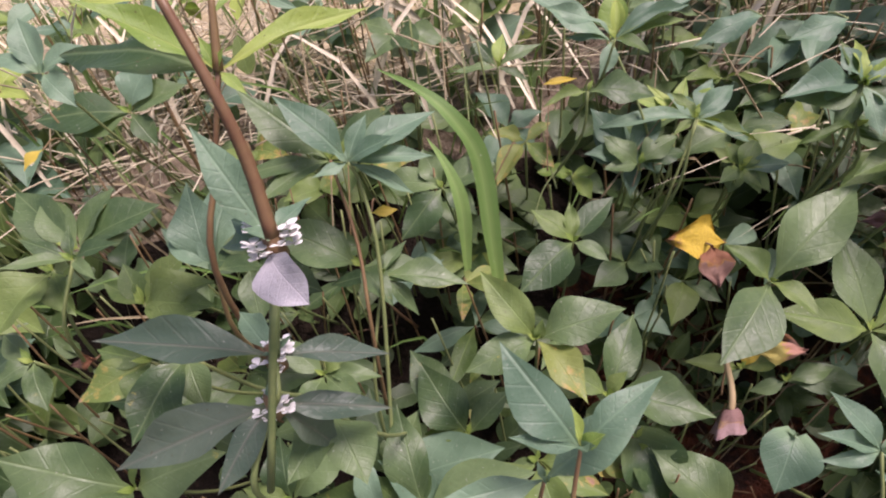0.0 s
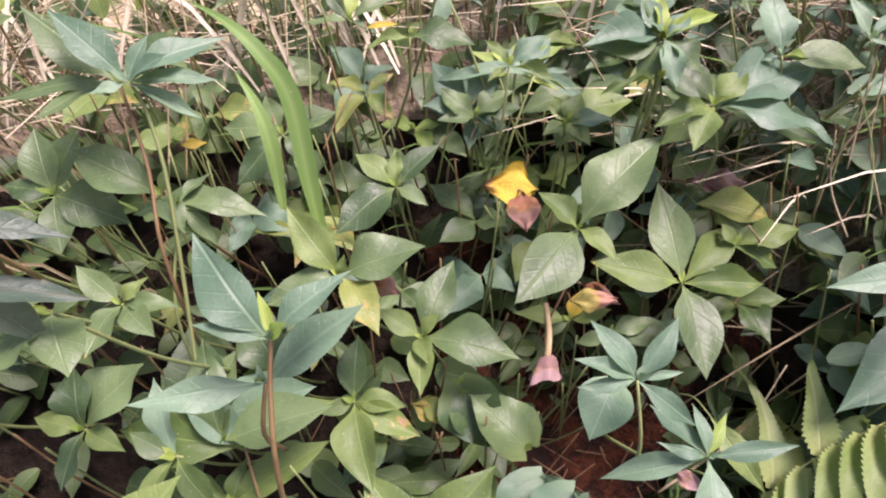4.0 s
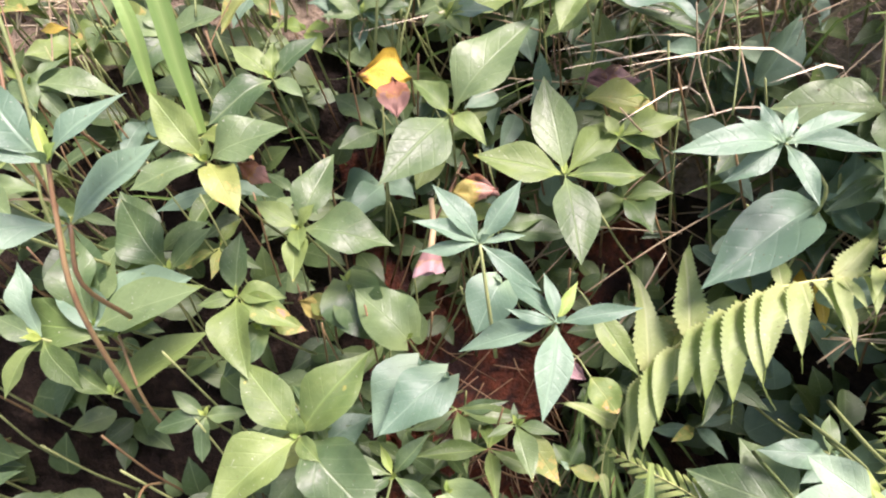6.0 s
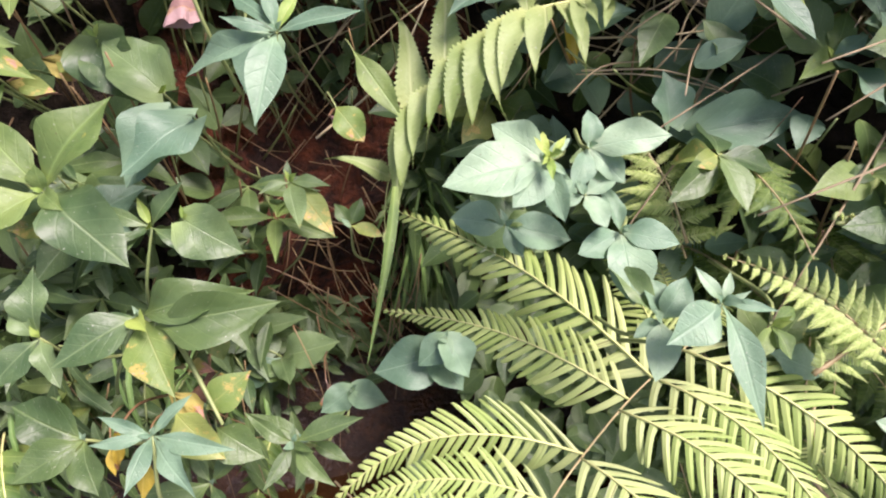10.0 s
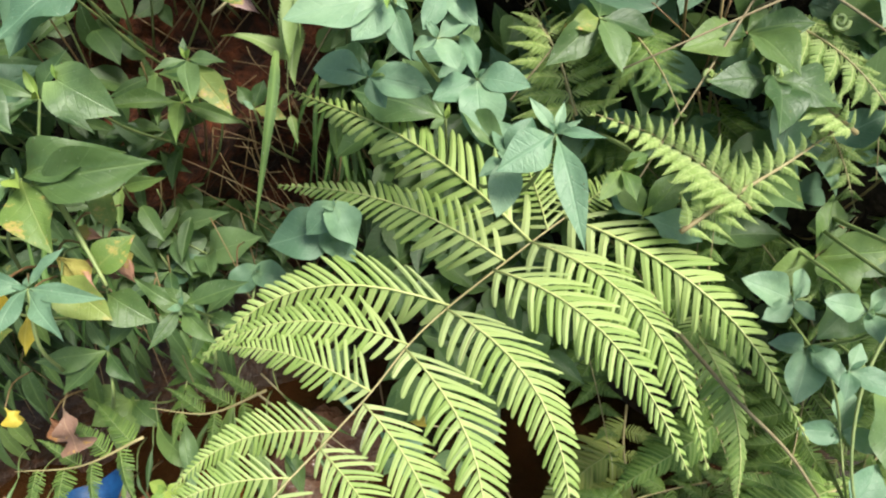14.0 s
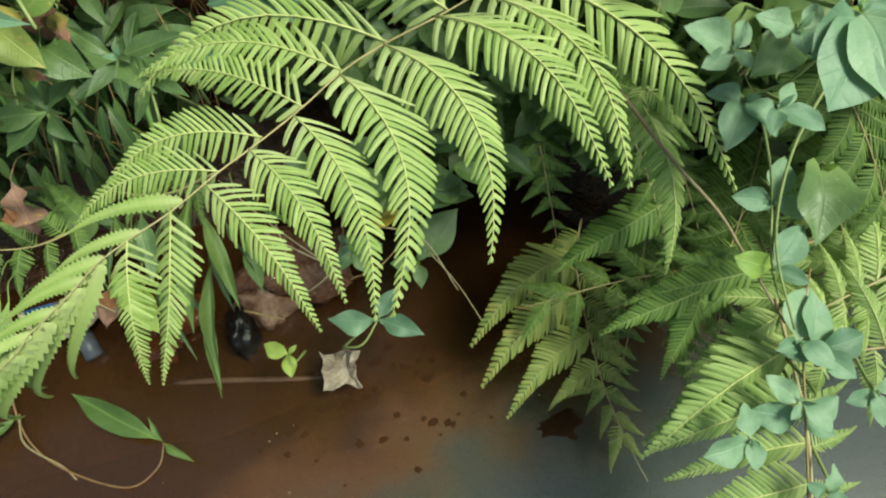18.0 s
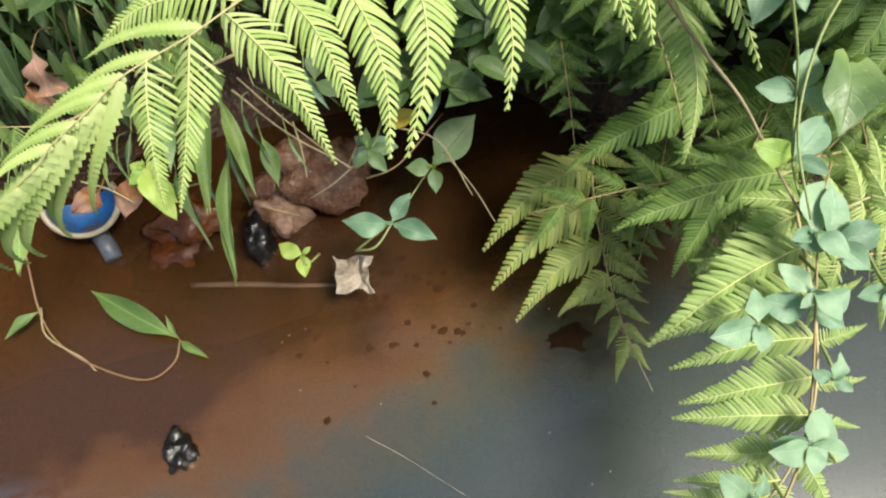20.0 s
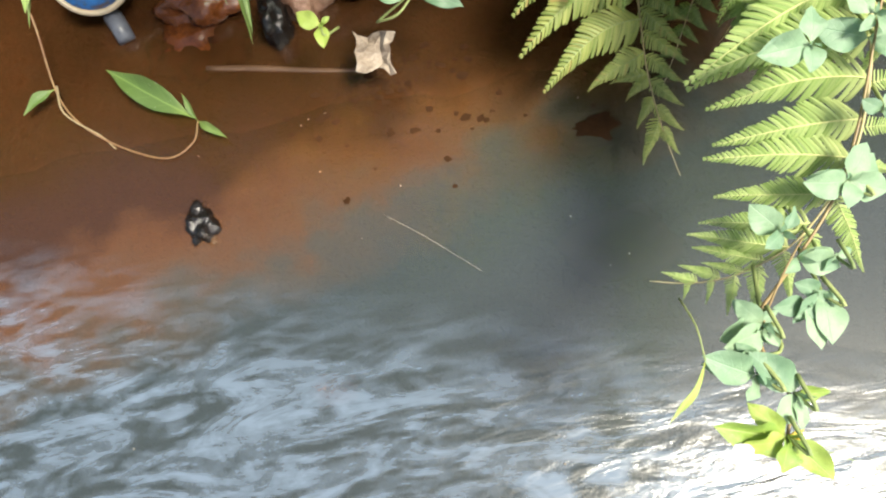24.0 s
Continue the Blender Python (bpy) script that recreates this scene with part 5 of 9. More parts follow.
# herb with leaves in threes
herb('oval', (0.604, 0.494, 0.735), (0.634, 0.544, 0.695), 'g', [], [(-0.066, -0.004, 0.001, 0.9, 'p'), (-0.025, 0.031, 0.013, 0.95, 'p'), (-0.029, -0.024, -0.010, 1, 'p'), (0.018, 0.006, 0.009, 0.6, 'p'), (0.004, 0.017, 0.010, 0.7, 'y'), (0.004, -0.007, 0.011, 0.9, 'y'), (0.009, -0.013, -0.003, 0.6, 'p'), (0.005, -0.025, -0.030, 0.7, 'b')])
herb('oval', (0.639, 0.510, 0.725), (0.669, 0.560, 0.685), 'g', [], [(0.005, 0.017, 0.017, 1, 'p'), (0.049, -0.015, 0.008, 0.8, 'p'), (-0.018, -0.020, -0.014, 0.9, 'p'), (0.018, -0.021, -0.018, 0.9, 'p')])
herb('oval', (0.630, 0.490, 0.704), (0.660, 0.540, 0.664), 'g', [], [(0.007, -0.023, -0.011, 1.1, 'p'), (-0.019, -0.002, -0.005, 0.7, 'p'), (0.027, 0.009, 0.007, 0.8, 'p')])
herb('oval', (0.651, 0.475, 0.678), (0.681, 0.525, 0.638), 'g', [], [(-0.033, -0.008, -0.003, 1, 'p'), (0.031, -0.022, 0.000, 0.9, 'p'), (-0.010, -0.047, -0.019, 1, 'p'), (-0.003, 0.031, 0.016, 0.6, 'b')])
herb('oval', (0.582, 0.509, 0.674), (0.612, 0.559, 0.634), 'g', [], [(-0.036, 0.012, 0.007, 1.1, 'b'), (-0.018, 0.028, 0.010, 1, 'g'), (0.007, -0.018, -0.016, 1, 'b'), (0.042, -0.017, -0.011, 1, 'b'), (0.021, 0.001, 0.004, 0.9, 'l')])
herb('lance', (0.678, 0.399, 0.684), (0.666, 0.411, 0.614), 'g', [], [(-0.041, -0.014, -0.006, 2, 'p'), (-0.011, 0.018, 0.016, 1.1, 'p'), (0.009, 0.012, 0.012, 1.1, 'p'), (0.025, -0.016, 0.002, 0.8, 'p'), (-0.004, -0.063, -0.034, 0.85, 'b'), (0.015, -0.002, 0.008, 0.9, 'p'), (-0.021, -0.011, -0.006, 1, 'p')])
herb('oval', (0.654, 0.416, 0.656), (0.654, 0.436, 0.606), 'g', [], [(0.002, 0.025, 0.011, 1.2, 'b'), (0.021, 0.015, 0.017, 1.1, 'b'), (-0.021, -0.006, -0.003, 0.8, 'p'), (-0.017, -0.032, -0.016, 0.9, 'p'), (-0.021, 0.046, 0.014, 0.5, 'g')])
herb('ovate', (0.728, 0.406, 0.635), (0.758, 0.456, 0.595), 'g', [], [(0.001, -0.024, -0.008, 0.9, 'l'), (-0.023, -0.018, -0.006, 0.8, 'l'), (0.023, 0.009, -0.002, 0.8, 'l')])
herb('lance', (0.604, 0.485, 0.745), (0.628, 0.497, 0.677), 'g', [], [(-0.007, 0.011, 0.009, 1, 'y'), (0.012, 0.007, 0.008, 1, 'y'), (-0.005, -0.018, -0.003, 1, 'y'), (-0.009, -0.010, 0.004, 1, 'y')])
herb('ovate', (0.777, 0.443, 0.535), (0.787, 0.543, 0.375), 'g', [], [(0.042, 0.019, 0.022, 0.9, 'l'), (-0.011, 0.034, 0.029, 0.9, 'l'), (0.047, -0.021, -0.026, 0.9, 'b'), (-0.020, 0.027, 0.008, 0.9, 'b')])
herb('ovate', (0.646, 0.585, 0.564), (0.656, 0.685, 0.404), 'g', [], [(-0.078, 0.054, 0.012, 0.9, 'g'), (-0.017, -0.004, -0.005, 0.9, 'g'), (-0.024, 0.066, 0.028, 1.1, 'g')])
herb('heart', (0.520, 0.523, 0.521), (0.530, 0.623, 0.361), 'g', [], [(0.017, -0.027, -0.022, 1, 'b'), (-0.056, 0.002, -0.005, 1, 'b')])
herb('oval', (0.930, 0.609, 0.565), (0.940, 0.709, 0.405), 'g', [], [(-0.040, 0.007, 0.002, 0.8, 'p'), (0.033, -0.020, -0.014, 0.9, 'p'), (-0.014, -0.032, -0.017, 1, 'p'), (0.001, 0.021, 0.018, 1, 'p')])
herb('oval', (1.000, 0.636, 0.571), (1.010, 0.736, 0.411), 'g', [], [(-0.024, 0.016, 0.012, 0.8, 'p'), (0.039, 0.013, 0.016, 0.9, 'p'), (0.061, -0.021, -0.011, 0.8, 'p'), (-0.013, -0.025, -0.011, 1, 'p')])
herb('oval', (0.927, 0.539, 0.530), (0.937, 0.639, 0.370), 'g', [], [(-0.017, 0.016, 0.012, 0.8, 'b'), (0.029, -0.029, -0.022, 0.9, 'b'), (-0.012, -0.013, -0.013, 1, 'b'), (0.015, 0.013, 0.013, 0.9, 'b')])
herb('oval', (0.854, 0.560, 0.540), (0.864, 0.660, 0.380), 'g', [], [(-0.022, 0.007, 0.004, 0.8, 'p'), (0.015, 0.013, 0.013, 0.9, 'p'), (-0.010, -0.014, -0.013, 1, 'p')])

# tall shoots on top of the bank
herb('ovate', (0.500, 0.884, 1.013), (0.489, 0.870, 0.935), 'g', [], [(-0.053, -0.001, -0.002, 0.9, 'b'), (0.003, 0.020, 0.032, 0.7, 'y'), (0.058, 0.016, 0.008, 0.5, 'y'), (0.018, 0.001, -0.016, 0.7, 'g')])
herb('ovate', (0.496, 0.869, 0.983), (0.487, 0.863, 0.938), 'g', [], [(0.028, -0.021, -0.014, 0.9, 'g'), (-0.054, -0.003, -0.006, 0.35, 'l')])
herb('ovate', (0.543, 0.863, 0.953), (0.547, 0.861, 0.875), 'g', [], [(0.099, 0.019, 0.013, 0.9, 'b'), (0.092, -0.039, -0.040, 0.7, 'b'), (0.036, 0.015, 0.024, 1, 'l'), (-0.059, -0.014, -0.005, 0.7, 'l'), (-0.033, -0.038, -0.022, 0.9, 'l')])
herb('ovate', (0.605, 0.874, 0.985), (0.608, 0.876, 0.933), 'g', [], [(0.071, -0.012, -0.018, 0.8, 'g'), (0.003, 0.042, 0.047, 0.9, 'b'), (0.026, -0.005, -0.008, 0.5, 'y'), (-0.021, 0.009, -0.005, 0.5, 'b')])
herb('lance', (0.656, 0.841, 1.000), (0.663, 0.840, 0.962), 'g', [], [(-0.012, 0.021, 0.033, 1, 'p'), (0.026, 0.010, 0.016, 1, 'p'), (0.017, -0.007, -0.010, 1, 'b'), (-0.013, 0.019, 0.011, 1, 'b')])
stalk([(0.640, 0.810, 0.901), (0.655, 0.829, 0.952), (0.666, 0.842, 1.003)], 0.001, 'straw')
stalk([(0.631, 0.813, 0.885), (0.637, 0.817, 0.935), (0.650, 0.818, 0.971)], 0.001, 'green')
stalk([(0.644, 0.776, 0.853), (0.656, 0.804, 0.911), (0.640, 0.820, 0.971)], 0.001, 'green')
stalk([(0.617, 0.807, 0.862), (0.626, 0.807, 0.915), (0.648, 0.806, 0.956)], 0.001, 'straw')
stalk([(0.662, 0.786, 0.866), (0.656, 0.812, 0.923), (0.663, 0.824, 0.981)], 0.001, 'straw')
stalk([(0.630, 0.778, 0.854), (0.625, 0.805, 0.890), (0.615, 0.801, 0.944)], 0.001, 'straw')

# shoots and litter at the top of the bank
herb('ovate', (0.322, 0.954, 1.069), (0.302, 0.959, 1.022), 'g', [], [(0.007, 0.020, 0.032, 0.6, 'y'), (0.071, 0.011, 0.013, 0.4, 'b'), (-0.061, 0.019, 0.034, 0.4, 'b'), (0.065, 0.004, 0.003, 0.4, 'l'), (0.024, -0.019, -0.013, 0.7, 'l')])
herb('ovate', (0.291, 0.936, 1.033), (0.272, 0.936, 0.978), 'g', [], [(0.058, -0.007, -0.015, 0.9, 'g'), (-0.042, -0.005, -0.005, 0.5, 'l')])
herb('ovate', (0.504, 0.884, 1.013), (0.493, 0.871, 0.938), 'g', [], [(-0.012, 0.020, 0.033, 0.8, 'l'), (-0.075, -0.011, 0.006, 0.7, 'b'), (0.027, 0.008, 0.011, 0.6, 'y'), (0.000, -0.033, -0.034, 0.8, 'b'), (-0.027, 0.005, 0.010, 0.5, 'l')])
herb('ovate', (0.373, 0.901, 1.004), (0.347, 0.890, 0.912), 'g', [], [(-0.018, 0.013, 0.022, 0.7, 'l'), (0.046, -0.025, -0.024, 0.3, 'l'), (0.038, 0.013, 0.018, 0.8, 'b'), (-0.022, -0.007, -0.009, 0.6, 'l')])
loose_leaf('ovate', (0.439, 0.930, 1.071), (0.375, 0.919, 1.058), 0.6, 'b')
loose_leaf('ovate', (0.504, 0.916, 1.059), (0.451, 0.910, 1.052), 0.8, 'b')
loose_leaf('lance', (0.253, 0.942, 1.045), (0.284, 0.943, 1.044), 0.8, 'o')
blade([(0.708, 0.653, 0.776), (0.750, 0.642, 0.783), (0.803, 0.629, 0.776), (0.832, 0.612, 0.760), (0.847, 0.584, 0.732)], 0.014, 'y')
loose_leaf('heart', (0.759, 0.609, 0.648), (0.763, 0.642, 0.683), 1.0, 'b')
loose_leaf('heart', (0.818, 0.635, 0.681), (0.804, 0.664, 0.710), 0.9, 'g')
loose_leaf('heart', (0.859, 0.610, 0.660), (0.818, 0.635, 0.681), 0.9, 'g')
loose_leaf('heart', (0.780, 0.600, 0.640), (0.875, 0.592, 0.642), 0.6, 'b')
loose_leaf('heart', (0.899, 0.628, 0.683), (0.863, 0.675, 0.728), 0.8, 'l')
stalk([(0.702, 0.672, 0.679), (0.787, 0.643, 0.672), (0.900, 0.588, 0.611)], 0.0011, 'straw')
stalk([(0.701, 0.692, 0.700), (0.794, 0.667, 0.698), (0.877, 0.671, 0.697)], 0.0011, 'straw')
stalk([(0.768, 0.660, 0.673), (0.811, 0.671, 0.704), (0.863, 0.695, 0.721)], 0.0011, 'straw')
stalk([(0.795, 0.633, 0.648), (0.818, 0.645, 0.678), (0.853, 0.664, 0.687)], 0.0011, 'straw')
stalk([(0.787, 0.720, 0.739), (0.775, 0.695, 0.726), (0.773, 0.687, 0.703)], 0.0011, 'straw')
stalk([(0.721, 0.720, 0.731), (0.745, 0.688, 0.714), (0.792, 0.681, 0.698)], 0.0011, 'straw')
stalk([(0.733, 0.675, 0.685), (0.759, 0.685, 0.713), (0.819, 0.700, 0.721)], 0.0011, 'straw')
stalk([(0.727, 0.705, 0.716), (0.759, 0.668, 0.695), (0.817, 0.662, 0.680)], 0.0011, 'straw')
stalk([(0.785, 0.661, 0.676), (0.803, 0.679, 0.712), (0.857, 0.706, 0.732)], 0.0011, 'straw')
stalk([(0.686, 0.660, 0.664), (0.716, 0.662, 0.685), (0.761, 0.666, 0.679)], 0.0011, 'straw')
stalk([(0.757, 0.719, 0.735), (0.788, 0.696, 0.728), (0.851, 0.704, 0.728)], 0.0011, 'straw')
stalk([(0.823, 0.699, 0.720), (0.818, 0.663, 0.696), (0.811, 0.645, 0.662)], 0.0011, 'straw')
stalk([(0.852, 0.658, 0.680), (0.878, 0.657, 0.697), (0.929, 0.660, 0.691)], 0.0011, 'straw')
stalk([(0.869, 0.630, 0.652), (0.890, 0.631, 0.670), (0.920, 0.630, 0.658)], 0.0011, 'straw')

# turning leaves low on the bank
loose_leaf('ovate', (0.333, 0.504, 0.552), (0.374, 0.519, 0.569), 1.1, 't')
loose_leaf('ovate', (0.308, 0.509, 0.553), (0.341, 0.472, 0.526), 1.1, 't')
loose_leaf('lance', (0.294, 0.472, 0.560), (0.283, 0.447, 0.538), 1.3, 'o')
loose_leaf('ovate', (0.317, 0.541, 0.620), (0.415, 0.533, 0.624), 0.75, 'k')
loose_leaf('oval', (0.349, 0.568, 0.581), (0.348, 0.543, 0.559), 1.2, 't')
loose_leaf('ovate', (0.331, 0.504, 0.525), (0.366, 0.476, 0.506), 1.2, 'k')
loose_leaf('fan', (0.239, 0.478, 0.415), (0.244, 0.444, 0.387), 1.0, 'd')
loose_leaf('fan', (0.187, 0.490, 0.420), (0.199, 0.475, 0.409), 1.0, 'o')
loose_leaf('fan', (0.408, 0.594, 0.426), (0.416, 0.570, 0.407), 1.0, 'd')
loose_leaf('ovate', (0.209, 0.785, 0.711), (0.242, 0.772, 0.703), 1.0, 't')
loose_leaf('ovate', (0.247, 0.795, 0.726), (0.281, 0.776, 0.712), 1.0, 't')
loose_leaf('fan', (0.329, 0.565, 0.542), (0.331, 0.532, 0.510), 0.8, 'd')
stalk([(0.323, 0.547, 0.600), (0.334, 0.520, 0.578), (0.346, 0.487, 0.552)], 0.0026, 'green')

# great arching frond
rach = [(0.746, 0.477, 0.530), (0.710, 0.460, 0.532), (0.658, 0.433, 0.533), (0.603, 0.393, 0.549), (0.569, 0.365, 0.558), (0.538, 0.333, 0.564), (0.511, 0.309, 0.568), (0.484, 0.286, 0.573), (0.456, 0.263, 0.575), (0.432, 0.250, 0.575), (0.416, 0.239, 0.575), (0.403, 0.230, 0.571), (0.391, 0.220, 0.569), (0.377, 0.212, 0.565), (0.366, 0.206, 0.558), (0.348, 0.201, 0.549), (0.332, 0.196, 0.541)]
pinnae = [((0.682, 0.446, 0.533), (0.494, 0.695, 0.545), 0.06, 0.1, 0.7), ((0.656, 0.432, 0.534), (0.480, 0.562, 0.541), 0.07, 0.1, 0.8), ((0.602, 0.393, 0.549), (0.414, 0.402, 0.531), 0.1, 0.24, 0.8), ((0.567, 0.363, 0.558), (0.428, 0.386, 0.564), 0.08, 0.18, 0.85), ((0.537, 0.332, 0.564), (0.429, 0.394, 0.557), 0.08, 0.12, 0.9), ((0.510, 0.309, 0.569), (0.412, 0.298, 0.564), 0.1, 0.16, 1), ((0.484, 0.286, 0.573), (0.394, 0.278, 0.560), 0.1, 0.16, 0.9), ((0.463, 0.269, 0.575), (0.391, 0.268, 0.566), 0.1, 0.14, 0.56), ((0.439, 0.254, 0.575), (0.384, 0.247, 0.562), 0.1, 0.12, 0.56), ((0.420, 0.242, 0.575), (0.361, 0.230, 0.557), 0.1, 0.12, 0.56), ((0.408, 0.234, 0.572), (0.353, 0.224, 0.556), 0.1, 0.12, 0.56), ((0.393, 0.221, 0.569), (0.342, 0.212, 0.554), 0.1, 0.1, 0.56)]
pinnae += [((0.377, 0.212, 0.565), (0.332, 0.201, 0.549), 0.1, 0.1, 0.56), ((0.724, 0.467, 0.531), (0.816, 0.523, 0.518), 0.06, 0, 0.9), ((0.718, 0.464, 0.532), (0.836, 0.262, 0.439), 0.1, -0.15, 0.8), ((0.682, 0.446, 0.533), (0.727, 0.245, 0.513), 0.1, -0.17, 0.85), ((0.644, 0.424, 0.537), (0.708, 0.238, 0.527), 0.1, -0.15, 0.88), ((0.599, 0.390, 0.550), (0.624, 0.213, 0.518), 0.12, -0.18, 0.88), ((0.564, 0.360, 0.559), (0.552, 0.196, 0.514), 0.12, -0.24, 0.85), ((0.530, 0.326, 0.565), (0.546, 0.194, 0.518), 0.12, -0.14, 0.85), ((0.501, 0.301, 0.570), (0.535, 0.198, 0.539), 0.12, -0.1, 0.85), ((0.475, 0.279, 0.573), (0.517, 0.190, 0.526), 0.12, -0.12, 0.82), ((0.456, 0.263, 0.575), (0.420, 0.190, 0.516), 0.14, -0.12, 0.8), ((0.432, 0.250, 0.575), (0.416, 0.190, 0.518), 0.14, -0.05, 0.8)]
pinnae += [((0.416, 0.239, 0.575), (0.356, 0.221, 0.489), 0.14, -0.1, 0.46), ((0.403, 0.230, 0.571), (0.325, 0.225, 0.464), 0.16, -0.06, 0.37), ((0.396, 0.224, 0.569), (0.325, 0.229, 0.472), 0.16, -0.06, 0.36), ((0.385, 0.216, 0.567), (0.300, 0.221, 0.455), 0.16, -0.05, 0.46), ((0.376, 0.212, 0.564), (0.288, 0.219, 0.453), 0.16, 0, 0.46), ((0.365, 0.206, 0.558), (0.275, 0.218, 0.452), 0.16, 0, 0.46), ((0.350, 0.201, 0.550), (0.259, 0.212, 0.449), 0.16, 0, 0.46), ((0.721, 0.465, 0.531), (0.759, 0.605, 0.507), 0.06, 0, 0.9), ((0.699, 0.454, 0.533), (0.699, 0.607, 0.525), 0.06, 0.05, 0.9)]
frond(rach, pinnae, FERN_PALE, 1.05, 0.0009, 'large arching light green fern frond over the stream', slim_data)
rach = [(0.834, 0.422, 0.460), (0.817, 0.382, 0.432), (0.812, 0.344, 0.407)]
pinnae = [((0.817, 0.382, 0.432), (0.802, 0.254, 0.346), 0.1, -0.1), ((0.822, 0.394, 0.441), (0.856, 0.342, 0.410), 0.1, 0), ((0.822, 0.394, 0.441), (0.782, 0.351, 0.408), 0.1, 0)]
frond(rach, pinnae, FERN, 0.9, 0.0012, 'light green fern frond hanging behind the great one')

# drooping pale frond seen edge on
rach = [(0.831, 0.688, 0.772), (0.762, 0.675, 0.752), (0.718, 0.675, 0.743), (0.674, 0.681, 0.740), (0.643, 0.684, 0.734), (0.611, 0.685, 0.717), (0.578, 0.686, 0.693), (0.549, 0.687, 0.659), (0.524, 0.685, 0.615), (0.507, 0.679, 0.565), (0.500, 0.668, 0.519)]
pinnae = [((0.749, 0.675, 0.749), (0.783, 0.653, 0.739), 0.08, 0.05), ((0.783, 0.679, 0.758), (0.712, 0.640, 0.754), 0.1, 0), ((0.716, 0.676, 0.742), (0.693, 0.632, 0.734), 0.1, -0.1), ((0.694, 0.679, 0.741), (0.694, 0.635, 0.734), 0.1, -0.1), ((0.681, 0.680, 0.740), (0.674, 0.617, 0.707), 0.12, -0.1), ((0.657, 0.683, 0.737), (0.617, 0.615, 0.696), 0.12, 0.1), ((0.627, 0.684, 0.725), (0.592, 0.606, 0.671), 0.12, 0.08), ((0.597, 0.685, 0.706), (0.556, 0.629, 0.665), 0.12, 0.1), ((0.580, 0.686, 0.694), (0.569, 0.637, 0.662), 0.1, -0.05), ((0.559, 0.686, 0.671), (0.526, 0.619, 0.615), 0.12, 0.08), ((0.533, 0.685, 0.629), (0.512, 0.640, 0.585), 0.1, 0), ((0.519, 0.683, 0.598), (0.465, 0.706, 0.626), 0.08, 0)]
pinnae += [((0.701, 0.678, 0.742), (0.686, 0.625, 0.722), 0.12, 0.08), ((0.670, 0.682, 0.739), (0.647, 0.617, 0.704), 0.12, 0.08), ((0.642, 0.684, 0.733), (0.604, 0.611, 0.686), 0.12, 0.08), ((0.613, 0.685, 0.718), (0.573, 0.616, 0.668), 0.12, 0.08), ((0.571, 0.686, 0.684), (0.542, 0.629, 0.642), 0.12, 0.08), ((0.546, 0.686, 0.654), (0.521, 0.637, 0.613), 0.12, 0.08), ((0.731, 0.675, 0.745), (0.703, 0.635, 0.741), 0.12, 0.08)]
pinnae += [((0.506, 0.678, 0.562), (0.492, 0.671, 0.553), 0.1, 0), ((0.503, 0.673, 0.539), (0.504, 0.652, 0.512), 0.1, 0), ((0.696, 0.678, 0.741), (0.763, 0.721, 0.751), 0.1, 0), ((0.656, 0.683, 0.737), (0.663, 0.733, 0.753), 0.1, 0), ((0.583, 0.686, 0.696), (0.607, 0.771, 0.743), 0.1, 0), ((0.549, 0.687, 0.659), (0.565, 0.780, 0.716), 0.1, 0)]
frond(rach, pinnae, PALE_FERN, 1.2, 0.0016, 'drooping pale green fern frond with hooked tips', toothed_data)
rach = [(0.840, 0.707, 0.813), (0.790, 0.691, 0.791), (0.755, 0.688, 0.777), (0.733, 0.685, 0.764)]
pinnae = [((0.790, 0.691, 0.791), (0.785, 0.654, 0.775), 0.1, 0), ((0.777, 0.690, 0.786), (0.745, 0.661, 0.779), 0.1, 0), ((0.763, 0.689, 0.780), (0.729, 0.661, 0.776), 0.1, 0), ((0.751, 0.687, 0.774), (0.712, 0.661, 0.771), 0.1, 0), ((0.805, 0.696, 0.798), (0.767, 0.705, 0.808), 0.1, 0), ((0.781, 0.690, 0.788), (0.738, 0.699, 0.797), 0.1, 0)]
frond(rach, pinnae, PALE_FERN, 1.3, 0.0016, 'upper part of a pale yellow green frond', toothed_data)
blade([(0.517, 0.599, 0.655), (0.507, 0.578, 0.633), (0.490, 0.548, 0.602), (0.462, 0.510, 0.548)], 0.009, 'l')
loose_leaf('lance', (0.510, 0.738, 0.705), (0.540, 0.684, 0.657), 1.1, 'l')
stalk([(0.855, 0.841, 0.654), (0.881, 0.863, 0.713), (0.918, 0.869, 0.753)], 0.001, 'green')
stalk([(0.878, 0.852, 0.638), (0.920, 0.872, 0.695), (0.926, 0.888, 0.746)], 0.001, 'straw')
stalk([(0.902, 0.862, 0.621), (0.960, 0.880, 0.677), (0.933, 0.908, 0.739)], 0.001, 'green')
stalk([(0.926, 0.873, 0.604), (0.953, 0.896, 0.665), (0.940, 0.928, 0.731)], 0.001, 'straw')
stalk([(0.903, 0.833, 0.648), (0.937, 0.836, 0.685), (0.963, 0.861, 0.748)], 0.001, 'green')
stalk([(0.927, 0.844, 0.632), (0.984, 0.866, 0.693), (0.972, 0.881, 0.740)], 0.001, 'straw')
stalk([(0.952, 0.854, 0.615), (0.978, 0.882, 0.681), (0.981, 0.900, 0.733)], 0.001, 'green')
stalk([(0.978, 0.864, 0.598), (1.021, 0.890, 0.663), (0.989, 0.920, 0.726)], 0.001, 'straw')
stalk([(0.950, 0.825, 0.643), (0.999, 0.830, 0.683), (1.008, 0.854, 0.743)], 0.001, 'green')
stalk([(0.976, 0.836, 0.626), (0.995, 0.846, 0.670), (1.018, 0.873, 0.735)], 0.001, 'straw')
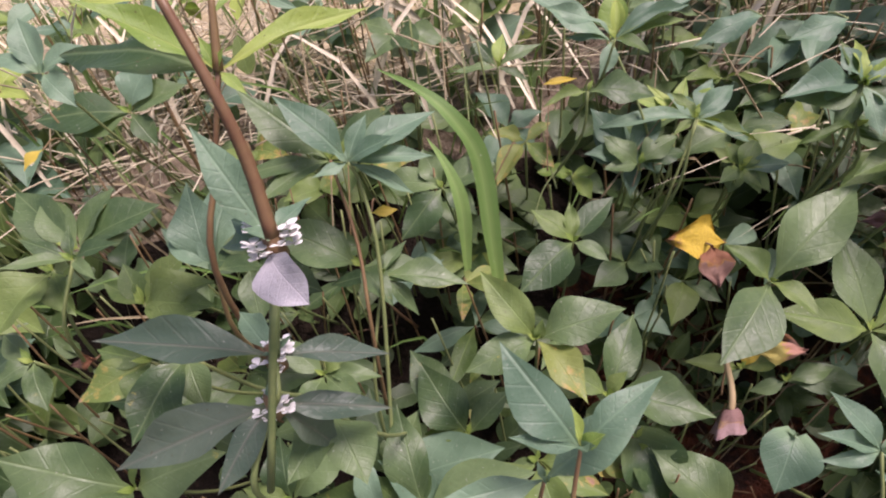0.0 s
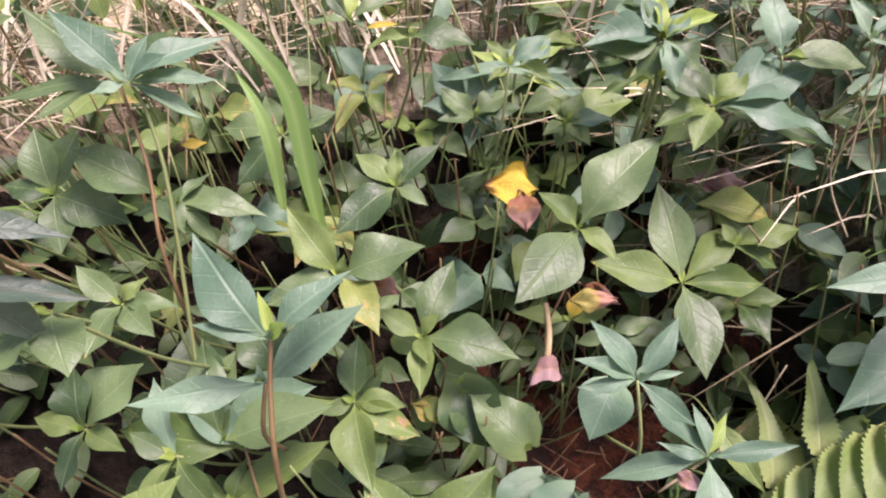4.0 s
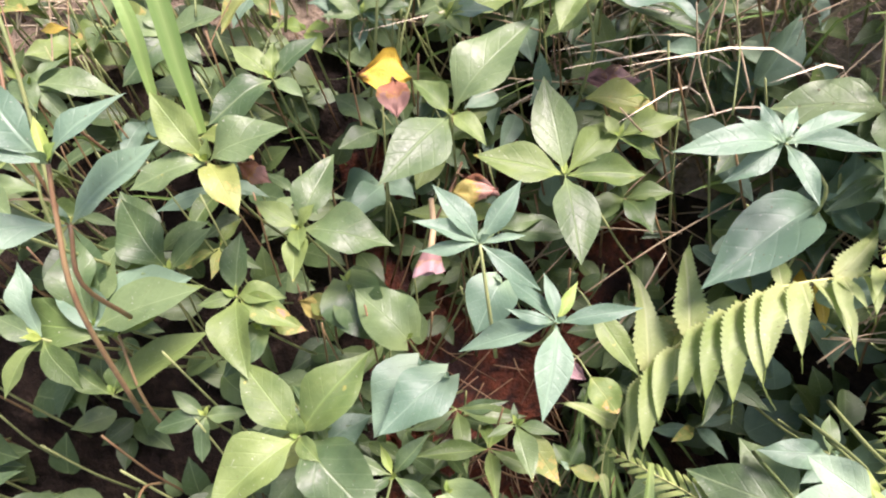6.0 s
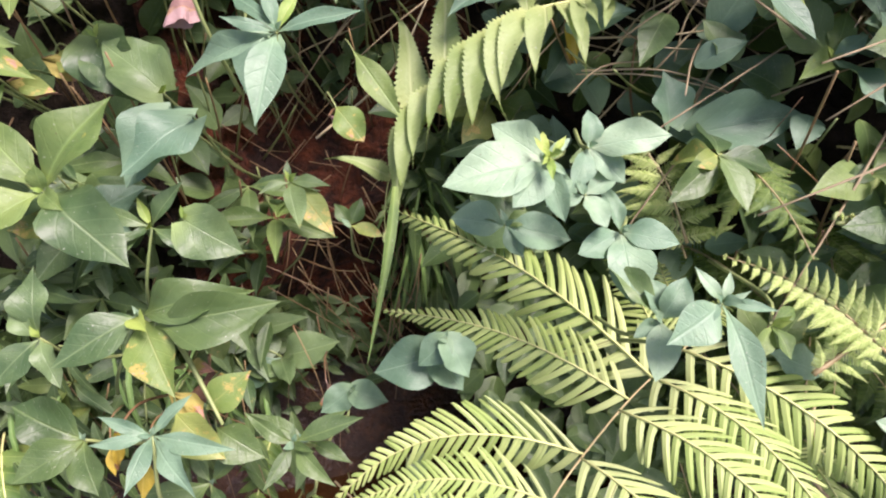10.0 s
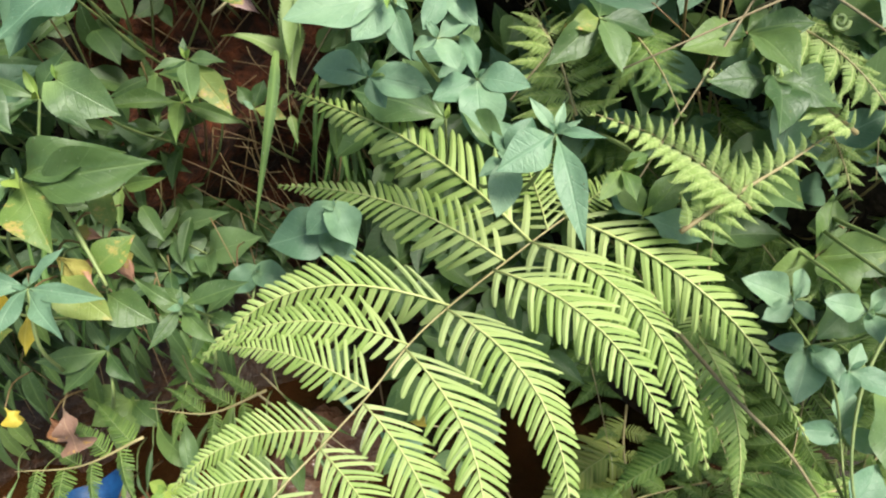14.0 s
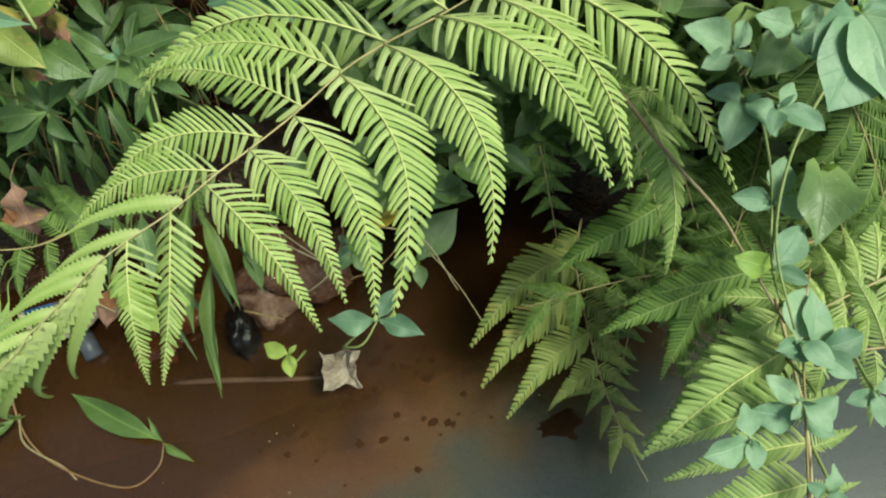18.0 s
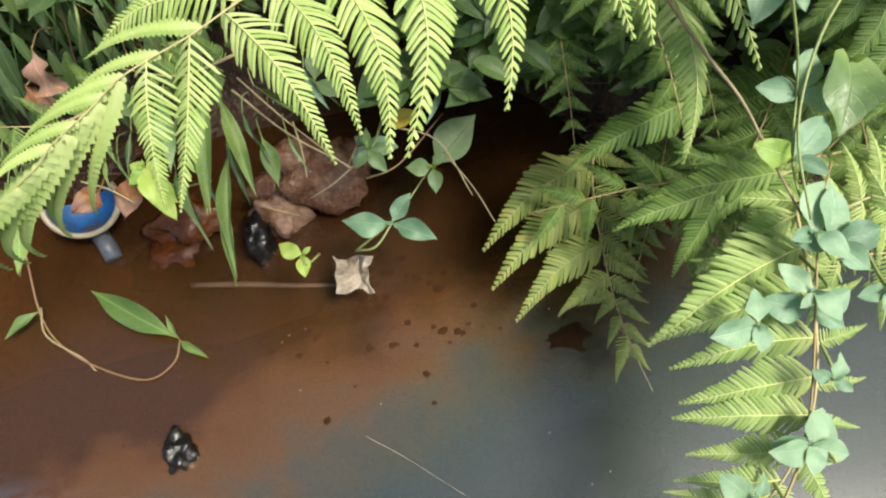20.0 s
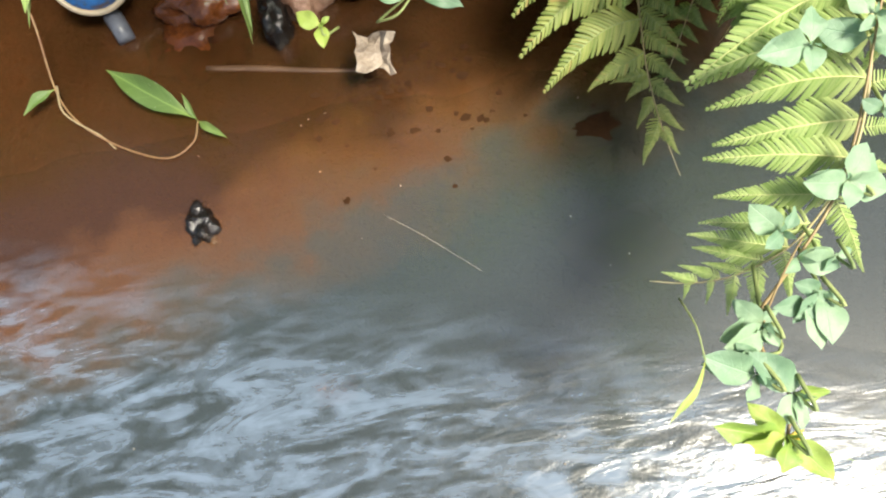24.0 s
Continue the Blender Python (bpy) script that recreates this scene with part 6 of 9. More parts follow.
stalk([(1.002, 0.846, 0.609), (1.045, 0.876, 0.679), (1.028, 0.893, 0.728)], 0.001, 'green')
herb('heart', (0.436, 0.557, 0.450), (0.419, 0.549, 0.389), 'g', [], [(-0.035, -0.009, -0.012, 0.9, 'b'), (0.033, -0.017, -0.010, 0.9, 'b')])
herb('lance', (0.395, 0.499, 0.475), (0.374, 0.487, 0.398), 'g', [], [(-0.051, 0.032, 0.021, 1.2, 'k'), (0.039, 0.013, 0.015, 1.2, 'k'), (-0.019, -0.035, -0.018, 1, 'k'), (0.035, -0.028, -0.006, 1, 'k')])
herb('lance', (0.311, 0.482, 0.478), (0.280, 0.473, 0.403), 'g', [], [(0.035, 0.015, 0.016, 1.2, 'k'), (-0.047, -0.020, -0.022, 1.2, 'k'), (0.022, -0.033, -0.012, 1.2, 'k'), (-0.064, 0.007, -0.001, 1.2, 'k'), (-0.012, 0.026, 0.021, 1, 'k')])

# smaller fronds round the great one
rach = [(0.753, 0.538, 0.574), (0.749, 0.582, 0.610), (0.734, 0.617, 0.637)]
pinnae = [((0.753, 0.542, 0.577), (0.698, 0.551, 0.578), 0.1, 0), ((0.752, 0.552, 0.585), (0.702, 0.562, 0.588), 0.1, 0), ((0.751, 0.564, 0.595), (0.703, 0.575, 0.599), 0.1, 0), ((0.750, 0.574, 0.603), (0.704, 0.587, 0.609), 0.1, 0), ((0.749, 0.583, 0.611), (0.708, 0.599, 0.620), 0.1, 0), ((0.747, 0.592, 0.618), (0.714, 0.610, 0.629), 0.1, 0), ((0.742, 0.603, 0.626), (0.719, 0.618, 0.637), 0.1, 0), ((0.754, 0.542, 0.577), (0.799, 0.539, 0.579), 0.1, 0), ((0.754, 0.554, 0.586), (0.800, 0.557, 0.594), 0.1, 0), ((0.753, 0.564, 0.595), (0.796, 0.569, 0.604), 0.1, 0), ((0.753, 0.573, 0.603), (0.790, 0.582, 0.614), 0.1, 0), ((0.749, 0.584, 0.611), (0.781, 0.594, 0.623), 0.1, 0)]
pinnae += [((0.746, 0.596, 0.621), (0.771, 0.604, 0.630), 0.1, 0), ((0.813, 0.565, 0.602), (0.772, 0.530, 0.581), 0.1, 0)]
frond(rach, pinnae, FERN_PALE, 0.9, 0.0017, 'short light green fern frond')
rach = [(0.924, 0.421, 0.599), (0.895, 0.451, 0.622), (0.862, 0.468, 0.634), (0.827, 0.477, 0.638)]
pinnae = [((0.921, 0.424, 0.601), (0.897, 0.417, 0.606), 0.1, 0.05), ((0.921, 0.424, 0.601), (0.920, 0.428, 0.618), 0.1, -0.05), ((0.916, 0.429, 0.605), (0.890, 0.421, 0.609), 0.1, 0.05), ((0.916, 0.429, 0.605), (0.916, 0.434, 0.624), 0.1, -0.05), ((0.911, 0.434, 0.609), (0.884, 0.426, 0.612), 0.1, 0.05), ((0.911, 0.434, 0.609), (0.913, 0.440, 0.629), 0.1, -0.05), ((0.907, 0.438, 0.613), (0.878, 0.430, 0.615), 0.1, 0.05), ((0.907, 0.438, 0.613), (0.909, 0.446, 0.633), 0.1, -0.05), ((0.902, 0.443, 0.616), (0.874, 0.435, 0.619), 0.1, 0.05), ((0.902, 0.443, 0.616), (0.904, 0.450, 0.636), 0.1, -0.05), ((0.898, 0.448, 0.620), (0.871, 0.440, 0.623), 0.1, 0.05), ((0.898, 0.448, 0.620), (0.899, 0.454, 0.639), 0.1, -0.05)]
pinnae += [((0.892, 0.452, 0.623), (0.870, 0.440, 0.623), 0.1, 0.05), ((0.892, 0.452, 0.623), (0.887, 0.459, 0.642), 0.1, -0.05), ((0.886, 0.456, 0.626), (0.865, 0.444, 0.626), 0.1, 0.05), ((0.886, 0.456, 0.626), (0.880, 0.461, 0.643), 0.1, -0.05), ((0.879, 0.459, 0.628), (0.860, 0.447, 0.628), 0.1, 0.05), ((0.879, 0.459, 0.628), (0.873, 0.464, 0.644), 0.1, -0.05), ((0.872, 0.463, 0.630), (0.854, 0.451, 0.631), 0.1, 0.05), ((0.872, 0.463, 0.630), (0.867, 0.466, 0.646), 0.1, -0.05), ((0.866, 0.466, 0.632), (0.849, 0.455, 0.634), 0.1, 0.05), ((0.866, 0.466, 0.632), (0.860, 0.468, 0.647), 0.1, -0.05), ((0.859, 0.469, 0.634), (0.846, 0.457, 0.635), 0.1, 0.05), ((0.859, 0.469, 0.634), (0.851, 0.470, 0.647), 0.1, -0.05)]
pinnae += [((0.852, 0.471, 0.635), (0.840, 0.460, 0.637), 0.1, 0.05), ((0.852, 0.471, 0.635), (0.844, 0.470, 0.647), 0.1, -0.05), ((0.844, 0.473, 0.636), (0.834, 0.463, 0.639), 0.1, 0.05), ((0.844, 0.473, 0.636), (0.837, 0.471, 0.647), 0.1, -0.05), ((0.837, 0.475, 0.637), (0.828, 0.466, 0.641), 0.1, 0.05), ((0.837, 0.475, 0.637), (0.830, 0.471, 0.646), 0.1, -0.05), ((0.829, 0.477, 0.637), (0.822, 0.469, 0.643), 0.1, 0.05), ((0.829, 0.477, 0.637), (0.823, 0.472, 0.646), 0.1, -0.05)]
frond(rach, pinnae, FERN_PALE, 1.2, 0.002, 'unrolling pale fern frond with a coiled tip')
rach = [(0.836, 0.399, 0.569), (0.811, 0.428, 0.592), (0.777, 0.455, 0.612), (0.737, 0.477, 0.626)]
pinnae = [((0.833, 0.402, 0.572), (0.806, 0.396, 0.576), 0.1, 0.05), ((0.833, 0.402, 0.572), (0.837, 0.410, 0.593), 0.1, -0.05), ((0.828, 0.408, 0.577), (0.798, 0.401, 0.580), 0.1, 0.05), ((0.828, 0.408, 0.577), (0.834, 0.418, 0.599), 0.1, -0.05), ((0.823, 0.414, 0.581), (0.790, 0.407, 0.584), 0.1, 0.05), ((0.823, 0.414, 0.581), (0.831, 0.425, 0.605), 0.1, -0.05), ((0.818, 0.420, 0.586), (0.783, 0.412, 0.588), 0.1, 0.05), ((0.818, 0.420, 0.586), (0.827, 0.432, 0.611), 0.1, -0.05), ((0.813, 0.425, 0.590), (0.780, 0.418, 0.593), 0.1, 0.05), ((0.813, 0.425, 0.590), (0.822, 0.436, 0.614), 0.1, -0.05), ((0.807, 0.431, 0.594), (0.778, 0.419, 0.594), 0.1, 0.05), ((0.807, 0.431, 0.594), (0.810, 0.443, 0.618), 0.1, -0.05)]
pinnae += [((0.801, 0.436, 0.598), (0.773, 0.424, 0.598), 0.1, 0.05), ((0.801, 0.436, 0.598), (0.803, 0.446, 0.621), 0.1, -0.05), ((0.795, 0.441, 0.601), (0.769, 0.430, 0.602), 0.1, 0.05), ((0.795, 0.441, 0.601), (0.797, 0.450, 0.623), 0.1, -0.05), ((0.788, 0.445, 0.605), (0.765, 0.435, 0.606), 0.1, 0.05), ((0.788, 0.445, 0.605), (0.790, 0.453, 0.625), 0.1, -0.05), ((0.782, 0.450, 0.609), (0.760, 0.440, 0.611), 0.1, 0.05), ((0.782, 0.450, 0.609), (0.783, 0.456, 0.627), 0.1, -0.05), ((0.776, 0.455, 0.612), (0.757, 0.443, 0.613), 0.1, 0.05), ((0.776, 0.455, 0.612), (0.773, 0.460, 0.630), 0.1, -0.05), ((0.768, 0.459, 0.615), (0.752, 0.448, 0.616), 0.1, 0.05), ((0.768, 0.459, 0.615), (0.765, 0.463, 0.631), 0.1, -0.05)]
pinnae += [((0.761, 0.463, 0.618), (0.747, 0.453, 0.620), 0.1, 0.05), ((0.761, 0.463, 0.618), (0.758, 0.465, 0.632), 0.1, -0.05), ((0.754, 0.467, 0.620), (0.742, 0.458, 0.624), 0.1, 0.05), ((0.754, 0.467, 0.620), (0.750, 0.467, 0.633), 0.1, -0.05), ((0.746, 0.471, 0.623), (0.737, 0.463, 0.627), 0.1, 0.05), ((0.746, 0.471, 0.623), (0.743, 0.469, 0.634), 0.1, -0.05), ((0.739, 0.475, 0.626), (0.732, 0.468, 0.631), 0.1, 0.05), ((0.739, 0.475, 0.626), (0.735, 0.471, 0.635), 0.1, -0.05)]
frond(rach, pinnae, FERN_PALE, 1.1, 0.0013, 'lacy pale green fern frond')
rach = [(0.786, 0.404, 0.555), (0.833, 0.415, 0.570), (0.879, 0.424, 0.583), (0.921, 0.434, 0.597)]
pinnae = [((0.791, 0.405, 0.556), (0.787, 0.418, 0.581), 0.1, 0.05), ((0.791, 0.405, 0.556), (0.803, 0.386, 0.555), 0.1, -0.05), ((0.801, 0.407, 0.560), (0.796, 0.424, 0.587), 0.1, 0.05), ((0.801, 0.407, 0.560), (0.816, 0.386, 0.556), 0.1, -0.05), ((0.811, 0.410, 0.563), (0.806, 0.429, 0.592), 0.1, 0.05), ((0.811, 0.410, 0.563), (0.828, 0.387, 0.558), 0.1, -0.05), ((0.820, 0.412, 0.566), (0.815, 0.432, 0.596), 0.1, 0.05), ((0.820, 0.412, 0.566), (0.838, 0.388, 0.561), 0.1, -0.05), ((0.830, 0.415, 0.569), (0.825, 0.432, 0.598), 0.1, 0.05), ((0.830, 0.415, 0.569), (0.846, 0.392, 0.565), 0.1, -0.05), ((0.840, 0.417, 0.572), (0.836, 0.432, 0.599), 0.1, 0.05), ((0.840, 0.417, 0.572), (0.852, 0.395, 0.568), 0.1, -0.05)]
pinnae += [((0.850, 0.419, 0.575), (0.846, 0.432, 0.600), 0.1, 0.05), ((0.850, 0.419, 0.575), (0.860, 0.398, 0.572), 0.1, -0.05), ((0.860, 0.420, 0.578), (0.855, 0.432, 0.601), 0.1, 0.05), ((0.860, 0.420, 0.578), (0.868, 0.401, 0.576), 0.1, -0.05), ((0.870, 0.422, 0.581), (0.865, 0.432, 0.602), 0.1, 0.05), ((0.870, 0.422, 0.581), (0.876, 0.405, 0.579), 0.1, -0.05), ((0.880, 0.424, 0.583), (0.873, 0.431, 0.603), 0.1, 0.05), ((0.880, 0.424, 0.583), (0.884, 0.409, 0.584), 0.1, -0.05), ((0.889, 0.426, 0.587), (0.883, 0.431, 0.604), 0.1, 0.05), ((0.889, 0.426, 0.587), (0.892, 0.413, 0.588), 0.1, -0.05), ((0.899, 0.429, 0.590), (0.892, 0.431, 0.604), 0.1, 0.05), ((0.899, 0.429, 0.590), (0.899, 0.417, 0.593), 0.1, -0.05)]
pinnae += [((0.909, 0.431, 0.593), (0.901, 0.431, 0.605), 0.1, 0.05), ((0.909, 0.431, 0.593), (0.906, 0.421, 0.597), 0.1, -0.05), ((0.919, 0.433, 0.596), (0.911, 0.430, 0.606), 0.1, 0.05), ((0.919, 0.433, 0.596), (0.913, 0.425, 0.602), 0.1, -0.05)]
frond(rach, pinnae, FERN_PALE, 1.1, 0.0024, 'lacy fern frond with a thick pale stalk')
rach = [(0.977, 0.406, 0.445), (0.949, 0.401, 0.437), (0.899, 0.409, 0.438)]
pinnae = [((0.974, 0.406, 0.444), (0.964, 0.385, 0.439), 0.1, 0.05), ((0.974, 0.406, 0.444), (0.952, 0.414, 0.463), 0.1, -0.05), ((0.965, 0.404, 0.442), (0.955, 0.379, 0.432), 0.1, 0.05), ((0.965, 0.404, 0.442), (0.939, 0.416, 0.463), 0.1, -0.05), ((0.956, 0.402, 0.439), (0.946, 0.376, 0.429), 0.1, 0.05), ((0.956, 0.402, 0.439), (0.929, 0.416, 0.461), 0.1, -0.05), ((0.947, 0.401, 0.437), (0.927, 0.382, 0.431), 0.1, 0.05), ((0.947, 0.401, 0.437), (0.933, 0.416, 0.462), 0.1, -0.05), ((0.938, 0.403, 0.437), (0.919, 0.385, 0.433), 0.1, 0.05), ((0.938, 0.403, 0.437), (0.924, 0.414, 0.460), 0.1, -0.05), ((0.928, 0.404, 0.438), (0.912, 0.389, 0.436), 0.1, 0.05), ((0.928, 0.404, 0.438), (0.916, 0.413, 0.457), 0.1, -0.05)]
pinnae += [((0.919, 0.406, 0.438), (0.905, 0.393, 0.439), 0.1, 0.05), ((0.919, 0.406, 0.438), (0.908, 0.411, 0.455), 0.1, -0.05), ((0.910, 0.407, 0.438), (0.899, 0.398, 0.442), 0.1, 0.05), ((0.910, 0.407, 0.438), (0.901, 0.409, 0.452), 0.1, -0.05), ((0.900, 0.408, 0.438), (0.892, 0.402, 0.445), 0.1, 0.05), ((0.900, 0.408, 0.438), (0.893, 0.407, 0.449), 0.1, -0.05)]
frond(rach, pinnae, FERN, 1.1, 0.0013, 'fern frond beside the climbing herb')
rach = [(0.755, 0.537, 0.556), (0.756, 0.555, 0.564), (0.758, 0.576, 0.576), (0.759, 0.596, 0.587), (0.758, 0.617, 0.598), (0.753, 0.638, 0.610), (0.745, 0.659, 0.620)]
pinnae = [((0.749, 0.649, 0.615), (0.737, 0.644, 0.618), 0.08, 0.1), ((0.749, 0.649, 0.615), (0.755, 0.649, 0.624), 0.08, -0.1), ((0.753, 0.638, 0.610), (0.732, 0.635, 0.613), 0.08, 0.1), ((0.753, 0.638, 0.610), (0.765, 0.639, 0.620), 0.08, -0.1), ((0.755, 0.629, 0.605), (0.728, 0.626, 0.607), 0.08, 0.1), ((0.755, 0.629, 0.605), (0.775, 0.631, 0.617), 0.08, -0.1), ((0.758, 0.618, 0.599), (0.723, 0.614, 0.600), 0.08, 0.1), ((0.758, 0.618, 0.599), (0.784, 0.620, 0.612), 0.08, -0.1), ((0.758, 0.608, 0.593), (0.719, 0.605, 0.594), 0.08, 0.1), ((0.758, 0.608, 0.593), (0.792, 0.610, 0.606), 0.08, -0.1), ((0.759, 0.598, 0.588), (0.714, 0.594, 0.588), 0.08, 0.1), ((0.759, 0.598, 0.588), (0.799, 0.598, 0.600), 0.08, -0.1)]
pinnae += [((0.759, 0.589, 0.583), (0.711, 0.586, 0.584), 0.08, 0.1), ((0.759, 0.589, 0.583), (0.808, 0.589, 0.596), 0.08, -0.1), ((0.758, 0.580, 0.578), (0.709, 0.575, 0.577), 0.08, 0.1), ((0.758, 0.580, 0.578), (0.806, 0.575, 0.587), 0.08, -0.1), ((0.758, 0.570, 0.573), (0.709, 0.567, 0.573), 0.08, 0.1), ((0.758, 0.570, 0.573), (0.799, 0.561, 0.577), 0.08, -0.1), ((0.757, 0.559, 0.566), (0.713, 0.555, 0.567), 0.08, 0.1), ((0.757, 0.559, 0.566), (0.789, 0.548, 0.569), 0.08, -0.1)]
frond(rach, pinnae, FERN_PALE, 0.8, 0.0013, 'light green fern frond among the herbs', slim_data)
rach = [(0.935, 0.410, 0.407), (0.981, 0.429, 0.428), (1.016, 0.451, 0.450)]
pinnae = [((0.948, 0.415, 0.413), (1.024, 0.389, 0.399), 0.1, 0), ((0.968, 0.424, 0.422), (1.030, 0.409, 0.417), 0.1, 0), ((0.988, 0.434, 0.433), (1.037, 0.429, 0.434), 0.1, 0), ((0.961, 0.421, 0.419), (0.948, 0.450, 0.442), 0.1, 0), ((0.982, 0.431, 0.430), (0.966, 0.454, 0.448), 0.1, 0), ((1.002, 0.442, 0.441), (0.999, 0.468, 0.463), 0.1, 0)]
frond(rach, pinnae, FERN_DARK, 1.0, 0.0017, 'small deep green fern frond')
rach = [(0.827, 0.455, 0.137), (0.802, 0.404, 0.126), (0.793, 0.349, 0.109), (0.789, 0.300, 0.094), (0.787, 0.251, 0.079), (0.791, 0.203, 0.062), (0.797, 0.168, 0.049), (0.807, 0.127, 0.032)]
pinnae = [((0.804, 0.407, 0.127), (0.638, 0.304, 0.139), 0.14, 0.12), ((0.795, 0.362, 0.113), (0.635, 0.258, 0.135), 0.14, 0.1), ((0.790, 0.310, 0.097), (0.657, 0.217, 0.113), 0.13, 0.1), ((0.788, 0.272, 0.085), (0.705, 0.231, 0.101), 0.1, 0), ((0.788, 0.244, 0.076), (0.749, 0.214, 0.085), 0.1, 0), ((0.789, 0.220, 0.068), (0.759, 0.185, 0.064), 0.1, 0), ((0.792, 0.195, 0.059), (0.762, 0.148, 0.039), 0.1, 0), ((0.798, 0.383, 0.120), (0.841, 0.314, 0.112), 0.1, 0), ((0.793, 0.352, 0.110), (0.838, 0.286, 0.104), 0.1, 0), ((0.791, 0.324, 0.101), (0.828, 0.260, 0.096), 0.1, 0), ((0.789, 0.296, 0.092), (0.828, 0.243, 0.092), 0.1, 0), ((0.788, 0.268, 0.084), (0.824, 0.224, 0.076), 0.1, 0)]
pinnae += [((0.788, 0.240, 0.075), (0.822, 0.203, 0.059), 0.1, 0), ((0.790, 0.209, 0.064), (0.818, 0.175, 0.050), 0.1, 0), ((0.794, 0.185, 0.055), (0.808, 0.150, 0.041), 0.1, 0), ((0.790, 0.310, 0.097), (0.741, 0.283, 0.107), 0.1, 0), ((0.787, 0.247, 0.077), (0.738, 0.241, 0.086), 0.1, 0), ((0.799, 0.387, 0.121), (0.735, 0.380, 0.097), 0.1, 0), ((0.801, 0.397, 0.124), (0.842, 0.377, 0.115), 0.1, 0), ((0.812, 0.425, 0.131), (0.862, 0.397, 0.119), 0.1, 0), ((0.818, 0.436, 0.133), (0.739, 0.409, 0.122), 0.1, 0)]
frond(rach, pinnae, FERN_OLD, 1.1, 0.0017, 'hanging fern frond turning yellow brown at its tip')
rach = [(1.027, 0.297, 0.293), (0.951, 0.264, 0.276), (0.864, 0.262, 0.272), (0.834, 0.254, 0.268)]
pinnae = [((0.939, 0.264, 0.275), (0.785, 0.270, 0.275), 0.1, 0), ((0.887, 0.263, 0.273), (0.749, 0.245, 0.273), 0.12, 0), ((0.950, 0.262, 0.275), (0.875, 0.205, 0.246), 0.1, 0), ((0.910, 0.264, 0.274), (0.834, 0.228, 0.256), 0.1, 0), ((0.870, 0.262, 0.273), (0.794, 0.191, 0.248), 0.1, 0), ((0.846, 0.257, 0.270), (0.817, 0.190, 0.237), 0.1, 0), ((0.929, 0.268, 0.277), (0.873, 0.304, 0.293), 0.1, 0), ((0.899, 0.266, 0.275), (0.833, 0.306, 0.293), 0.1, 0), ((0.859, 0.348, 0.313), (0.717, 0.314, 0.293), 0.15, 0), ((0.800, 0.343, 0.309), (0.726, 0.315, 0.294), 0.1, 0)]
frond(rach, pinnae, FERN_DARK, 1.0, 0.0017, 'deep green fern frond above the water')
rach = [(0.915, 0.222, 0.299), (0.906, 0.175, 0.290), (0.898, 0.122, 0.274), (0.885, 0.076, 0.260), (0.866, 0.036, 0.248), (0.839, 0.002, 0.234), (0.807, -0.024, 0.218), (0.767, -0.036, 0.197), (0.732, -0.034, 0.182), (0.698, -0.023, 0.170)]
pinnae = [((0.906, 0.175, 0.290), (0.746, 0.111, 0.264), 0.12, 0.1), ((0.899, 0.129, 0.276), (0.751, 0.114, 0.270), 0.1, 0.08), ((0.891, 0.096, 0.266), (0.758, 0.091, 0.253), 0.1, 0.08), ((0.880, 0.065, 0.256), (0.758, 0.065, 0.246), 0.1, 0.06), ((0.865, 0.035, 0.248), (0.746, 0.054, 0.246), 0.1, 0.04), ((0.846, 0.011, 0.238), (0.752, 0.029, 0.235), 0.1, 0), ((0.825, -0.009, 0.228), (0.737, 0.011, 0.225), 0.1, 0), ((0.807, -0.024, 0.218), (0.727, 0.004, 0.219), 0.1, 0), ((0.788, -0.030, 0.208), (0.732, -0.006, 0.208), 0.1, 0), ((0.772, -0.035, 0.199), (0.740, -0.019, 0.196), 0.08, 0), ((0.754, -0.035, 0.191), (0.722, -0.016, 0.189), 0.08, 0), ((0.736, -0.034, 0.184), (0.705, -0.020, 0.190), 0.08, 0)]
pinnae += [((0.903, 0.156, 0.284), (0.955, 0.175, 0.292), 0.1, 0), ((0.898, 0.122, 0.274), (0.950, 0.136, 0.279), 0.1, 0), ((0.890, 0.092, 0.264), (0.940, 0.097, 0.266), 0.1, 0), ((0.877, 0.058, 0.255), (0.923, 0.054, 0.253), 0.1, 0), ((0.864, 0.034, 0.248), (0.904, 0.016, 0.240), 0.1, 0), ((0.845, 0.010, 0.238), (0.862, -0.055, 0.210), 0.1, 0), ((0.822, -0.012, 0.226), (0.829, -0.056, 0.208), 0.1, 0), ((0.802, -0.025, 0.216), (0.802, -0.069, 0.198), 0.1, 0), ((0.783, -0.031, 0.206), (0.772, -0.076, 0.187), 0.1, 0), ((0.765, -0.036, 0.196), (0.752, -0.068, 0.183), 0.1, 0), ((0.748, -0.035, 0.189), (0.738, -0.055, 0.180), 0.1, 0), ((0.729, -0.033, 0.181), (0.721, -0.047, 0.176), 0.1, 0)]
pinnae += [((0.912, 0.206, 0.296), (0.814, 0.177, 0.263), 0.1, 0.05)]
frond(rach, pinnae, FERN, 1.05, 0.0017, 'light green fern frond reaching down to the water')
rach = [(1.043, 0.302, 0.223), (0.981, 0.300, 0.223), (0.930, 0.307, 0.221), (0.876, 0.304, 0.214), (0.821, 0.296, 0.201), (0.786, 0.294, 0.189)]
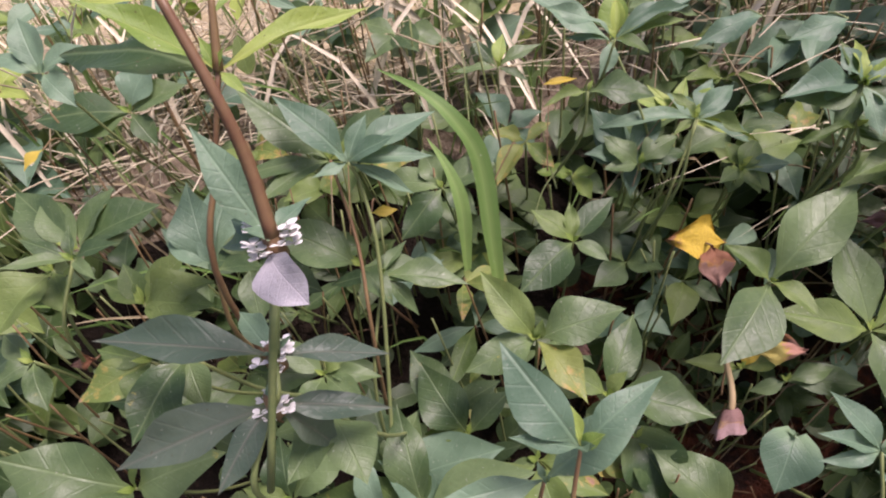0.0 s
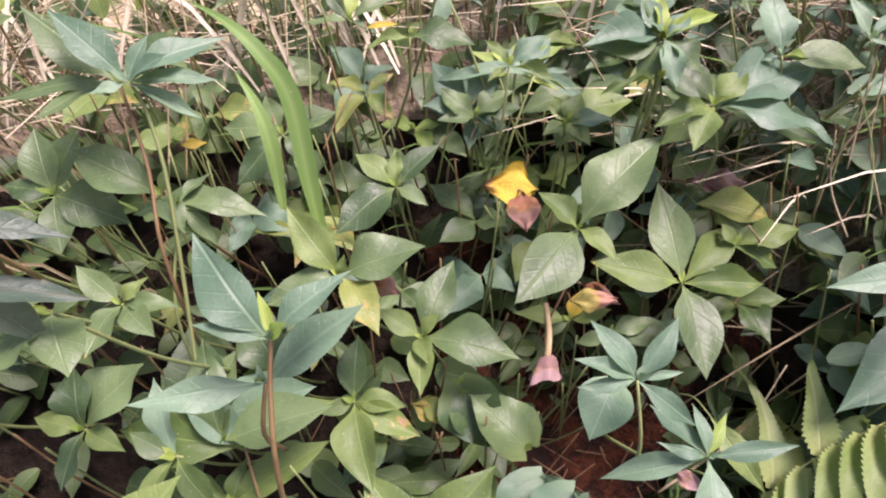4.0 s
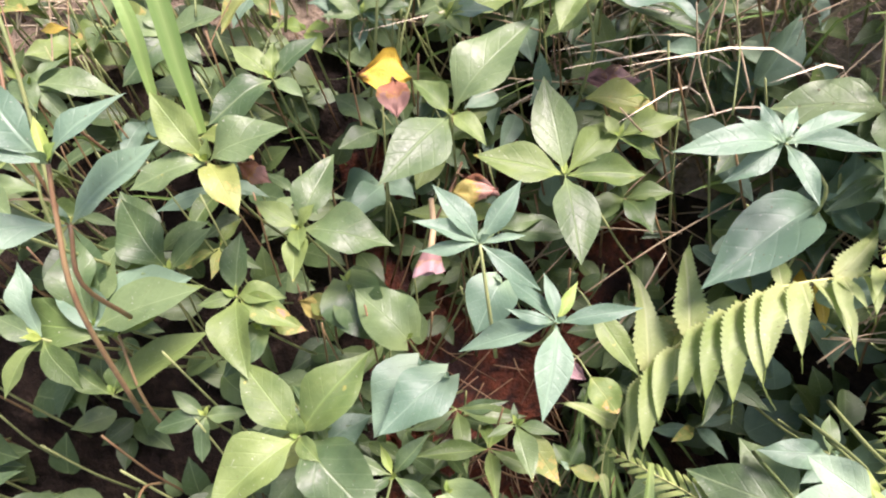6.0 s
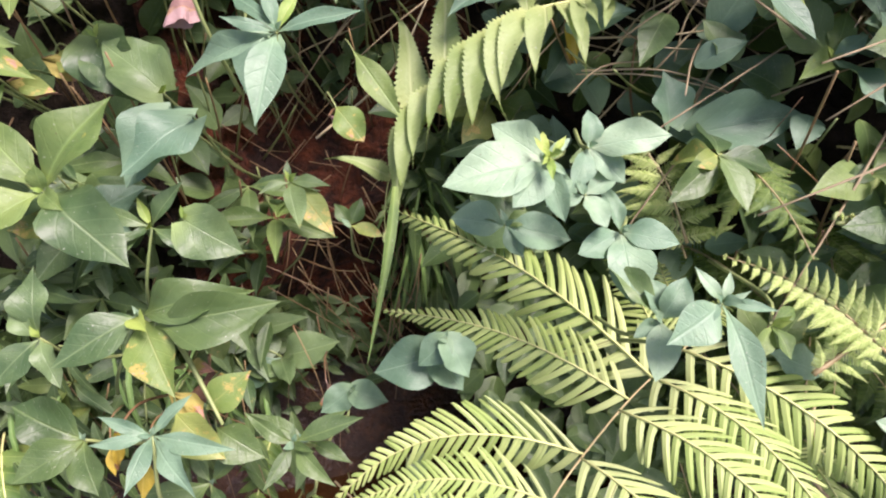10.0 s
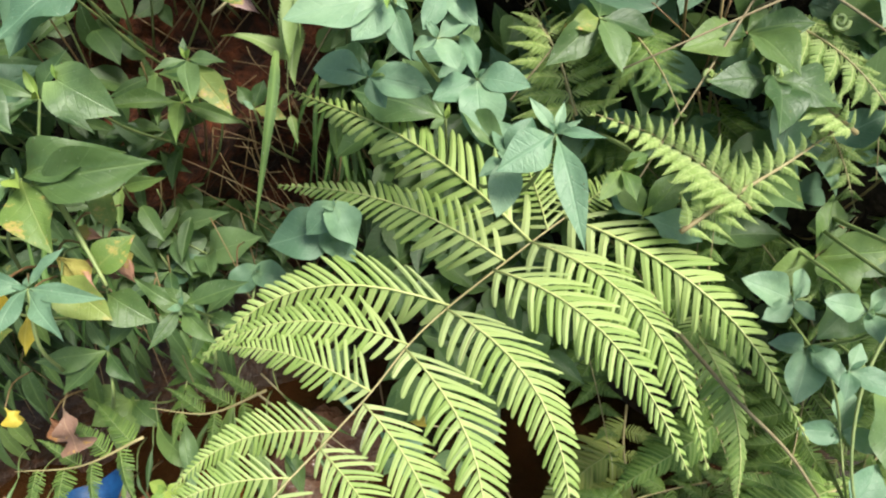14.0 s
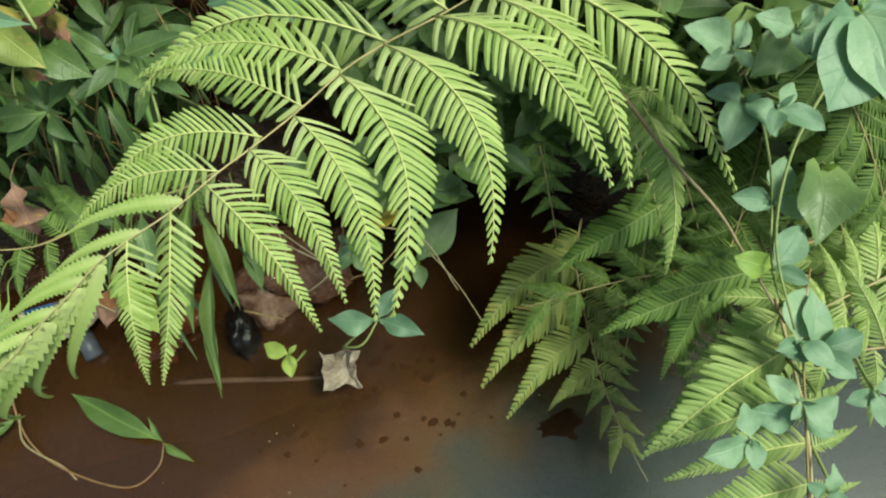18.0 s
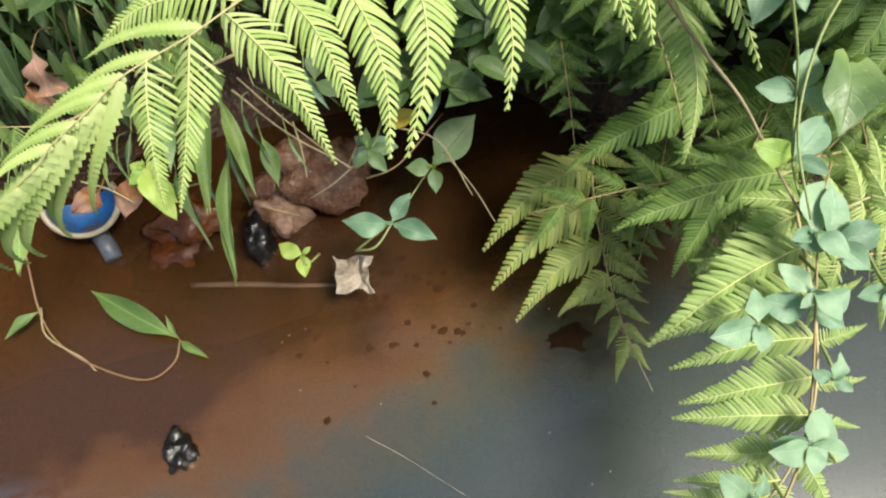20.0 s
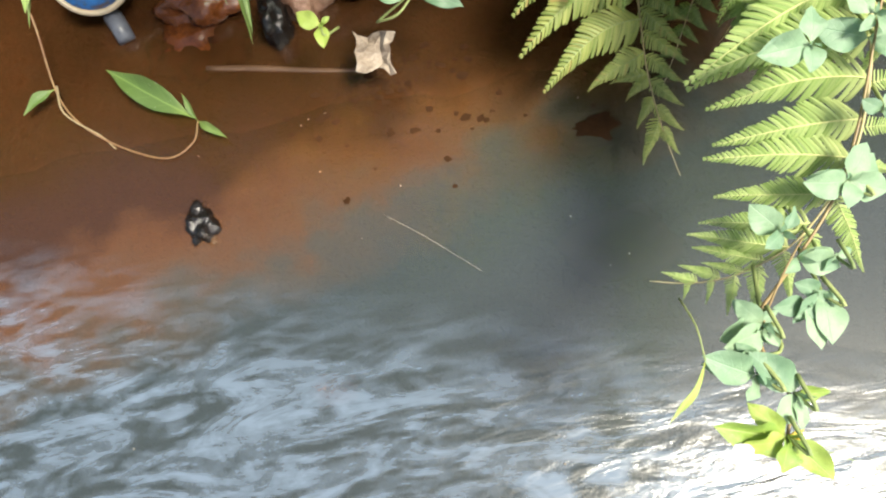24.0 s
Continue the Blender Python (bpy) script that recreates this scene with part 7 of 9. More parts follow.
pinnae = [((0.987, 0.300, 0.223), (0.929, 0.254, 0.204), 0.1, 0), ((0.958, 0.303, 0.222), (0.905, 0.254, 0.201), 0.1, 0), ((0.933, 0.306, 0.221), (0.880, 0.274, 0.207), 0.1, 0), ((0.900, 0.305, 0.217), (0.852, 0.278, 0.206), 0.1, 0), ((0.870, 0.303, 0.213), (0.827, 0.275, 0.201), 0.1, 0), ((0.843, 0.299, 0.206), (0.804, 0.277, 0.197), 0.1, 0), ((1.000, 0.301, 0.223), (0.978, 0.357, 0.225), 0.1, 0), ((0.964, 0.302, 0.222), (0.942, 0.361, 0.225), 0.1, 0), ((0.935, 0.306, 0.221), (0.906, 0.364, 0.223), 0.1, 0), ((0.900, 0.305, 0.217), (0.875, 0.360, 0.218), 0.1, 0), ((0.870, 0.303, 0.213), (0.842, 0.347, 0.210), 0.1, 0), ((0.843, 0.299, 0.206), (0.818, 0.334, 0.199), 0.1, 0)]
pinnae += [((0.815, 0.296, 0.199), (0.802, 0.326, 0.189), 0.1, 0)]
frond(rach, pinnae, FERN, 1.1, 0.0017, 'light green fern frond over the dark hollow')
rach = [(0.924, 0.317, 0.165), (0.900, 0.287, 0.147), (0.877, 0.263, 0.132), (0.858, 0.244, 0.119)]
pinnae = [((0.920, 0.312, 0.162), (0.861, 0.297, 0.156), 0.1, 0), ((0.908, 0.297, 0.153), (0.856, 0.278, 0.146), 0.1, 0), ((0.896, 0.282, 0.144), (0.854, 0.258, 0.135), 0.1, 0), ((0.919, 0.310, 0.161), (0.952, 0.270, 0.144), 0.1, 0), ((0.907, 0.295, 0.152), (0.933, 0.253, 0.134), 0.1, 0), ((0.891, 0.278, 0.142), (0.912, 0.240, 0.125), 0.1, 0), ((0.877, 0.263, 0.132), (0.891, 0.232, 0.119), 0.1, 0)]
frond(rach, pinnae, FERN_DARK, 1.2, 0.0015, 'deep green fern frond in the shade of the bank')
rach = [(1.098, 0.253, 0.274), (1.009, 0.212, 0.253), (0.958, 0.190, 0.241)]
pinnae = [((0.961, 0.204, 0.248), (0.766, 0.129, 0.218), 0.15, 0.1), ((0.969, 0.188, 0.240), (0.777, 0.136, 0.221), 0.12, 0.05), ((1.009, 0.212, 0.253), (0.863, 0.257, 0.270), 0.1, 0), ((1.061, 0.239, 0.267), (0.930, 0.273, 0.279), 0.1, 0), ((1.034, 0.223, 0.258), (0.932, 0.231, 0.260), 0.1, 0)]
frond(rach, pinnae, FERN, 1.0, 0.0017, 'fern frond among the leaves in threes')
rach = [(1.088, 0.148, 0.263), (0.924, 0.170, 0.259), (0.837, 0.163, 0.245), (0.769, 0.142, 0.225)]
pinnae = [((0.979, 0.163, 0.261), (0.931, 0.234, 0.301), 0.1, 0), ((0.924, 0.170, 0.259), (0.873, 0.211, 0.280), 0.1, 0), ((0.884, 0.170, 0.255), (0.813, 0.197, 0.265), 0.1, 0), ((1.011, 0.158, 0.261), (0.989, 0.239, 0.311), 0.1, 0), ((0.951, 0.165, 0.259), (0.909, 0.117, 0.224), 0.1, 0), ((0.913, 0.170, 0.258), (0.860, 0.124, 0.223), 0.1, 0), ((0.867, 0.168, 0.251), (0.816, 0.131, 0.222), 0.1, 0), ((1.000, 0.160, 0.261), (0.978, 0.100, 0.220), 0.1, 0)]
frond(rach, pinnae, FERN, 1.0, 0.0017, 'light green fern frond beneath the climbing herb')
rach = [(0.924, 0.311, 0.207), (0.812, 0.322, 0.202), (0.690, 0.324, 0.190)]
pinnae = [((0.892, 0.316, 0.207), (0.860, 0.372, 0.239), 0.1, 0), ((0.845, 0.319, 0.204), (0.806, 0.374, 0.235), 0.1, 0), ((0.805, 0.323, 0.202), (0.756, 0.364, 0.223), 0.1, 0), ((0.758, 0.324, 0.197), (0.698, 0.350, 0.207), 0.1, 0), ((0.904, 0.313, 0.206), (0.906, 0.270, 0.179), 0.1, 0), ((0.858, 0.317, 0.204), (0.849, 0.262, 0.167), 0.1, 0), ((0.812, 0.322, 0.202), (0.795, 0.264, 0.162), 0.1, 0), ((0.765, 0.323, 0.197), (0.745, 0.276, 0.165), 0.1, 0), ((0.731, 0.325, 0.195), (0.684, 0.291, 0.168), 0.1, 0), ((0.878, 0.317, 0.205), (0.860, 0.202, 0.130), 0.1, 0)]
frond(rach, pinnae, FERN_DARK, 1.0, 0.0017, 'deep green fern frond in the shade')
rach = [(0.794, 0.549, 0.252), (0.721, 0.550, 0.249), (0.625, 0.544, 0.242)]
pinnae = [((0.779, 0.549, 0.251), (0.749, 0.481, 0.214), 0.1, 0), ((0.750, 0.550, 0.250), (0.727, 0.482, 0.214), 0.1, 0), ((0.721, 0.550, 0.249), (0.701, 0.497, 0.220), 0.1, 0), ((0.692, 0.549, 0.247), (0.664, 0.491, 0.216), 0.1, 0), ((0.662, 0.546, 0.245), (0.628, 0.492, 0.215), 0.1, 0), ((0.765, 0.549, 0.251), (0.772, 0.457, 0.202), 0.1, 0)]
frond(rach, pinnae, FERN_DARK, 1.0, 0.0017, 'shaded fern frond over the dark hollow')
rach = [(0.287, 0.462, 0.353), (0.220, 0.455, 0.340), (0.153, 0.467, 0.340)]
pinnae = [((0.275, 0.460, 0.350), (0.246, 0.505, 0.379), 0.1, 0), ((0.250, 0.457, 0.345), (0.215, 0.498, 0.371), 0.1, 0), ((0.220, 0.455, 0.340), (0.183, 0.488, 0.359), 0.1, 0), ((0.262, 0.459, 0.348), (0.266, 0.411, 0.313), 0.1, 0), ((0.232, 0.456, 0.342), (0.225, 0.412, 0.309), 0.1, 0), ((0.204, 0.458, 0.340), (0.186, 0.417, 0.308), 0.1, 0), ((0.176, 0.462, 0.340), (0.158, 0.424, 0.309), 0.1, 0)]
frond(rach, pinnae, FERN_DARK, 1.1, 0.0017, 'small fern frond low on the bank')
rach = [(0.417, 0.468, 0.373), (0.357, 0.464, 0.363), (0.299, 0.483, 0.369)]
pinnae = [((0.405, 0.466, 0.370), (0.373, 0.497, 0.389), 0.1, 0), ((0.381, 0.465, 0.366), (0.343, 0.495, 0.384), 0.1, 0), ((0.352, 0.465, 0.363), (0.320, 0.496, 0.382), 0.1, 0), ((0.393, 0.464, 0.367), (0.388, 0.428, 0.340), 0.1, 0), ((0.363, 0.463, 0.363), (0.347, 0.429, 0.336), 0.1, 0), ((0.330, 0.471, 0.365), (0.312, 0.447, 0.345), 0.1, 0)]
frond(rach, pinnae, FERN_DARK, 1.0, 0.0017, 'small fern frond behind the great one')

# herbs with leaves in threes beyond the ferns
herb('oval', (0.978, 0.642, 0.577), (0.988, 0.732, 0.517), 'g', [], [(-0.029, 0.007, 0.011, 1.05, 'p'), (0.009, 0.008, 0.016, 1.05, 'p'), (0.027, -0.014, -0.002, 1.05, 'p'), (0.008, -0.027, -0.015, 1.05, 'b'), (-0.016, -0.016, -0.008, 1.05, 'p')])
herb('oval', (0.944, 0.625, 0.546), (0.954, 0.715, 0.486), 'g', [], [(-0.017, 0.008, 0.012, 1.05, 'b'), (-0.001, -0.017, -0.007, 1.05, 'p'), (0.016, 0.000, 0.009, 1.05, 'p'), (-0.023, -0.007, -0.001, 1.05, 'b')])
herb('oval', (0.872, 0.574, 0.534), (0.882, 0.664, 0.474), 'g', [], [(-0.018, 0.005, 0.010, 1.05, 'p'), (0.014, -0.001, 0.008, 1.05, 'p'), (-0.010, -0.019, -0.010, 1.05, 'b'), (0.014, -0.018, -0.007, 1.05, 'p')])
herb('oval', (0.933, 0.528, 0.527), (0.943, 0.618, 0.467), 'g', [], [(-0.022, 0.005, 0.010, 1.05, 'p'), (0.013, 0.000, 0.009, 1.05, 'p'), (-0.008, -0.019, -0.010, 1.05, 'p'), (0.017, -0.012, -0.001, 1.05, 'p')])
herb('oval', (1.051, 0.626, 0.571), (1.061, 0.716, 0.511), 'g', [], [(-0.024, 0.007, 0.011, 1.05, 'b'), (0.017, 0.001, 0.011, 1.05, 'p'), (-0.008, -0.023, -0.013, 1.05, 'p')])
herb('oval', (0.995, 0.486, 0.443), (1.005, 0.576, 0.383), 'g', [], [(-0.021, 0.007, 0.012, 1.05, 'p'), (0.015, -0.006, 0.005, 1.05, 'p'), (-0.009, -0.020, -0.010, 1.05, 'b')])
herb('heart', (0.834, 0.698, 0.610), (0.844, 0.778, 0.550), 'g', [], [(-0.021, -0.036, -0.020, 0.8, 'g')])
herb('ovate', (0.859, 0.692, 0.582), (0.869, 0.772, 0.522), 'g', [], [(0.097, -0.046, -0.017, 0.62, 'g'), (0.017, 0.006, 0.007, 0.7, 'b')])
herb('ovate', (0.834, 0.568, 0.590), (0.844, 0.648, 0.530), 'g', [], [(0.025, -0.005, 0.007, 0.8, 'g'), (-0.013, 0.015, 0.012, 0.9, 'b'), (-0.017, -0.024, -0.011, 0.9, 'g')])
herb('ovate', (0.677, 0.608, 0.609), (0.687, 0.688, 0.549), 'g', [], [(-0.063, 0.008, 0.013, 0.7, 'b'), (-0.036, -0.018, -0.006, 0.8, 'b'), (0.015, 0.029, 0.013, 0.8, 'g')])
rach = [(1.075, 0.224, 0.311), (1.015, 0.213, 0.297), (0.962, 0.205, 0.286), (0.919, 0.194, 0.275)]
pinnae = [((1.052, 0.220, 0.305), (1.065, 0.285, 0.349), 0.1, 0), ((1.034, 0.216, 0.301), (1.042, 0.287, 0.347), 0.1, 0), ((1.015, 0.213, 0.297), (1.021, 0.294, 0.350), 0.1, 0), ((0.998, 0.210, 0.293), (0.996, 0.265, 0.329), 0.1, 0), ((0.980, 0.208, 0.290), (0.971, 0.257, 0.321), 0.1, 0), ((0.962, 0.205, 0.286), (0.947, 0.242, 0.308), 0.1, 0), ((0.944, 0.200, 0.281), (0.926, 0.226, 0.296), 0.1, 0), ((1.046, 0.219, 0.304), (1.032, 0.152, 0.260), 0.1, 0), ((1.027, 0.215, 0.300), (1.009, 0.151, 0.256), 0.1, 0), ((1.003, 0.211, 0.295), (0.983, 0.150, 0.253), 0.1, 0), ((0.980, 0.208, 0.290), (0.961, 0.151, 0.251), 0.1, 0), ((0.956, 0.204, 0.285), (0.944, 0.160, 0.255), 0.1, 0)]
pinnae += [((0.934, 0.198, 0.279), (0.928, 0.166, 0.258), 0.1, 0)]
frond(rach, pinnae, FERN_PALE, 0.95, 0.0016, 'yellow green fern frond at the end of the bank')

# leaves and stalks hanging at the water's edge
loose_leaf('lance', (0.357, 0.537, 0.280), (0.323, 0.393, 0.210), 0.4, 'l')
loose_leaf('lance', (0.361, 0.476, 0.251), (0.375, 0.396, 0.213), 0.32000000000000006, 'g')
loose_leaf('lance', (0.361, 0.458, 0.242), (0.342, 0.312, 0.173), 0.27999999999999997, 'l')
loose_leaf('lance', (0.307, 0.474, 0.248), (0.348, 0.379, 0.205), 0.18000000000000002, 'g')
loose_leaf('lance', (0.385, 0.496, 0.261), (0.412, 0.431, 0.231), 0.32000000000000006, 'g')
loose_leaf('lance', (0.253, 0.502, 0.260), (0.240, 0.456, 0.238), 0.4, 'g')
loose_leaf('lance', (0.277, 0.503, 0.262), (0.281, 0.467, 0.244), 0.48, 'l')
loose_leaf('lance', (0.296, 0.452, 0.238), (0.294, 0.410, 0.218), 0.48, 'g')
loose_leaf('lance', (0.232, 0.481, 0.250), (0.247, 0.439, 0.231), 0.36000000000000004, 'g')
loose_leaf('lance', (0.120, 0.489, 0.251), (0.093, 0.404, 0.210), 0.36000000000000004, 'l')
loose_leaf('lance', (0.136, 0.450, 0.233), (0.096, 0.373, 0.195), 0.32000000000000006, 'l')
loose_leaf('lance', (0.100, 0.505, 0.258), (0.080, 0.424, 0.219), 0.32000000000000006, 'g')
loose_leaf('lance', (0.219, 0.484, 0.251), (0.217, 0.439, 0.230), 0.27999999999999997, 'l')
loose_leaf('lance', (0.404, 0.523, 0.274), (0.484, 0.454, 0.244), 0.2, 'l')
loose_leaf('lance', (0.432, 0.463, 0.247), (0.449, 0.418, 0.226), 0.36000000000000004, 'g')
loose_leaf('lance', (0.330, 0.518, 0.270), (0.282, 0.448, 0.236), 0.36000000000000004, 'l')
loose_leaf('lance', (0.466, 0.530, 0.279), (0.488, 0.477, 0.255), 0.5599999999999999, 'b')
loose_leaf('lance', (0.622, 0.478, 0.258), (0.594, 0.440, 0.240), 0.52, 'b')
herb('oval', (0.269, 0.446, 0.257), (0.283, 0.504, 0.240), 'g', [], [(-0.021, -0.014, -0.007, 1, 'y'), (0.002, -0.031, -0.015, 1, 'y'), (0.022, -0.001, 0.000, 1, 'y'), (0.030, -0.067, -0.020, 0.6, 'y'), (-0.008, 0.007, 0.003, 1, 'y')])
stalk([(0.375, 0.573, 0.242), (0.430, 0.497, 0.230), (0.494, 0.426, 0.208)], 0.0013, 'straw')
stalk([(0.501, 0.428, 0.209), (0.469, 0.418, 0.193), (0.438, 0.414, 0.179)], 0.0013, 'straw')
stalk([(0.549, 0.463, 0.227), (0.606, 0.441, 0.207), (0.635, 0.379, 0.167)], 0.0013, 'straw')
stalk([(0.174, 0.474, 0.223), (0.205, 0.459, 0.217), (0.232, 0.439, 0.208)], 0.0013, 'straw')
stalk([(0.520, 0.518, 0.252), (0.515, 0.463, 0.226), (0.494, 0.429, 0.210)], 0.0013, 'red')
stalk([(0.438, 0.489, 0.237), (0.442, 0.457, 0.222), (0.442, 0.426, 0.207)], 0.0013, 'straw')
stalk([(0.511, 0.411, 0.201), (0.554, 0.419, 0.206), (0.619, 0.470, 0.221)], 0.0013, 'red')
stalk([(0.380, 0.406, 0.196), (0.411, 0.392, 0.190), (0.424, 0.386, 0.188)], 0.0013, 'red')
herb('ovate', (0.522, 0.429, 0.233), (0.544, 0.477, 0.223), 'g', [], [(0.017, -0.030, -0.014, 0.9, 'g'), (-0.020, -0.017, -0.009, 0.9, 'g'), (0.002, 0.024, 0.011, 0.7, 'l'), (0.035, -0.006, -0.002, 0.7, 'g')])
stalk([(0.832, 0.476, 0.637), (0.829, 0.473, 0.635), (0.825, 0.474, 0.635), (0.823, 0.476, 0.637), (0.824, 0.478, 0.639), (0.826, 0.479, 0.640), (0.829, 0.478, 0.639), (0.829, 0.477, 0.638), (0.828, 0.476, 0.637), (0.827, 0.475, 0.637), (0.826, 0.476, 0.637), (0.826, 0.477, 0.638)], 0.0022, 'green')
stalk([(0.936, 0.482, 0.654), (0.933, 0.479, 0.651), (0.927, 0.479, 0.651), (0.924, 0.482, 0.653), (0.925, 0.485, 0.656), (0.928, 0.487, 0.657), (0.932, 0.486, 0.657), (0.933, 0.484, 0.655), (0.931, 0.482, 0.653), (0.929, 0.482, 0.653), (0.928, 0.483, 0.654), (0.928, 0.484, 0.654)], 0.0022, 'green')

# climbing herb with leaves in threes beside the water
herb('oval', (0.863, 0.351, 0.506), (0.893, 0.401, 0.466), 'g', [], [(-0.037, 0.021, 0.016, 1, 'p'), (0.018, 0.021, 0.008, 1.1, 'p'), (-0.031, -0.008, -0.002, 0.95, 'p'), (0.005, -0.021, -0.001, 0.9, 'p')])
herb('oval', (0.865, 0.322, 0.480), (0.895, 0.372, 0.440), 'g', [], [(-0.029, -0.036, -0.012, 1, 'p'), (-0.030, 0.009, 0.007, 0.9, 'p'), (0.010, -0.038, -0.007, 0.95, 'b'), (0.015, -0.018, -0.010, 0.8, 'p')])
herb('oval', (0.854, 0.296, 0.572), (0.884, 0.346, 0.532), 'g', [], [(-0.027, 0.011, 0.009, 1, 'p'), (0.022, 0.010, 0.004, 1.15, 'p'), (-0.005, -0.022, -0.003, 1, 'p')])
herb('heart', (0.883, 0.324, 0.533), (0.913, 0.374, 0.493), 'g', [], [(-0.035, -0.015, -0.013, 1, 'g')])
herb('oval', (0.864, 0.287, 0.507), (0.894, 0.337, 0.467), 'g', [], [(0.017, 0.014, 0.007, 1, 'p'), (0.024, -0.026, -0.004, 0.9, 'p'), (-0.015, -0.019, -0.004, 0.9, 'b')])
herb('oval', (0.913, 0.284, 0.377), (0.943, 0.334, 0.337), 'g', [], [(-0.036, 0.012, 0.004, 1, 'p'), (0.025, 0.035, 0.013, 1, 'p'), (0.027, -0.023, -0.004, 1, 'p'), (-0.015, -0.005, -0.004, 0.8, 'p')])
herb('heart', (0.959, 0.295, 0.392), (0.989, 0.345, 0.352), 'g', [], [(-0.034, -0.064, -0.021, 0.85, 'g')])
herb('oval', (0.885, 0.225, 0.367), (0.915, 0.275, 0.327), 'g', [], [(-0.036, 0.013, 0.016, 1, 'y'), (0.039, 0.027, 0.012, 1, 'p'), (0.022, -0.022, 0.000, 0.9, 'b')])
herb('oval', (0.902, 0.157, 0.332), (0.932, 0.207, 0.292), 'g', [], [(0.010, 0.044, 0.020, 1.1, 'p'), (-0.031, 0.006, 0.001, 1, 'p'), (0.021, -0.031, -0.003, 1, 'p'), (0.042, 0.001, 0.006, 1.1, 'b')])
herb('oval', (0.872, 0.275, 0.596), (0.902, 0.325, 0.556), 'g', [], [(-0.044, -0.022, -0.005, 1.1, 'p'), (-0.013, 0.003, 0.001, 0.9, 'y'), (-0.047, -0.054, -0.016, 1.1, 'p'), (-0.014, -0.061, -0.014, 1, 'p'), (0.012, -0.025, -0.008, 1.1, 'p'), (0.020, -0.001, 0.002, 0.8, 'p'), (0.007, 0.013, 0.004, 0.8, 'y')])
herb('oval', (0.886, 0.289, 0.595), (0.916, 0.339, 0.555), 'g', [], [(-0.012, 0.017, 0.009, 1.1, 'p'), (0.033, 0.023, 0.006, 1.2, 'p'), (0.024, -0.006, -0.001, 1, 'p')])
herb('oval', (0.877, 0.113, 0.301), (0.907, 0.163, 0.261), 'g', [], [(-0.042, 0.016, 0.006, 1, 'p'), (0.021, -0.022, -0.002, 1, 'p'), (0.036, 0.007, 0.008, 1, 'b')])
herb('oval', (0.949, 0.118, 0.301), (0.979, 0.168, 0.261), 'g', [], [(-0.026, -0.002, -0.005, 1, 'p'), (-0.005, -0.030, -0.009, 1, 'p'), (0.026, 0.002, 0.004, 1, 'p')])
herb('oval', (0.816, 0.103, 0.326), (0.846, 0.153, 0.286), 'g', [], [(-0.045, -0.004, 0.004, 1, 'p'), (0.006, 0.028, 0.007, 1.2, 'p'), (-0.008, -0.024, -0.002, 1.1, 'p')])
herb('oval', (0.873, 0.121, 0.322), (0.903, 0.171, 0.282), 'g', [], [(-0.015, -0.011, -0.004, 0.8, 'p'), (0.012, -0.029, -0.003, 1, 'p'), (-0.023, 0.027, 0.011, 0.9, 'p')])
herb('oval', (0.886, 0.165, 0.340), (0.916, 0.215, 0.300), 'g', [], [(-0.024, -0.003, 0.004, 1, 'p'), (0.032, 0.043, 0.007, 1.2, 'p'), (0.018, -0.030, -0.001, 1, 'p')])
herb('oval', (0.841, 0.010, 0.270), (0.871, 0.060, 0.230), 'g', [], [(-0.040, 0.002, 0.008, 1, 'p'), (0.020, 0.026, 0.007, 1.1, 'p'), (-0.009, -0.024, 0.001, 1.1, 'p'), (0.030, -0.013, -0.006, 1.1, 'p')])
herb('oval', (0.870, 0.053, 0.293), (0.900, 0.103, 0.253), 'g', [], [(-0.015, 0.011, 0.005, 1.1, 'p'), (0.013, 0.019, 0.008, 1, 'p'), (0.012, -0.013, 0.001, 1, 'p')])
herb('oval', (0.785, -0.020, 0.258), (0.815, 0.030, 0.218), 'g', [], [(-0.024, 0.025, 0.011, 1.1, 'p'), (-0.020, -0.012, 0.004, 1.1, 'p'), (0.014, 0.019, 0.004, 0.8, 'p')])
herb('oval', (0.792, -0.041, 0.254), (0.822, 0.009, 0.214), 'g', [], [(-0.015, -0.012, 0.000, 1, 'p'), (0.029, -0.014, 0.001, 1.1, 'p'), (0.019, 0.004, 0.000, 0.9, 'p')])
herb('oval', (0.785, -0.076, 0.256), (0.815, -0.026, 0.216), 'g', [], [(-0.028, -0.002, 0.004, 1, 'p'), (0.021, -0.001, 0.004, 1.1, 'p'), (0.001, -0.039, -0.003, 1, 'p'), (-0.014, -0.016, -0.002, 0.9, 'p')])
herb('oval', (0.738, -0.087, 0.268), (0.768, -0.037, 0.228), 'g', [], [(-0.031, -0.010, 0.003, 1.1, 'p'), (0.005, -0.019, 0.001, 1, 'p'), (-0.013, 0.019, 0.004, 1, 'p'), (0.019, 0.005, 0.002, 0.8, 'p')])
herb('oval', (0.731, -0.113, 0.273), (0.761, -0.063, 0.233), 'g', [], [(-0.045, 0.001, 0.006, 0.9, 'p'), (0.004, -0.016, 0.001, 1, 'p'), (-0.016, 0.012, 0.006, 0.8, 'p')])
stalk([(0.737, -0.121, 0.270), (0.741, -0.087, 0.263), (0.765, -0.065, 0.256), (0.799, -0.036, 0.251), (0.833, 0.002, 0.262), (0.857, 0.050, 0.282), (0.879, 0.122, 0.317), (0.899, 0.179, 0.341), (0.925, 0.222, 0.353)], 0.0016, 'red')
stalk([(0.882, 0.282, 0.584), (0.885, 0.294, 0.550), (0.881, 0.306, 0.510), (0.863, 0.322, 0.482), (0.834, 0.320, 0.466)], 0.0015, 'green')
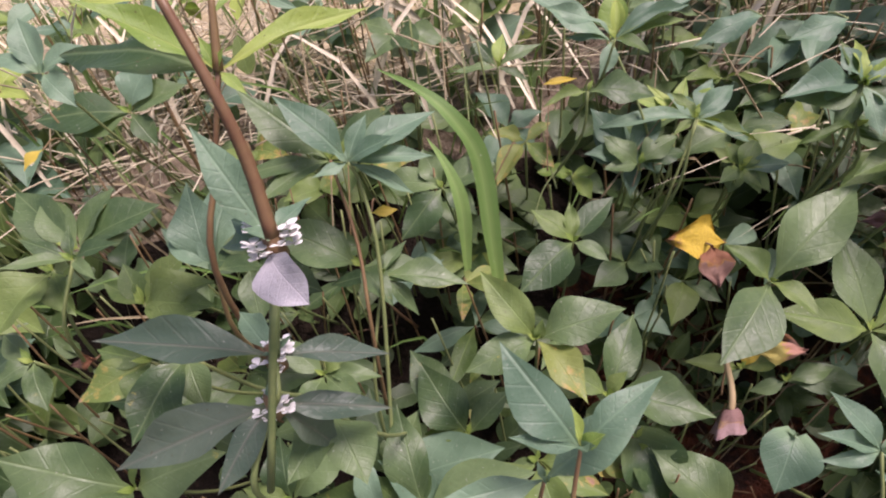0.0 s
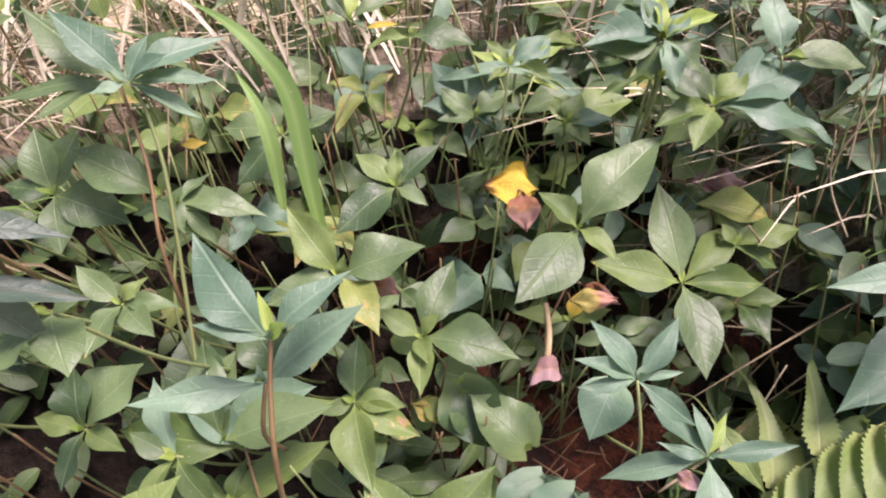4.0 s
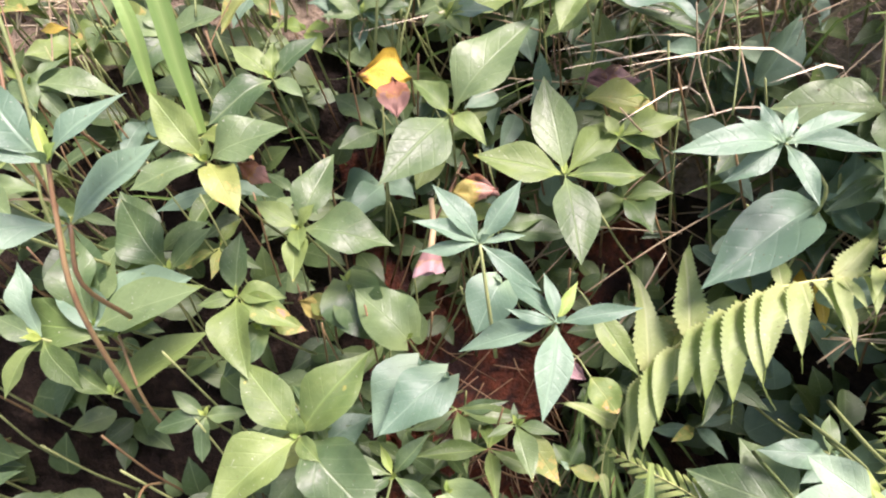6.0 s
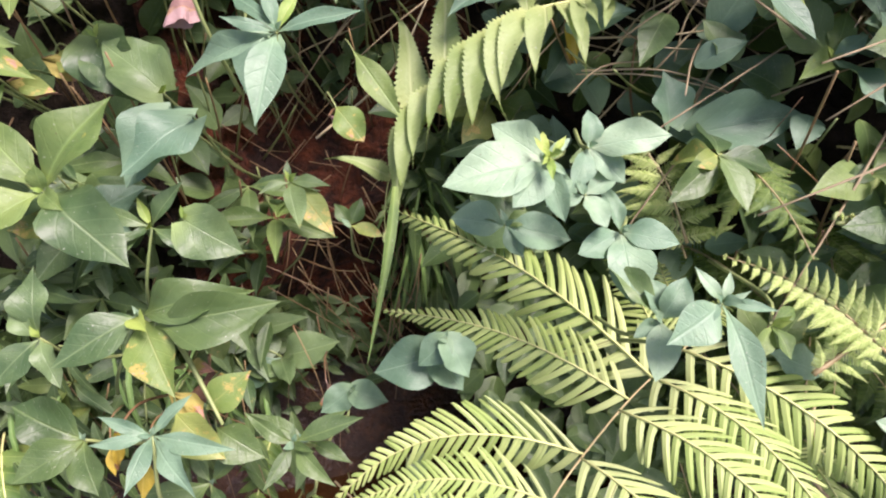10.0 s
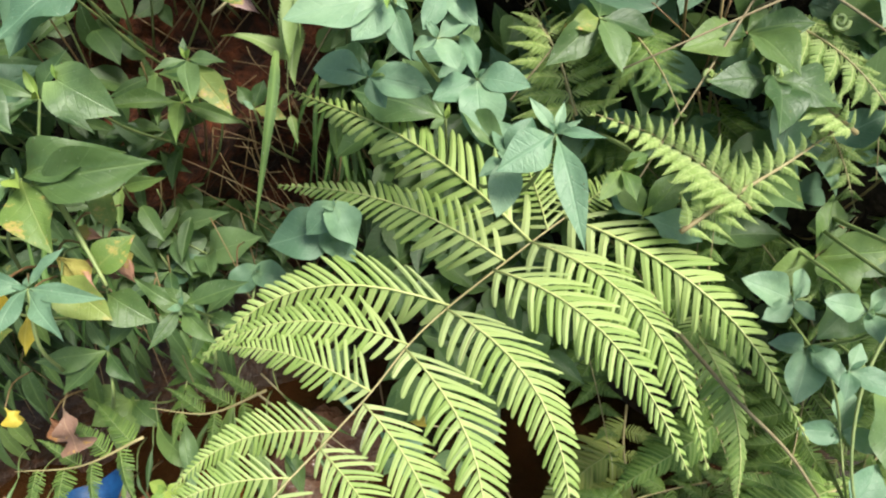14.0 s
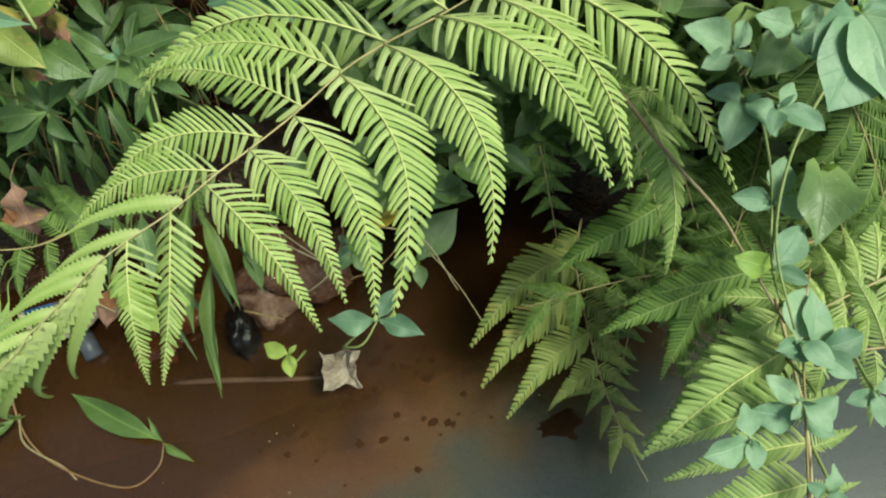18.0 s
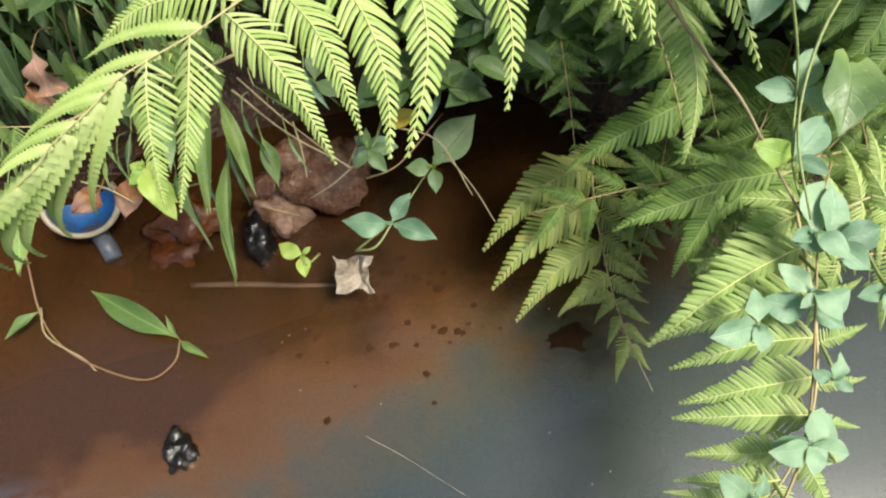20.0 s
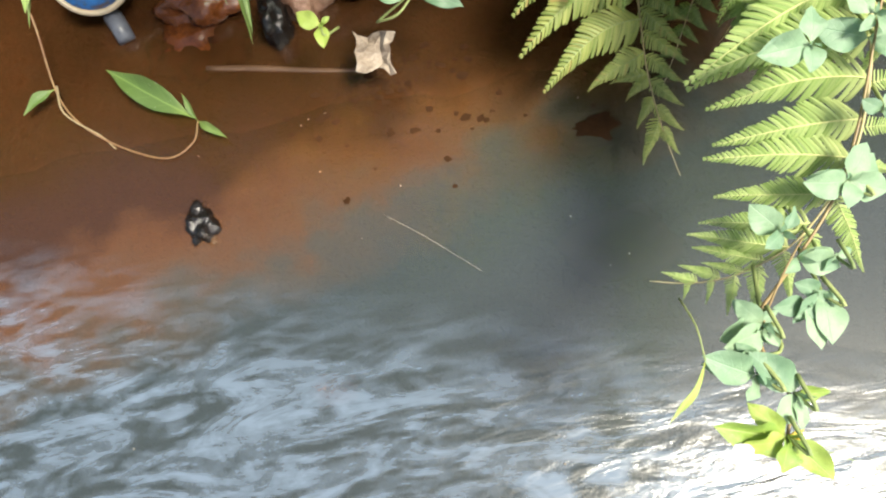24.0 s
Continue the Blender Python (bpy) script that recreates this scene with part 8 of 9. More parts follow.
stalk([(0.876, 0.317, 0.480), (0.898, 0.295, 0.421), (0.910, 0.279, 0.376), (0.889, 0.225, 0.357), (0.891, 0.173, 0.336), (0.900, 0.144, 0.324)], 0.0013, 'green')
stalk([(0.784, 0.370, 0.469), (0.819, 0.319, 0.427), (0.852, 0.278, 0.393), (0.869, 0.242, 0.366), (0.887, 0.185, 0.337)], 0.0019, 'straw')
herb('oval', (0.742, -0.090, 0.273), (0.746, -0.078, 0.277), 'g', [], [(-0.016, 0.021, 0.003, 1.1, 'p'), (-0.036, -0.013, 0.003, 1.1, 'p'), (0.006, -0.019, 0.000, 1, 'p')])
herb('oval', (0.723, -0.126, 0.279), (0.727, -0.114, 0.283), 'g', [], [(-0.038, 0.019, 0.012, 1, 'p'), (-0.013, -0.017, 0.002, 1, 'p'), (0.007, 0.014, 0.005, 0.7, 'p')])
herb('oval', (0.745, -0.142, 0.279), (0.749, -0.130, 0.283), 'g', [], [(-0.026, 0.033, 0.007, 0.95, 'p'), (0.024, -0.003, 0.002, 0.85, 'y'), (-0.024, -0.018, 0.004, 1.1, 'p'), (-0.003, -0.026, 0.000, 0.8, 'p'), (0.003, 0.021, 0.002, 0.8, 'p')])
herb('oval', (0.730, -0.169, 0.281), (0.734, -0.157, 0.285), 'g', [], [(-0.022, 0.026, 0.005, 0.8, 'y'), (-0.050, 0.014, 0.008, 0.8, 'y'), (-0.035, 0.000, 0.006, 0.9, 'y'), (-0.013, -0.024, 0.003, 1.2, 'y'), (0.012, -0.022, -0.001, 0.7, 'y'), (0.024, -0.033, -0.003, 0.8, 'y'), (0.013, 0.002, 0.000, 0.8, 'o'), (0.012, -0.009, 0.001, 0.8, 'o')])
herb('oval', (0.820, -0.046, 0.255), (0.824, -0.034, 0.259), 'g', [], [(-0.020, 0.009, 0.003, 1, 'p'), (0.015, 0.004, -0.002, 1, 'p'), (-0.015, -0.010, 0.001, 1, 'p')])
herb('oval', (0.797, -0.073, 0.257), (0.801, -0.061, 0.261), 'g', [], [(-0.019, 0.011, 0.005, 1.1, 'p'), (-0.026, -0.016, 0.002, 1.1, 'p'), (0.014, -0.007, 0.002, 1.2, 'p'), (-0.004, -0.040, 0.000, 1, 'p')])
herb('oval', (0.845, 0.007, 0.260), (0.849, 0.019, 0.264), 'g', [], [(-0.035, 0.011, 0.009, 1, 'p'), (0.028, 0.024, 0.003, 1.1, 'p'), (-0.006, -0.018, -0.001, 1, 'p'), (0.026, -0.008, -0.003, 1, 'p')])
loose_leaf('lance', (0.687, -0.111, 0.291), (0.649, -0.150, 0.290), 0.4, 'y')
stalk([(0.731, -0.171, 0.279), (0.744, -0.143, 0.275), (0.728, -0.127, 0.274), (0.743, -0.091, 0.269), (0.771, -0.056, 0.263), (0.797, -0.028, 0.261)], 0.0013, 'red')
stalk([(0.731, -0.172, 0.280), (0.712, -0.170, 0.288), (0.692, -0.169, 0.288)], 0.0006, 'green')
hanging_petals((0.692, -0.169, 0.288), (0.696, -0.178, 0.290))
stalk([(0.731, -0.172, 0.280), (0.750, -0.182, 0.283), (0.770, -0.192, 0.278)], 0.0006, 'green')
hanging_petals((0.770, -0.192, 0.278), (0.774, -0.201, 0.280))
stalk([(1.010, 0.380, 0.518), (0.953, 0.333, 0.476), (0.907, 0.290, 0.439), (0.881, 0.235, 0.396), (0.883, 0.173, 0.351)], 0.0018, 'green')

# leaves hanging over the water
loose_leaf('lance', (0.382, 0.445, 0.362), (0.360, 0.334, 0.299), 0.5, 'l')
loose_leaf('lance', (0.370, 0.440, 0.267), (0.349, 0.311, 0.195), 0.34, 'l')
loose_leaf('lance', (0.381, 0.465, 0.327), (0.399, 0.363, 0.272), 0.5, 'l')
loose_leaf('lance', (0.307, 0.498, 0.304), (0.305, 0.421, 0.268), 0.8, 'g')
loose_leaf('lance', (0.270, 0.514, 0.289), (0.313, 0.453, 0.261), 1.1, 'l')
loose_leaf('lance', (0.163, 0.431, 0.291), (0.132, 0.343, 0.248), 0.9, 'l')
loose_leaf('lance', (0.125, 0.445, 0.274), (0.117, 0.373, 0.240), 1.2, 'l')
loose_leaf('lance', (0.305, 0.462, 0.243), (0.323, 0.357, 0.193), 0.35, 'l')
loose_leaf('lance', (0.400, 0.472, 0.241), (0.408, 0.416, 0.210), 1.1, 'l')
herb('ovate', (0.266, 0.451, 0.237), (0.276, 0.551, 0.077), 'g', [], [(-0.023, 0.016, 0.007, 1, 'y'), (0.036, -0.049, -0.000, 1, 'y'), (-0.013, -0.016, -0.008, 1, 'y'), (0.024, 0.005, 0.003, 1, 'y')])
herb('ovate', (0.529, 0.383, 0.133), (0.475, 0.370, 0.104), 'g', [], [(-0.063, 0.016, 0.006, 0.9, 'b'), (0.032, 0.031, 0.015, 0.9, 'b'), (0.054, -0.035, -0.004, 0.8, 'b'), (0.016, -0.010, -0.004, 0.8, 'b')])
herb('oval', (0.518, 0.460, 0.203), (0.528, 0.560, 0.043), 'g', [], [(-0.019, -0.025, -0.012, 1, 'b'), (0.040, -0.010, -0.004, 1, 'b'), (-0.012, 0.012, 0.005, 1, 'b'), (0.016, -0.025, -0.012, 1, 'b')])
herb('oval', (0.405, 0.379, 0.106), (0.424, 0.386, 0.088), 'g', [], [(-0.028, 0.019, 0.008, 1.1, 'y'), (-0.000, -0.032, -0.004, 1, 'y'), (0.013, 0.008, 0.004, 0.8, 'y')])
herb('ovate', (0.595, 0.431, 0.169), (0.605, 0.531, 0.009), 'g', [], [(-0.035, 0.006, 0.002, 1.2, 'g'), (0.018, 0.016, 0.008, 1, 'g'), (-0.003, -0.032, -0.015, 1, 'g'), (0.068, 0.050, 0.025, 1, 'g')])
loose_leaf('oval', (0.543, 0.467, 0.229), (0.589, 0.471, 0.232), 0.8, 'o')
herb('ovate', (0.227, 0.564, 0.267), (0.237, 0.664, 0.107), 'g', [], [(-0.051, -0.016, -0.009, 1, 'l'), (0.033, -0.037, -0.017, 1, 'l'), (-0.024, -0.051, -0.025, 1, 'l'), (-0.058, 0.017, 0.006, 1, 'l')])
herb('ovate', (0.471, 0.542, 0.241), (0.481, 0.642, 0.081), 'g', [], [(-0.025, -0.021, -0.011, 1, 'g'), (0.030, -0.024, -0.011, 1, 'g'), (0.016, 0.042, 0.020, 1, 'g')])
stalk([(0.373, 0.538, 0.258), (0.429, 0.478, 0.231), (0.497, 0.426, 0.208)], 0.0016, 'straw')
stalk([(0.475, 0.370, 0.104), (0.542, 0.400, 0.130), (0.626, 0.485, 0.151)], 0.0016, 'green')
stalk([(0.609, 0.421, 0.209), (0.633, 0.367, 0.206), (0.649, 0.320, 0.195)], 0.001, 'straw')


# ---- plants: the growth behind and beyond ----
fill = random.Random(5)


def outward(x, v):
    a, b, c = bank(x, v), bank(x + 0.05, v), bank(x, v + 0.15)
    n = (b - a).cross(c - a).normalized()
    return a, n if n.z > 0 or n.y < 0 else -n


def scatter_herb(x, v, reach, size, kinds, looks):
    """A shoot of random habit rooted in the soil at x, v."""
    soil, n = outward(x, v)
    if bare(x, soil.z) or bare(x, soil.z - 0.05):
        return
    tip = soil + n * reach + Vector((fill.uniform(-0.02, 0.02), 0, fill.uniform(0.01, 0.05)))
    kind = fill.choice(kinds)
    look_ = fill.choice(looks)
    turn = fill.uniform(0, 3.14)
    leaves = []
    for k in range(fill.choice((4, 4, 5, 6))):
        a = turn + k * 1.571 + fill.uniform(-0.3, 0.3)
        s = size * fill.uniform(0.65, 1.15) * (0.75 if k > 3 else 1)
        d = Vector((math.cos(a), math.sin(a) * 0.75 - 0.3, fill.uniform(-0.45, 0.35))).normalized() * s
        leaves.append((d.x, d.y, d.z, fill.uniform(0.8, 1.1), look_ if fill.random() < 0.8 else fill.choice(looks)))
    herb(kind, tip, soil - n * 0.01, "g" if fill.random() < 0.75 else "r", [], leaves, 0, False, "bank undergrowth")


BROAD = ("ovate", "ovate", "ovate", "lance")


def bare(x, z):
    """The patch of bare red soil under the herbs."""
    return (x - 0.43) ** 2 / 0.0095 + (z - 0.43) ** 2 / 0.042 < 1


for i in range(135):
    x, v = fill.uniform(-0.3, 1.2), fill.uniform(14.3, 20.6)
    if not bare(x, bank(x, v).z):
        scatter_herb(x, v, fill.uniform(0.05, 0.15), fill.uniform(0.05, 0.085), BROAD, "gggkglgbt")
for i in range(40):
    x, v = fill.uniform(0.0, 1.3), fill.uniform(12.6, 15)
    scatter_herb(x, v, fill.uniform(0.01, 0.05), fill.uniform(0.025, 0.05), ("oval", "ovate", "lance"), "gglb")
for i in range(90):
    x, v = fill.uniform(-0.3, 0.52), fill.uniform(13.4, 15.8)
    if not bare(x, bank(x, v).z):
        scatter_herb(x, v, fill.uniform(0.04, 0.12), fill.uniform(0.045, 0.085), ("lance",), "kkkg")
for i in range(46):
    x, v = fill.uniform(-0.45, 1.3), fill.uniform(20.0, 21.5)
    scatter_herb(x, v, fill.uniform(0.06, 0.2), fill.uniform(0.06, 0.09), ("lance", "ovate"), "gybpl")


def undergrowth(name, label, count, place, looks, slim=1.0):
    """Many leaves that nobody could count, in one mesh: each has a folded blade and its own size and tilt."""
    f = PROFILES["ovate"]
    cols = np.array([-1, -0.5, 0, 0.5, 1.0])
    shapes = []
    for k in range(5):
        ratio, arch, fold = slim * fill.uniform(0.42, 0.66), fill.uniform(0.03, 0.12), fill.uniform(0.1, 0.45)
        shapes.append(np.array([(u * f[i] * ratio / 2, i / 10, arch * 4 * i / 10 * (1 - i / 10) + fold * abs(u) * f[i] * ratio / 2) for i in (1, 2, 3, 4, 6, 8, 9, 10) for u in cols]))
    quads = np.array([(r * 5 + c, r * 5 + c + 1, r * 5 + c + 6, r * 5 + c + 5) for r in range(7) for c in range(4)])
    verts, faces, uv, slots, off = [], [], [], [], 0
    for i in range(count):
        spot = place()
        if spot is None:
            continue
        base, d, up = spot
        m = np.array(aim(base, base + d, up))
        s = shapes[i % 5]
        verts.append(s @ m[:3, :3].T + m[:3, 3])
        faces.append(quads + off)
        uv.append(s[:, :2])
        slots += [fill.randrange(len(looks))] * len(quads)
        off += len(s)
    mats = [MATS[k] for k in looks]
    me = mesh_of(name, np.concatenate(verts), np.concatenate(faces).tolist(), mats[0], True, slots, mats[1:], np.concatenate(uv))
    return tagged(new(name, me), label, "plants", kind="stuff")


def leaf_spot(x0, x1, v0, v1, r0, r1, s0, s1, keep=True):
    def spot():
        x, v = fill.uniform(x0, x1), fill.uniform(v0, v1)
        soil, n = outward(x, v)
        if keep and (bare(x, soil.z) or bare(x, soil.z - 0.04)):
            return None
        a = fill.uniform(0, 6.28)
        d = Vector((math.cos(a), -0.35 + 0.5 * math.sin(a), 0.1 + 0.6 * math.sin(a))).normalized() * fill.uniform(s0, s1)
        base = soil + n * fill.uniform(r0, r1) - d * 0.3
        return base, d, Vector((fill.uniform(-0.5, 0.5), -0.55 + fill.uniform(-0.4, 0.3), 0.75))
    return spot


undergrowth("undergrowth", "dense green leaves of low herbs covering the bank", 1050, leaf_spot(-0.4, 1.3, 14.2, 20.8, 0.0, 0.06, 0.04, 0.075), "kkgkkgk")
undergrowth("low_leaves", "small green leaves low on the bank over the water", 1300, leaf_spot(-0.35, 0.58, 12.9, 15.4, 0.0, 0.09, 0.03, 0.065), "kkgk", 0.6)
undergrowth("hedge_leaves", "green leaves of herbs behind the ferns", 420, leaf_spot(0.72, 1.4, 15.2, 18.5, 0.0, 0.09, 0.04, 0.085, False), "bglbp", 1.1)
undergrowth("shaded_leaves", "bluish green leaves between taller herbs and grass", 240, leaf_spot(0.5, 0.95, 16.6, 20.6, 0.02, 0.16, 0.04, 0.07, False), "bgpb", 0.9)
undergrowth("pocket_leaves", "small deep green leaves in a shaded pocket of soil", 90, leaf_spot(0.33, 0.54, 15.9, 17.6, 0.0, 0.05, 0.025, 0.05, False), "kkg", 0.8)
undergrowth("shore_leaves", "small green leaves beneath the ferns", 500, leaf_spot(0.76, 1.4, 12.7, 14.6, 0.0, 0.05, 0.03, 0.06, False), "gglg")
def hanging_spot():
    """Long leaves that hang from the lip of the bank over the water."""
    x, v = fill.uniform(-0.35, 0.6), fill.uniform(14.2, 15.9)
    soil, n = outward(x, v)
    if bare(x, soil.z):
        return None
    d = Vector((fill.uniform(-0.3, 0.3), -0.35 + fill.uniform(-0.25, 0.25), -1)).normalized() * fill.uniform(0.04, 0.09)
    return soil + Vector((0, -fill.uniform(0.02, 0.19), fill.uniform(-0.16, 0.02))), d, Vector((fill.uniform(-0.6, 0.6), -1, 0.3))


undergrowth("overhanging_leaves", "long green leaves hanging from the edge of the bank", 430, hanging_spot, "klgk", 0.36)
def hollow_spot():
    """Leaves that roof the dark hollow behind the great frond."""
    a = fill.uniform(0, 6.28)
    d = Vector((math.cos(a), -0.4 + 0.4 * math.sin(a), -0.3)).normalized() * fill.uniform(0.04, 0.07)
    y = fill.uniform(0.45, 0.7)
    return Vector((fill.uniform(0.57, 0.88), y, 0.3 + 0.6 * (y - 0.45) + fill.uniform(-0.02, 0.04))), d, Vector((fill.uniform(-0.4, 0.4), -0.4, 0.9))


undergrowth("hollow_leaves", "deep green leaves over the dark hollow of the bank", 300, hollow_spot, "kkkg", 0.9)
undergrowth("top_leaves", "green leaves of taller herbs on top of the bank", 320, leaf_spot(-1.2, 2.2, 19.9, 22.0, 0.02, 0.2, 0.05, 0.09, False), "glylbyb")
undergrowth("side_leaves", "green herb leaves further along the bank", 4200, leaf_spot(-2.2, -0.35, 12.5, 20.5, 0.0, 0.14, 0.05, 0.1, False), "gggglb")
undergrowth("far_side_leaves", "green herb leaves beyond the ferns", 3600, leaf_spot(1.2, 2.8, 12.5, 20.5, 0.0, 0.14, 0.05, 0.1, False), "gggglb")


def field_spot(x0, x1, y0, y1, z):
    def spot():
        a = fill.uniform(0, 6.28)
        d = Vector((math.cos(a), math.sin(a), fill.uniform(-0.3, 0.7))).normalized() * fill.uniform(0.06, 0.14)
        return Vector((fill.uniform(x0, x1), fill.uniform(y0, y1), z + fill.uniform(0, 0.16) * fill.random())), d, Vector((fill.uniform(-0.5, 0.5), fill.uniform(-0.5, 0.5), 1))
    return spot


undergrowth("field_herbs", "green herbs on the level ground behind the bank", 1500, field_spot(-3.5, 4.0, 2.0, 4.6, 1.01), "gglyk")
undergrowth("far_bank_herbs", "green herbs on the opposite bank of the stream", 3200, leaf_spot(-3.0, 3.5, 2.9, 4.6, 0.0, 0.16, 0.07, 0.13, False), "ggglk")


def tangle(name, label, category, material, make, count):
    verts, faces = [], []
    for i in range(count):
        v, f = make(i)
        off = len(verts)
        verts += v
        faces += [tuple(k + off for k in q) for q in f]
    return tagged(new(name, mesh_of(name, verts, faces, material, uv=[((i % 3 - 1) * 0.03, (i % 15) / 15) for i in range(len(verts))])), label, category, kind="stuff")


def dry_piece(i):
    """A thin dry stalk leaning about on top of the bank."""
    x, v = fill.uniform(-1.2, 2.2), fill.uniform(19.8, 22.6)
    p = bank(x, v)
    a, up = fill.uniform(0, 6.28), 0.05 + 0.9 * fill.random() ** 2.5
    d = Vector((math.cos(a), math.sin(a) * 0.6, up)).normalized() * fill.uniform(0.12, 0.35)
    p.z += fill.uniform(0, 0.03)
    bend = Vector((fill.uniform(-0.04, 0.04), fill.uniform(-0.04, 0.04), 0.02))
    return tube(catmull([p, p + d * 0.5 + bend, p + d], 3), 0.0013, 0.0007, 4)


def bank_blade(i):
    """Thin grass standing among the herbs towards the top of the bank."""
    x, v = fill.choice((fill.uniform(0.55, 1.3), fill.uniform(-0.4, 1.3))), fill.uniform(17, 21.8)
    p, n = outward(x, v)
    d = (n * 0.7 + Vector((fill.uniform(-0.6, 0.6), -0.1, fill.uniform(0.3, 1)))).normalized() * fill.uniform(0.1, 0.26)
    return strip(catmull([p, p + d * 0.6, p + d + Vector((d.x, d.y, -0.03)) * 0.5], 2), 0.004, fill.uniform(-1, 1))


def pale_blade(i):
    """Thin pale grass that stands in front of the dark upper bank."""
    x, v = fill.uniform(0.58, 1.15), fill.uniform(17.6, 21.0)
    p, n = outward(x, v)
    d = (n * 0.6 + Vector((fill.uniform(-0.7, 0.7), -0.1, fill.uniform(0.3, 1)))).normalized() * fill.uniform(0.12, 0.3)
    return strip(catmull([p, p + d * 0.6, p + d + Vector((d.x, d.y, -0.05)) * 0.5], 3), 0.0026, fill.uniform(-1, 1))


def thatch_piece(i):
    """Old dry stems lying against the upper bank behind the ferns."""
    x, v = fill.uniform(0.56, 1.25), fill.uniform(16.6, 20.8)
    p, n = outward(x, v)
    p = p + n * fill.uniform(0, 0.09)
    d = Vector((fill.uniform(-1, 1), fill.uniform(-0.5, 0.1), fill.uniform(-0.5, 0.7))).normalized() * fill.uniform(0.08, 0.26)
    return tube(catmull([p, p + d * 0.5 + n * fill.uniform(0, 0.03), p + d], 3), 0.0014, 0.0008, 4)


def thin_stem(i):
    """Bare lower stems of the herbs, standing in the gaps."""
    x, v = fill.uniform(-0.4, 1.3), fill.uniform(14.5, 21.5)
    p, n = outward(x, v)
    q = p + n * fill.uniform(0.05, 0.12) + Vector((fill.uniform(-0.03, 0.03), -0.01, fill.uniform(0.06, 0.2)))
    return tube(catmull([p, (p + q) / 2 + n * 0.01, q], 3), 0.0015, 0.0011, 4)


def dry_root(i):
    """Fine roots and dead stalks over the bare soil."""
    x, v = fill.uniform(0.05, 1.2), fill.uniform(12.2, 18.5)
    p, n = outward(x, v)
    p = p + n * fill.uniform(0, 0.03)
    d = Vector((fill.uniform(-1, 1), fill.uniform(-0.6, 0.1), fill.uniform(-1, 0.4))).normalized() * fill.uniform(0.05, 0.2)
    return tube(catmull([p, p + d * 0.5 + n * 0.02, p + d], 3), 0.0009, 0.0005, 4)


def field_blade(i):
    x, y = fill.uniform(-2.5, 3.0), 1.1 + 2.4 * fill.random() ** 1.5
    p = Vector((x, y, 0.95))
    d = Vector((fill.uniform(-0.6, 0.6), fill.uniform(-0.5, 0.5), 1)).normalized() * fill.uniform(0.12, 0.3)
    return strip(catmull([p, p + d * 0.6, p + d + Vector((d.x, d.y, -0.02)) * 0.5], 2), 0.006, fill.uniform(-1, 1))


tangle("dry_grass", "dry straw coloured stalks lying on top of the bank", "dry grass", PALE_STRAW, dry_piece, 2100)
tangle("bank_grass", "thin green grass among the herbs on the bank", "grass", GRASS, bank_blade, 300)
tangle("bank_straw", "thin dry grass among the herbs on the bank", "dry grass", STRAW, bank_blade, 140)
tangle("old_stems", "old dry stems lying against the upper bank", "dry grass", STRAW, thatch_piece, 420)
tangle("pale_grass", "thin pale grass standing on the upper bank", "dry grass", PALE_STRAW, pale_blade, 300)
tangle("thin_stems", "thin green and brown herb stems between the leaves", "stems", STEM, thin_stem, 430)
tangle("brown_stems", "thin red brown herb stems between the leaves", "stems", STEM_RED, thin_stem, 260)
def pocket_root(i):
    """Roots and dead stalks that hang and cross in the bare pocket."""
    x, v = fill.gauss(0.43, 0.06), fill.uniform(14.6, 17.2)
    p, n = outward(x, v)
    p = p + n * fill.uniform(0, 0.05)
    d = Vector((fill.uniform(-0.7, 0.7), fill.uniform(-0.4, 0.1), fill.uniform(-1, -0.1))).normalized() * fill.uniform(0.04, 0.17)
    return tube(catmull([p, p + d * 0.5 + n * fill.uniform(0, 0.02), p + d], 3), 0.0011, 0.0005, 4)


def foot_root(i):
    """Roots and thin stalks that hang from the undercut edge of the bank."""
    x, v = fill.uniform(-0.3, 0.62), fill.uniform(13.6, 15.3)
    p, n = outward(x, v)
    p = p + Vector((0, -fill.uniform(0, 0.14), 0))
    d = Vector((fill.uniform(-0.7, 0.7), fill.uniform(-0.6, 0.2), -1)).normalized() * fill.uniform(0.06, 0.2)
    return tube(catmull([p, p + d * 0.5 + n * fill.uniform(-0.02, 0.02), p + d], 3), 0.001, 0.0005, 4)


def foot_blade(i):
    """Narrow grass that hangs over the water's edge."""
    x, v = fill.choice((fill.uniform(-0.35, 0.33), fill.uniform(0.53, 0.6))), fill.uniform(14.2, 15.6)
    p, n = outward(x, v)
    p = p + Vector((0, -fill.uniform(0, 0.1), 0))
    d = Vector((fill.uniform(-0.5, 0.5), -0.45, -fill.uniform(0.5, 1.1))).normalized() * fill.uniform(0.1, 0.22)
    return strip(catmull([p, p + d * 0.5 + Vector((0, -0.03, 0.03)), p + d], 3), 0.006, fill.uniform(-1, 1))


tangle("roots", "fine dry roots and stalks over bare red soil", "roots", STEM_RED, dry_root, 60)
tangle("pocket_roots", "fine dry roots hanging in a pocket of bare red soil", "roots", STEM_RED, pocket_root, 70)
tangle("foot_roots", "thin brown roots hanging at the water's edge", "roots", STEM_RED, foot_root, 120)
tangle("foot_grass", "narrow green grass hanging over the water's edge", "grass", GRASS, foot_blade, 60)
tangle("field_straw", "dry straw grass standing behind the bank", "dry grass", PALE_STRAW, field_blade, 1300)
tangle("field_grass", "green grass standing behind the bank", "grass", GRASS, field_blade, 250)


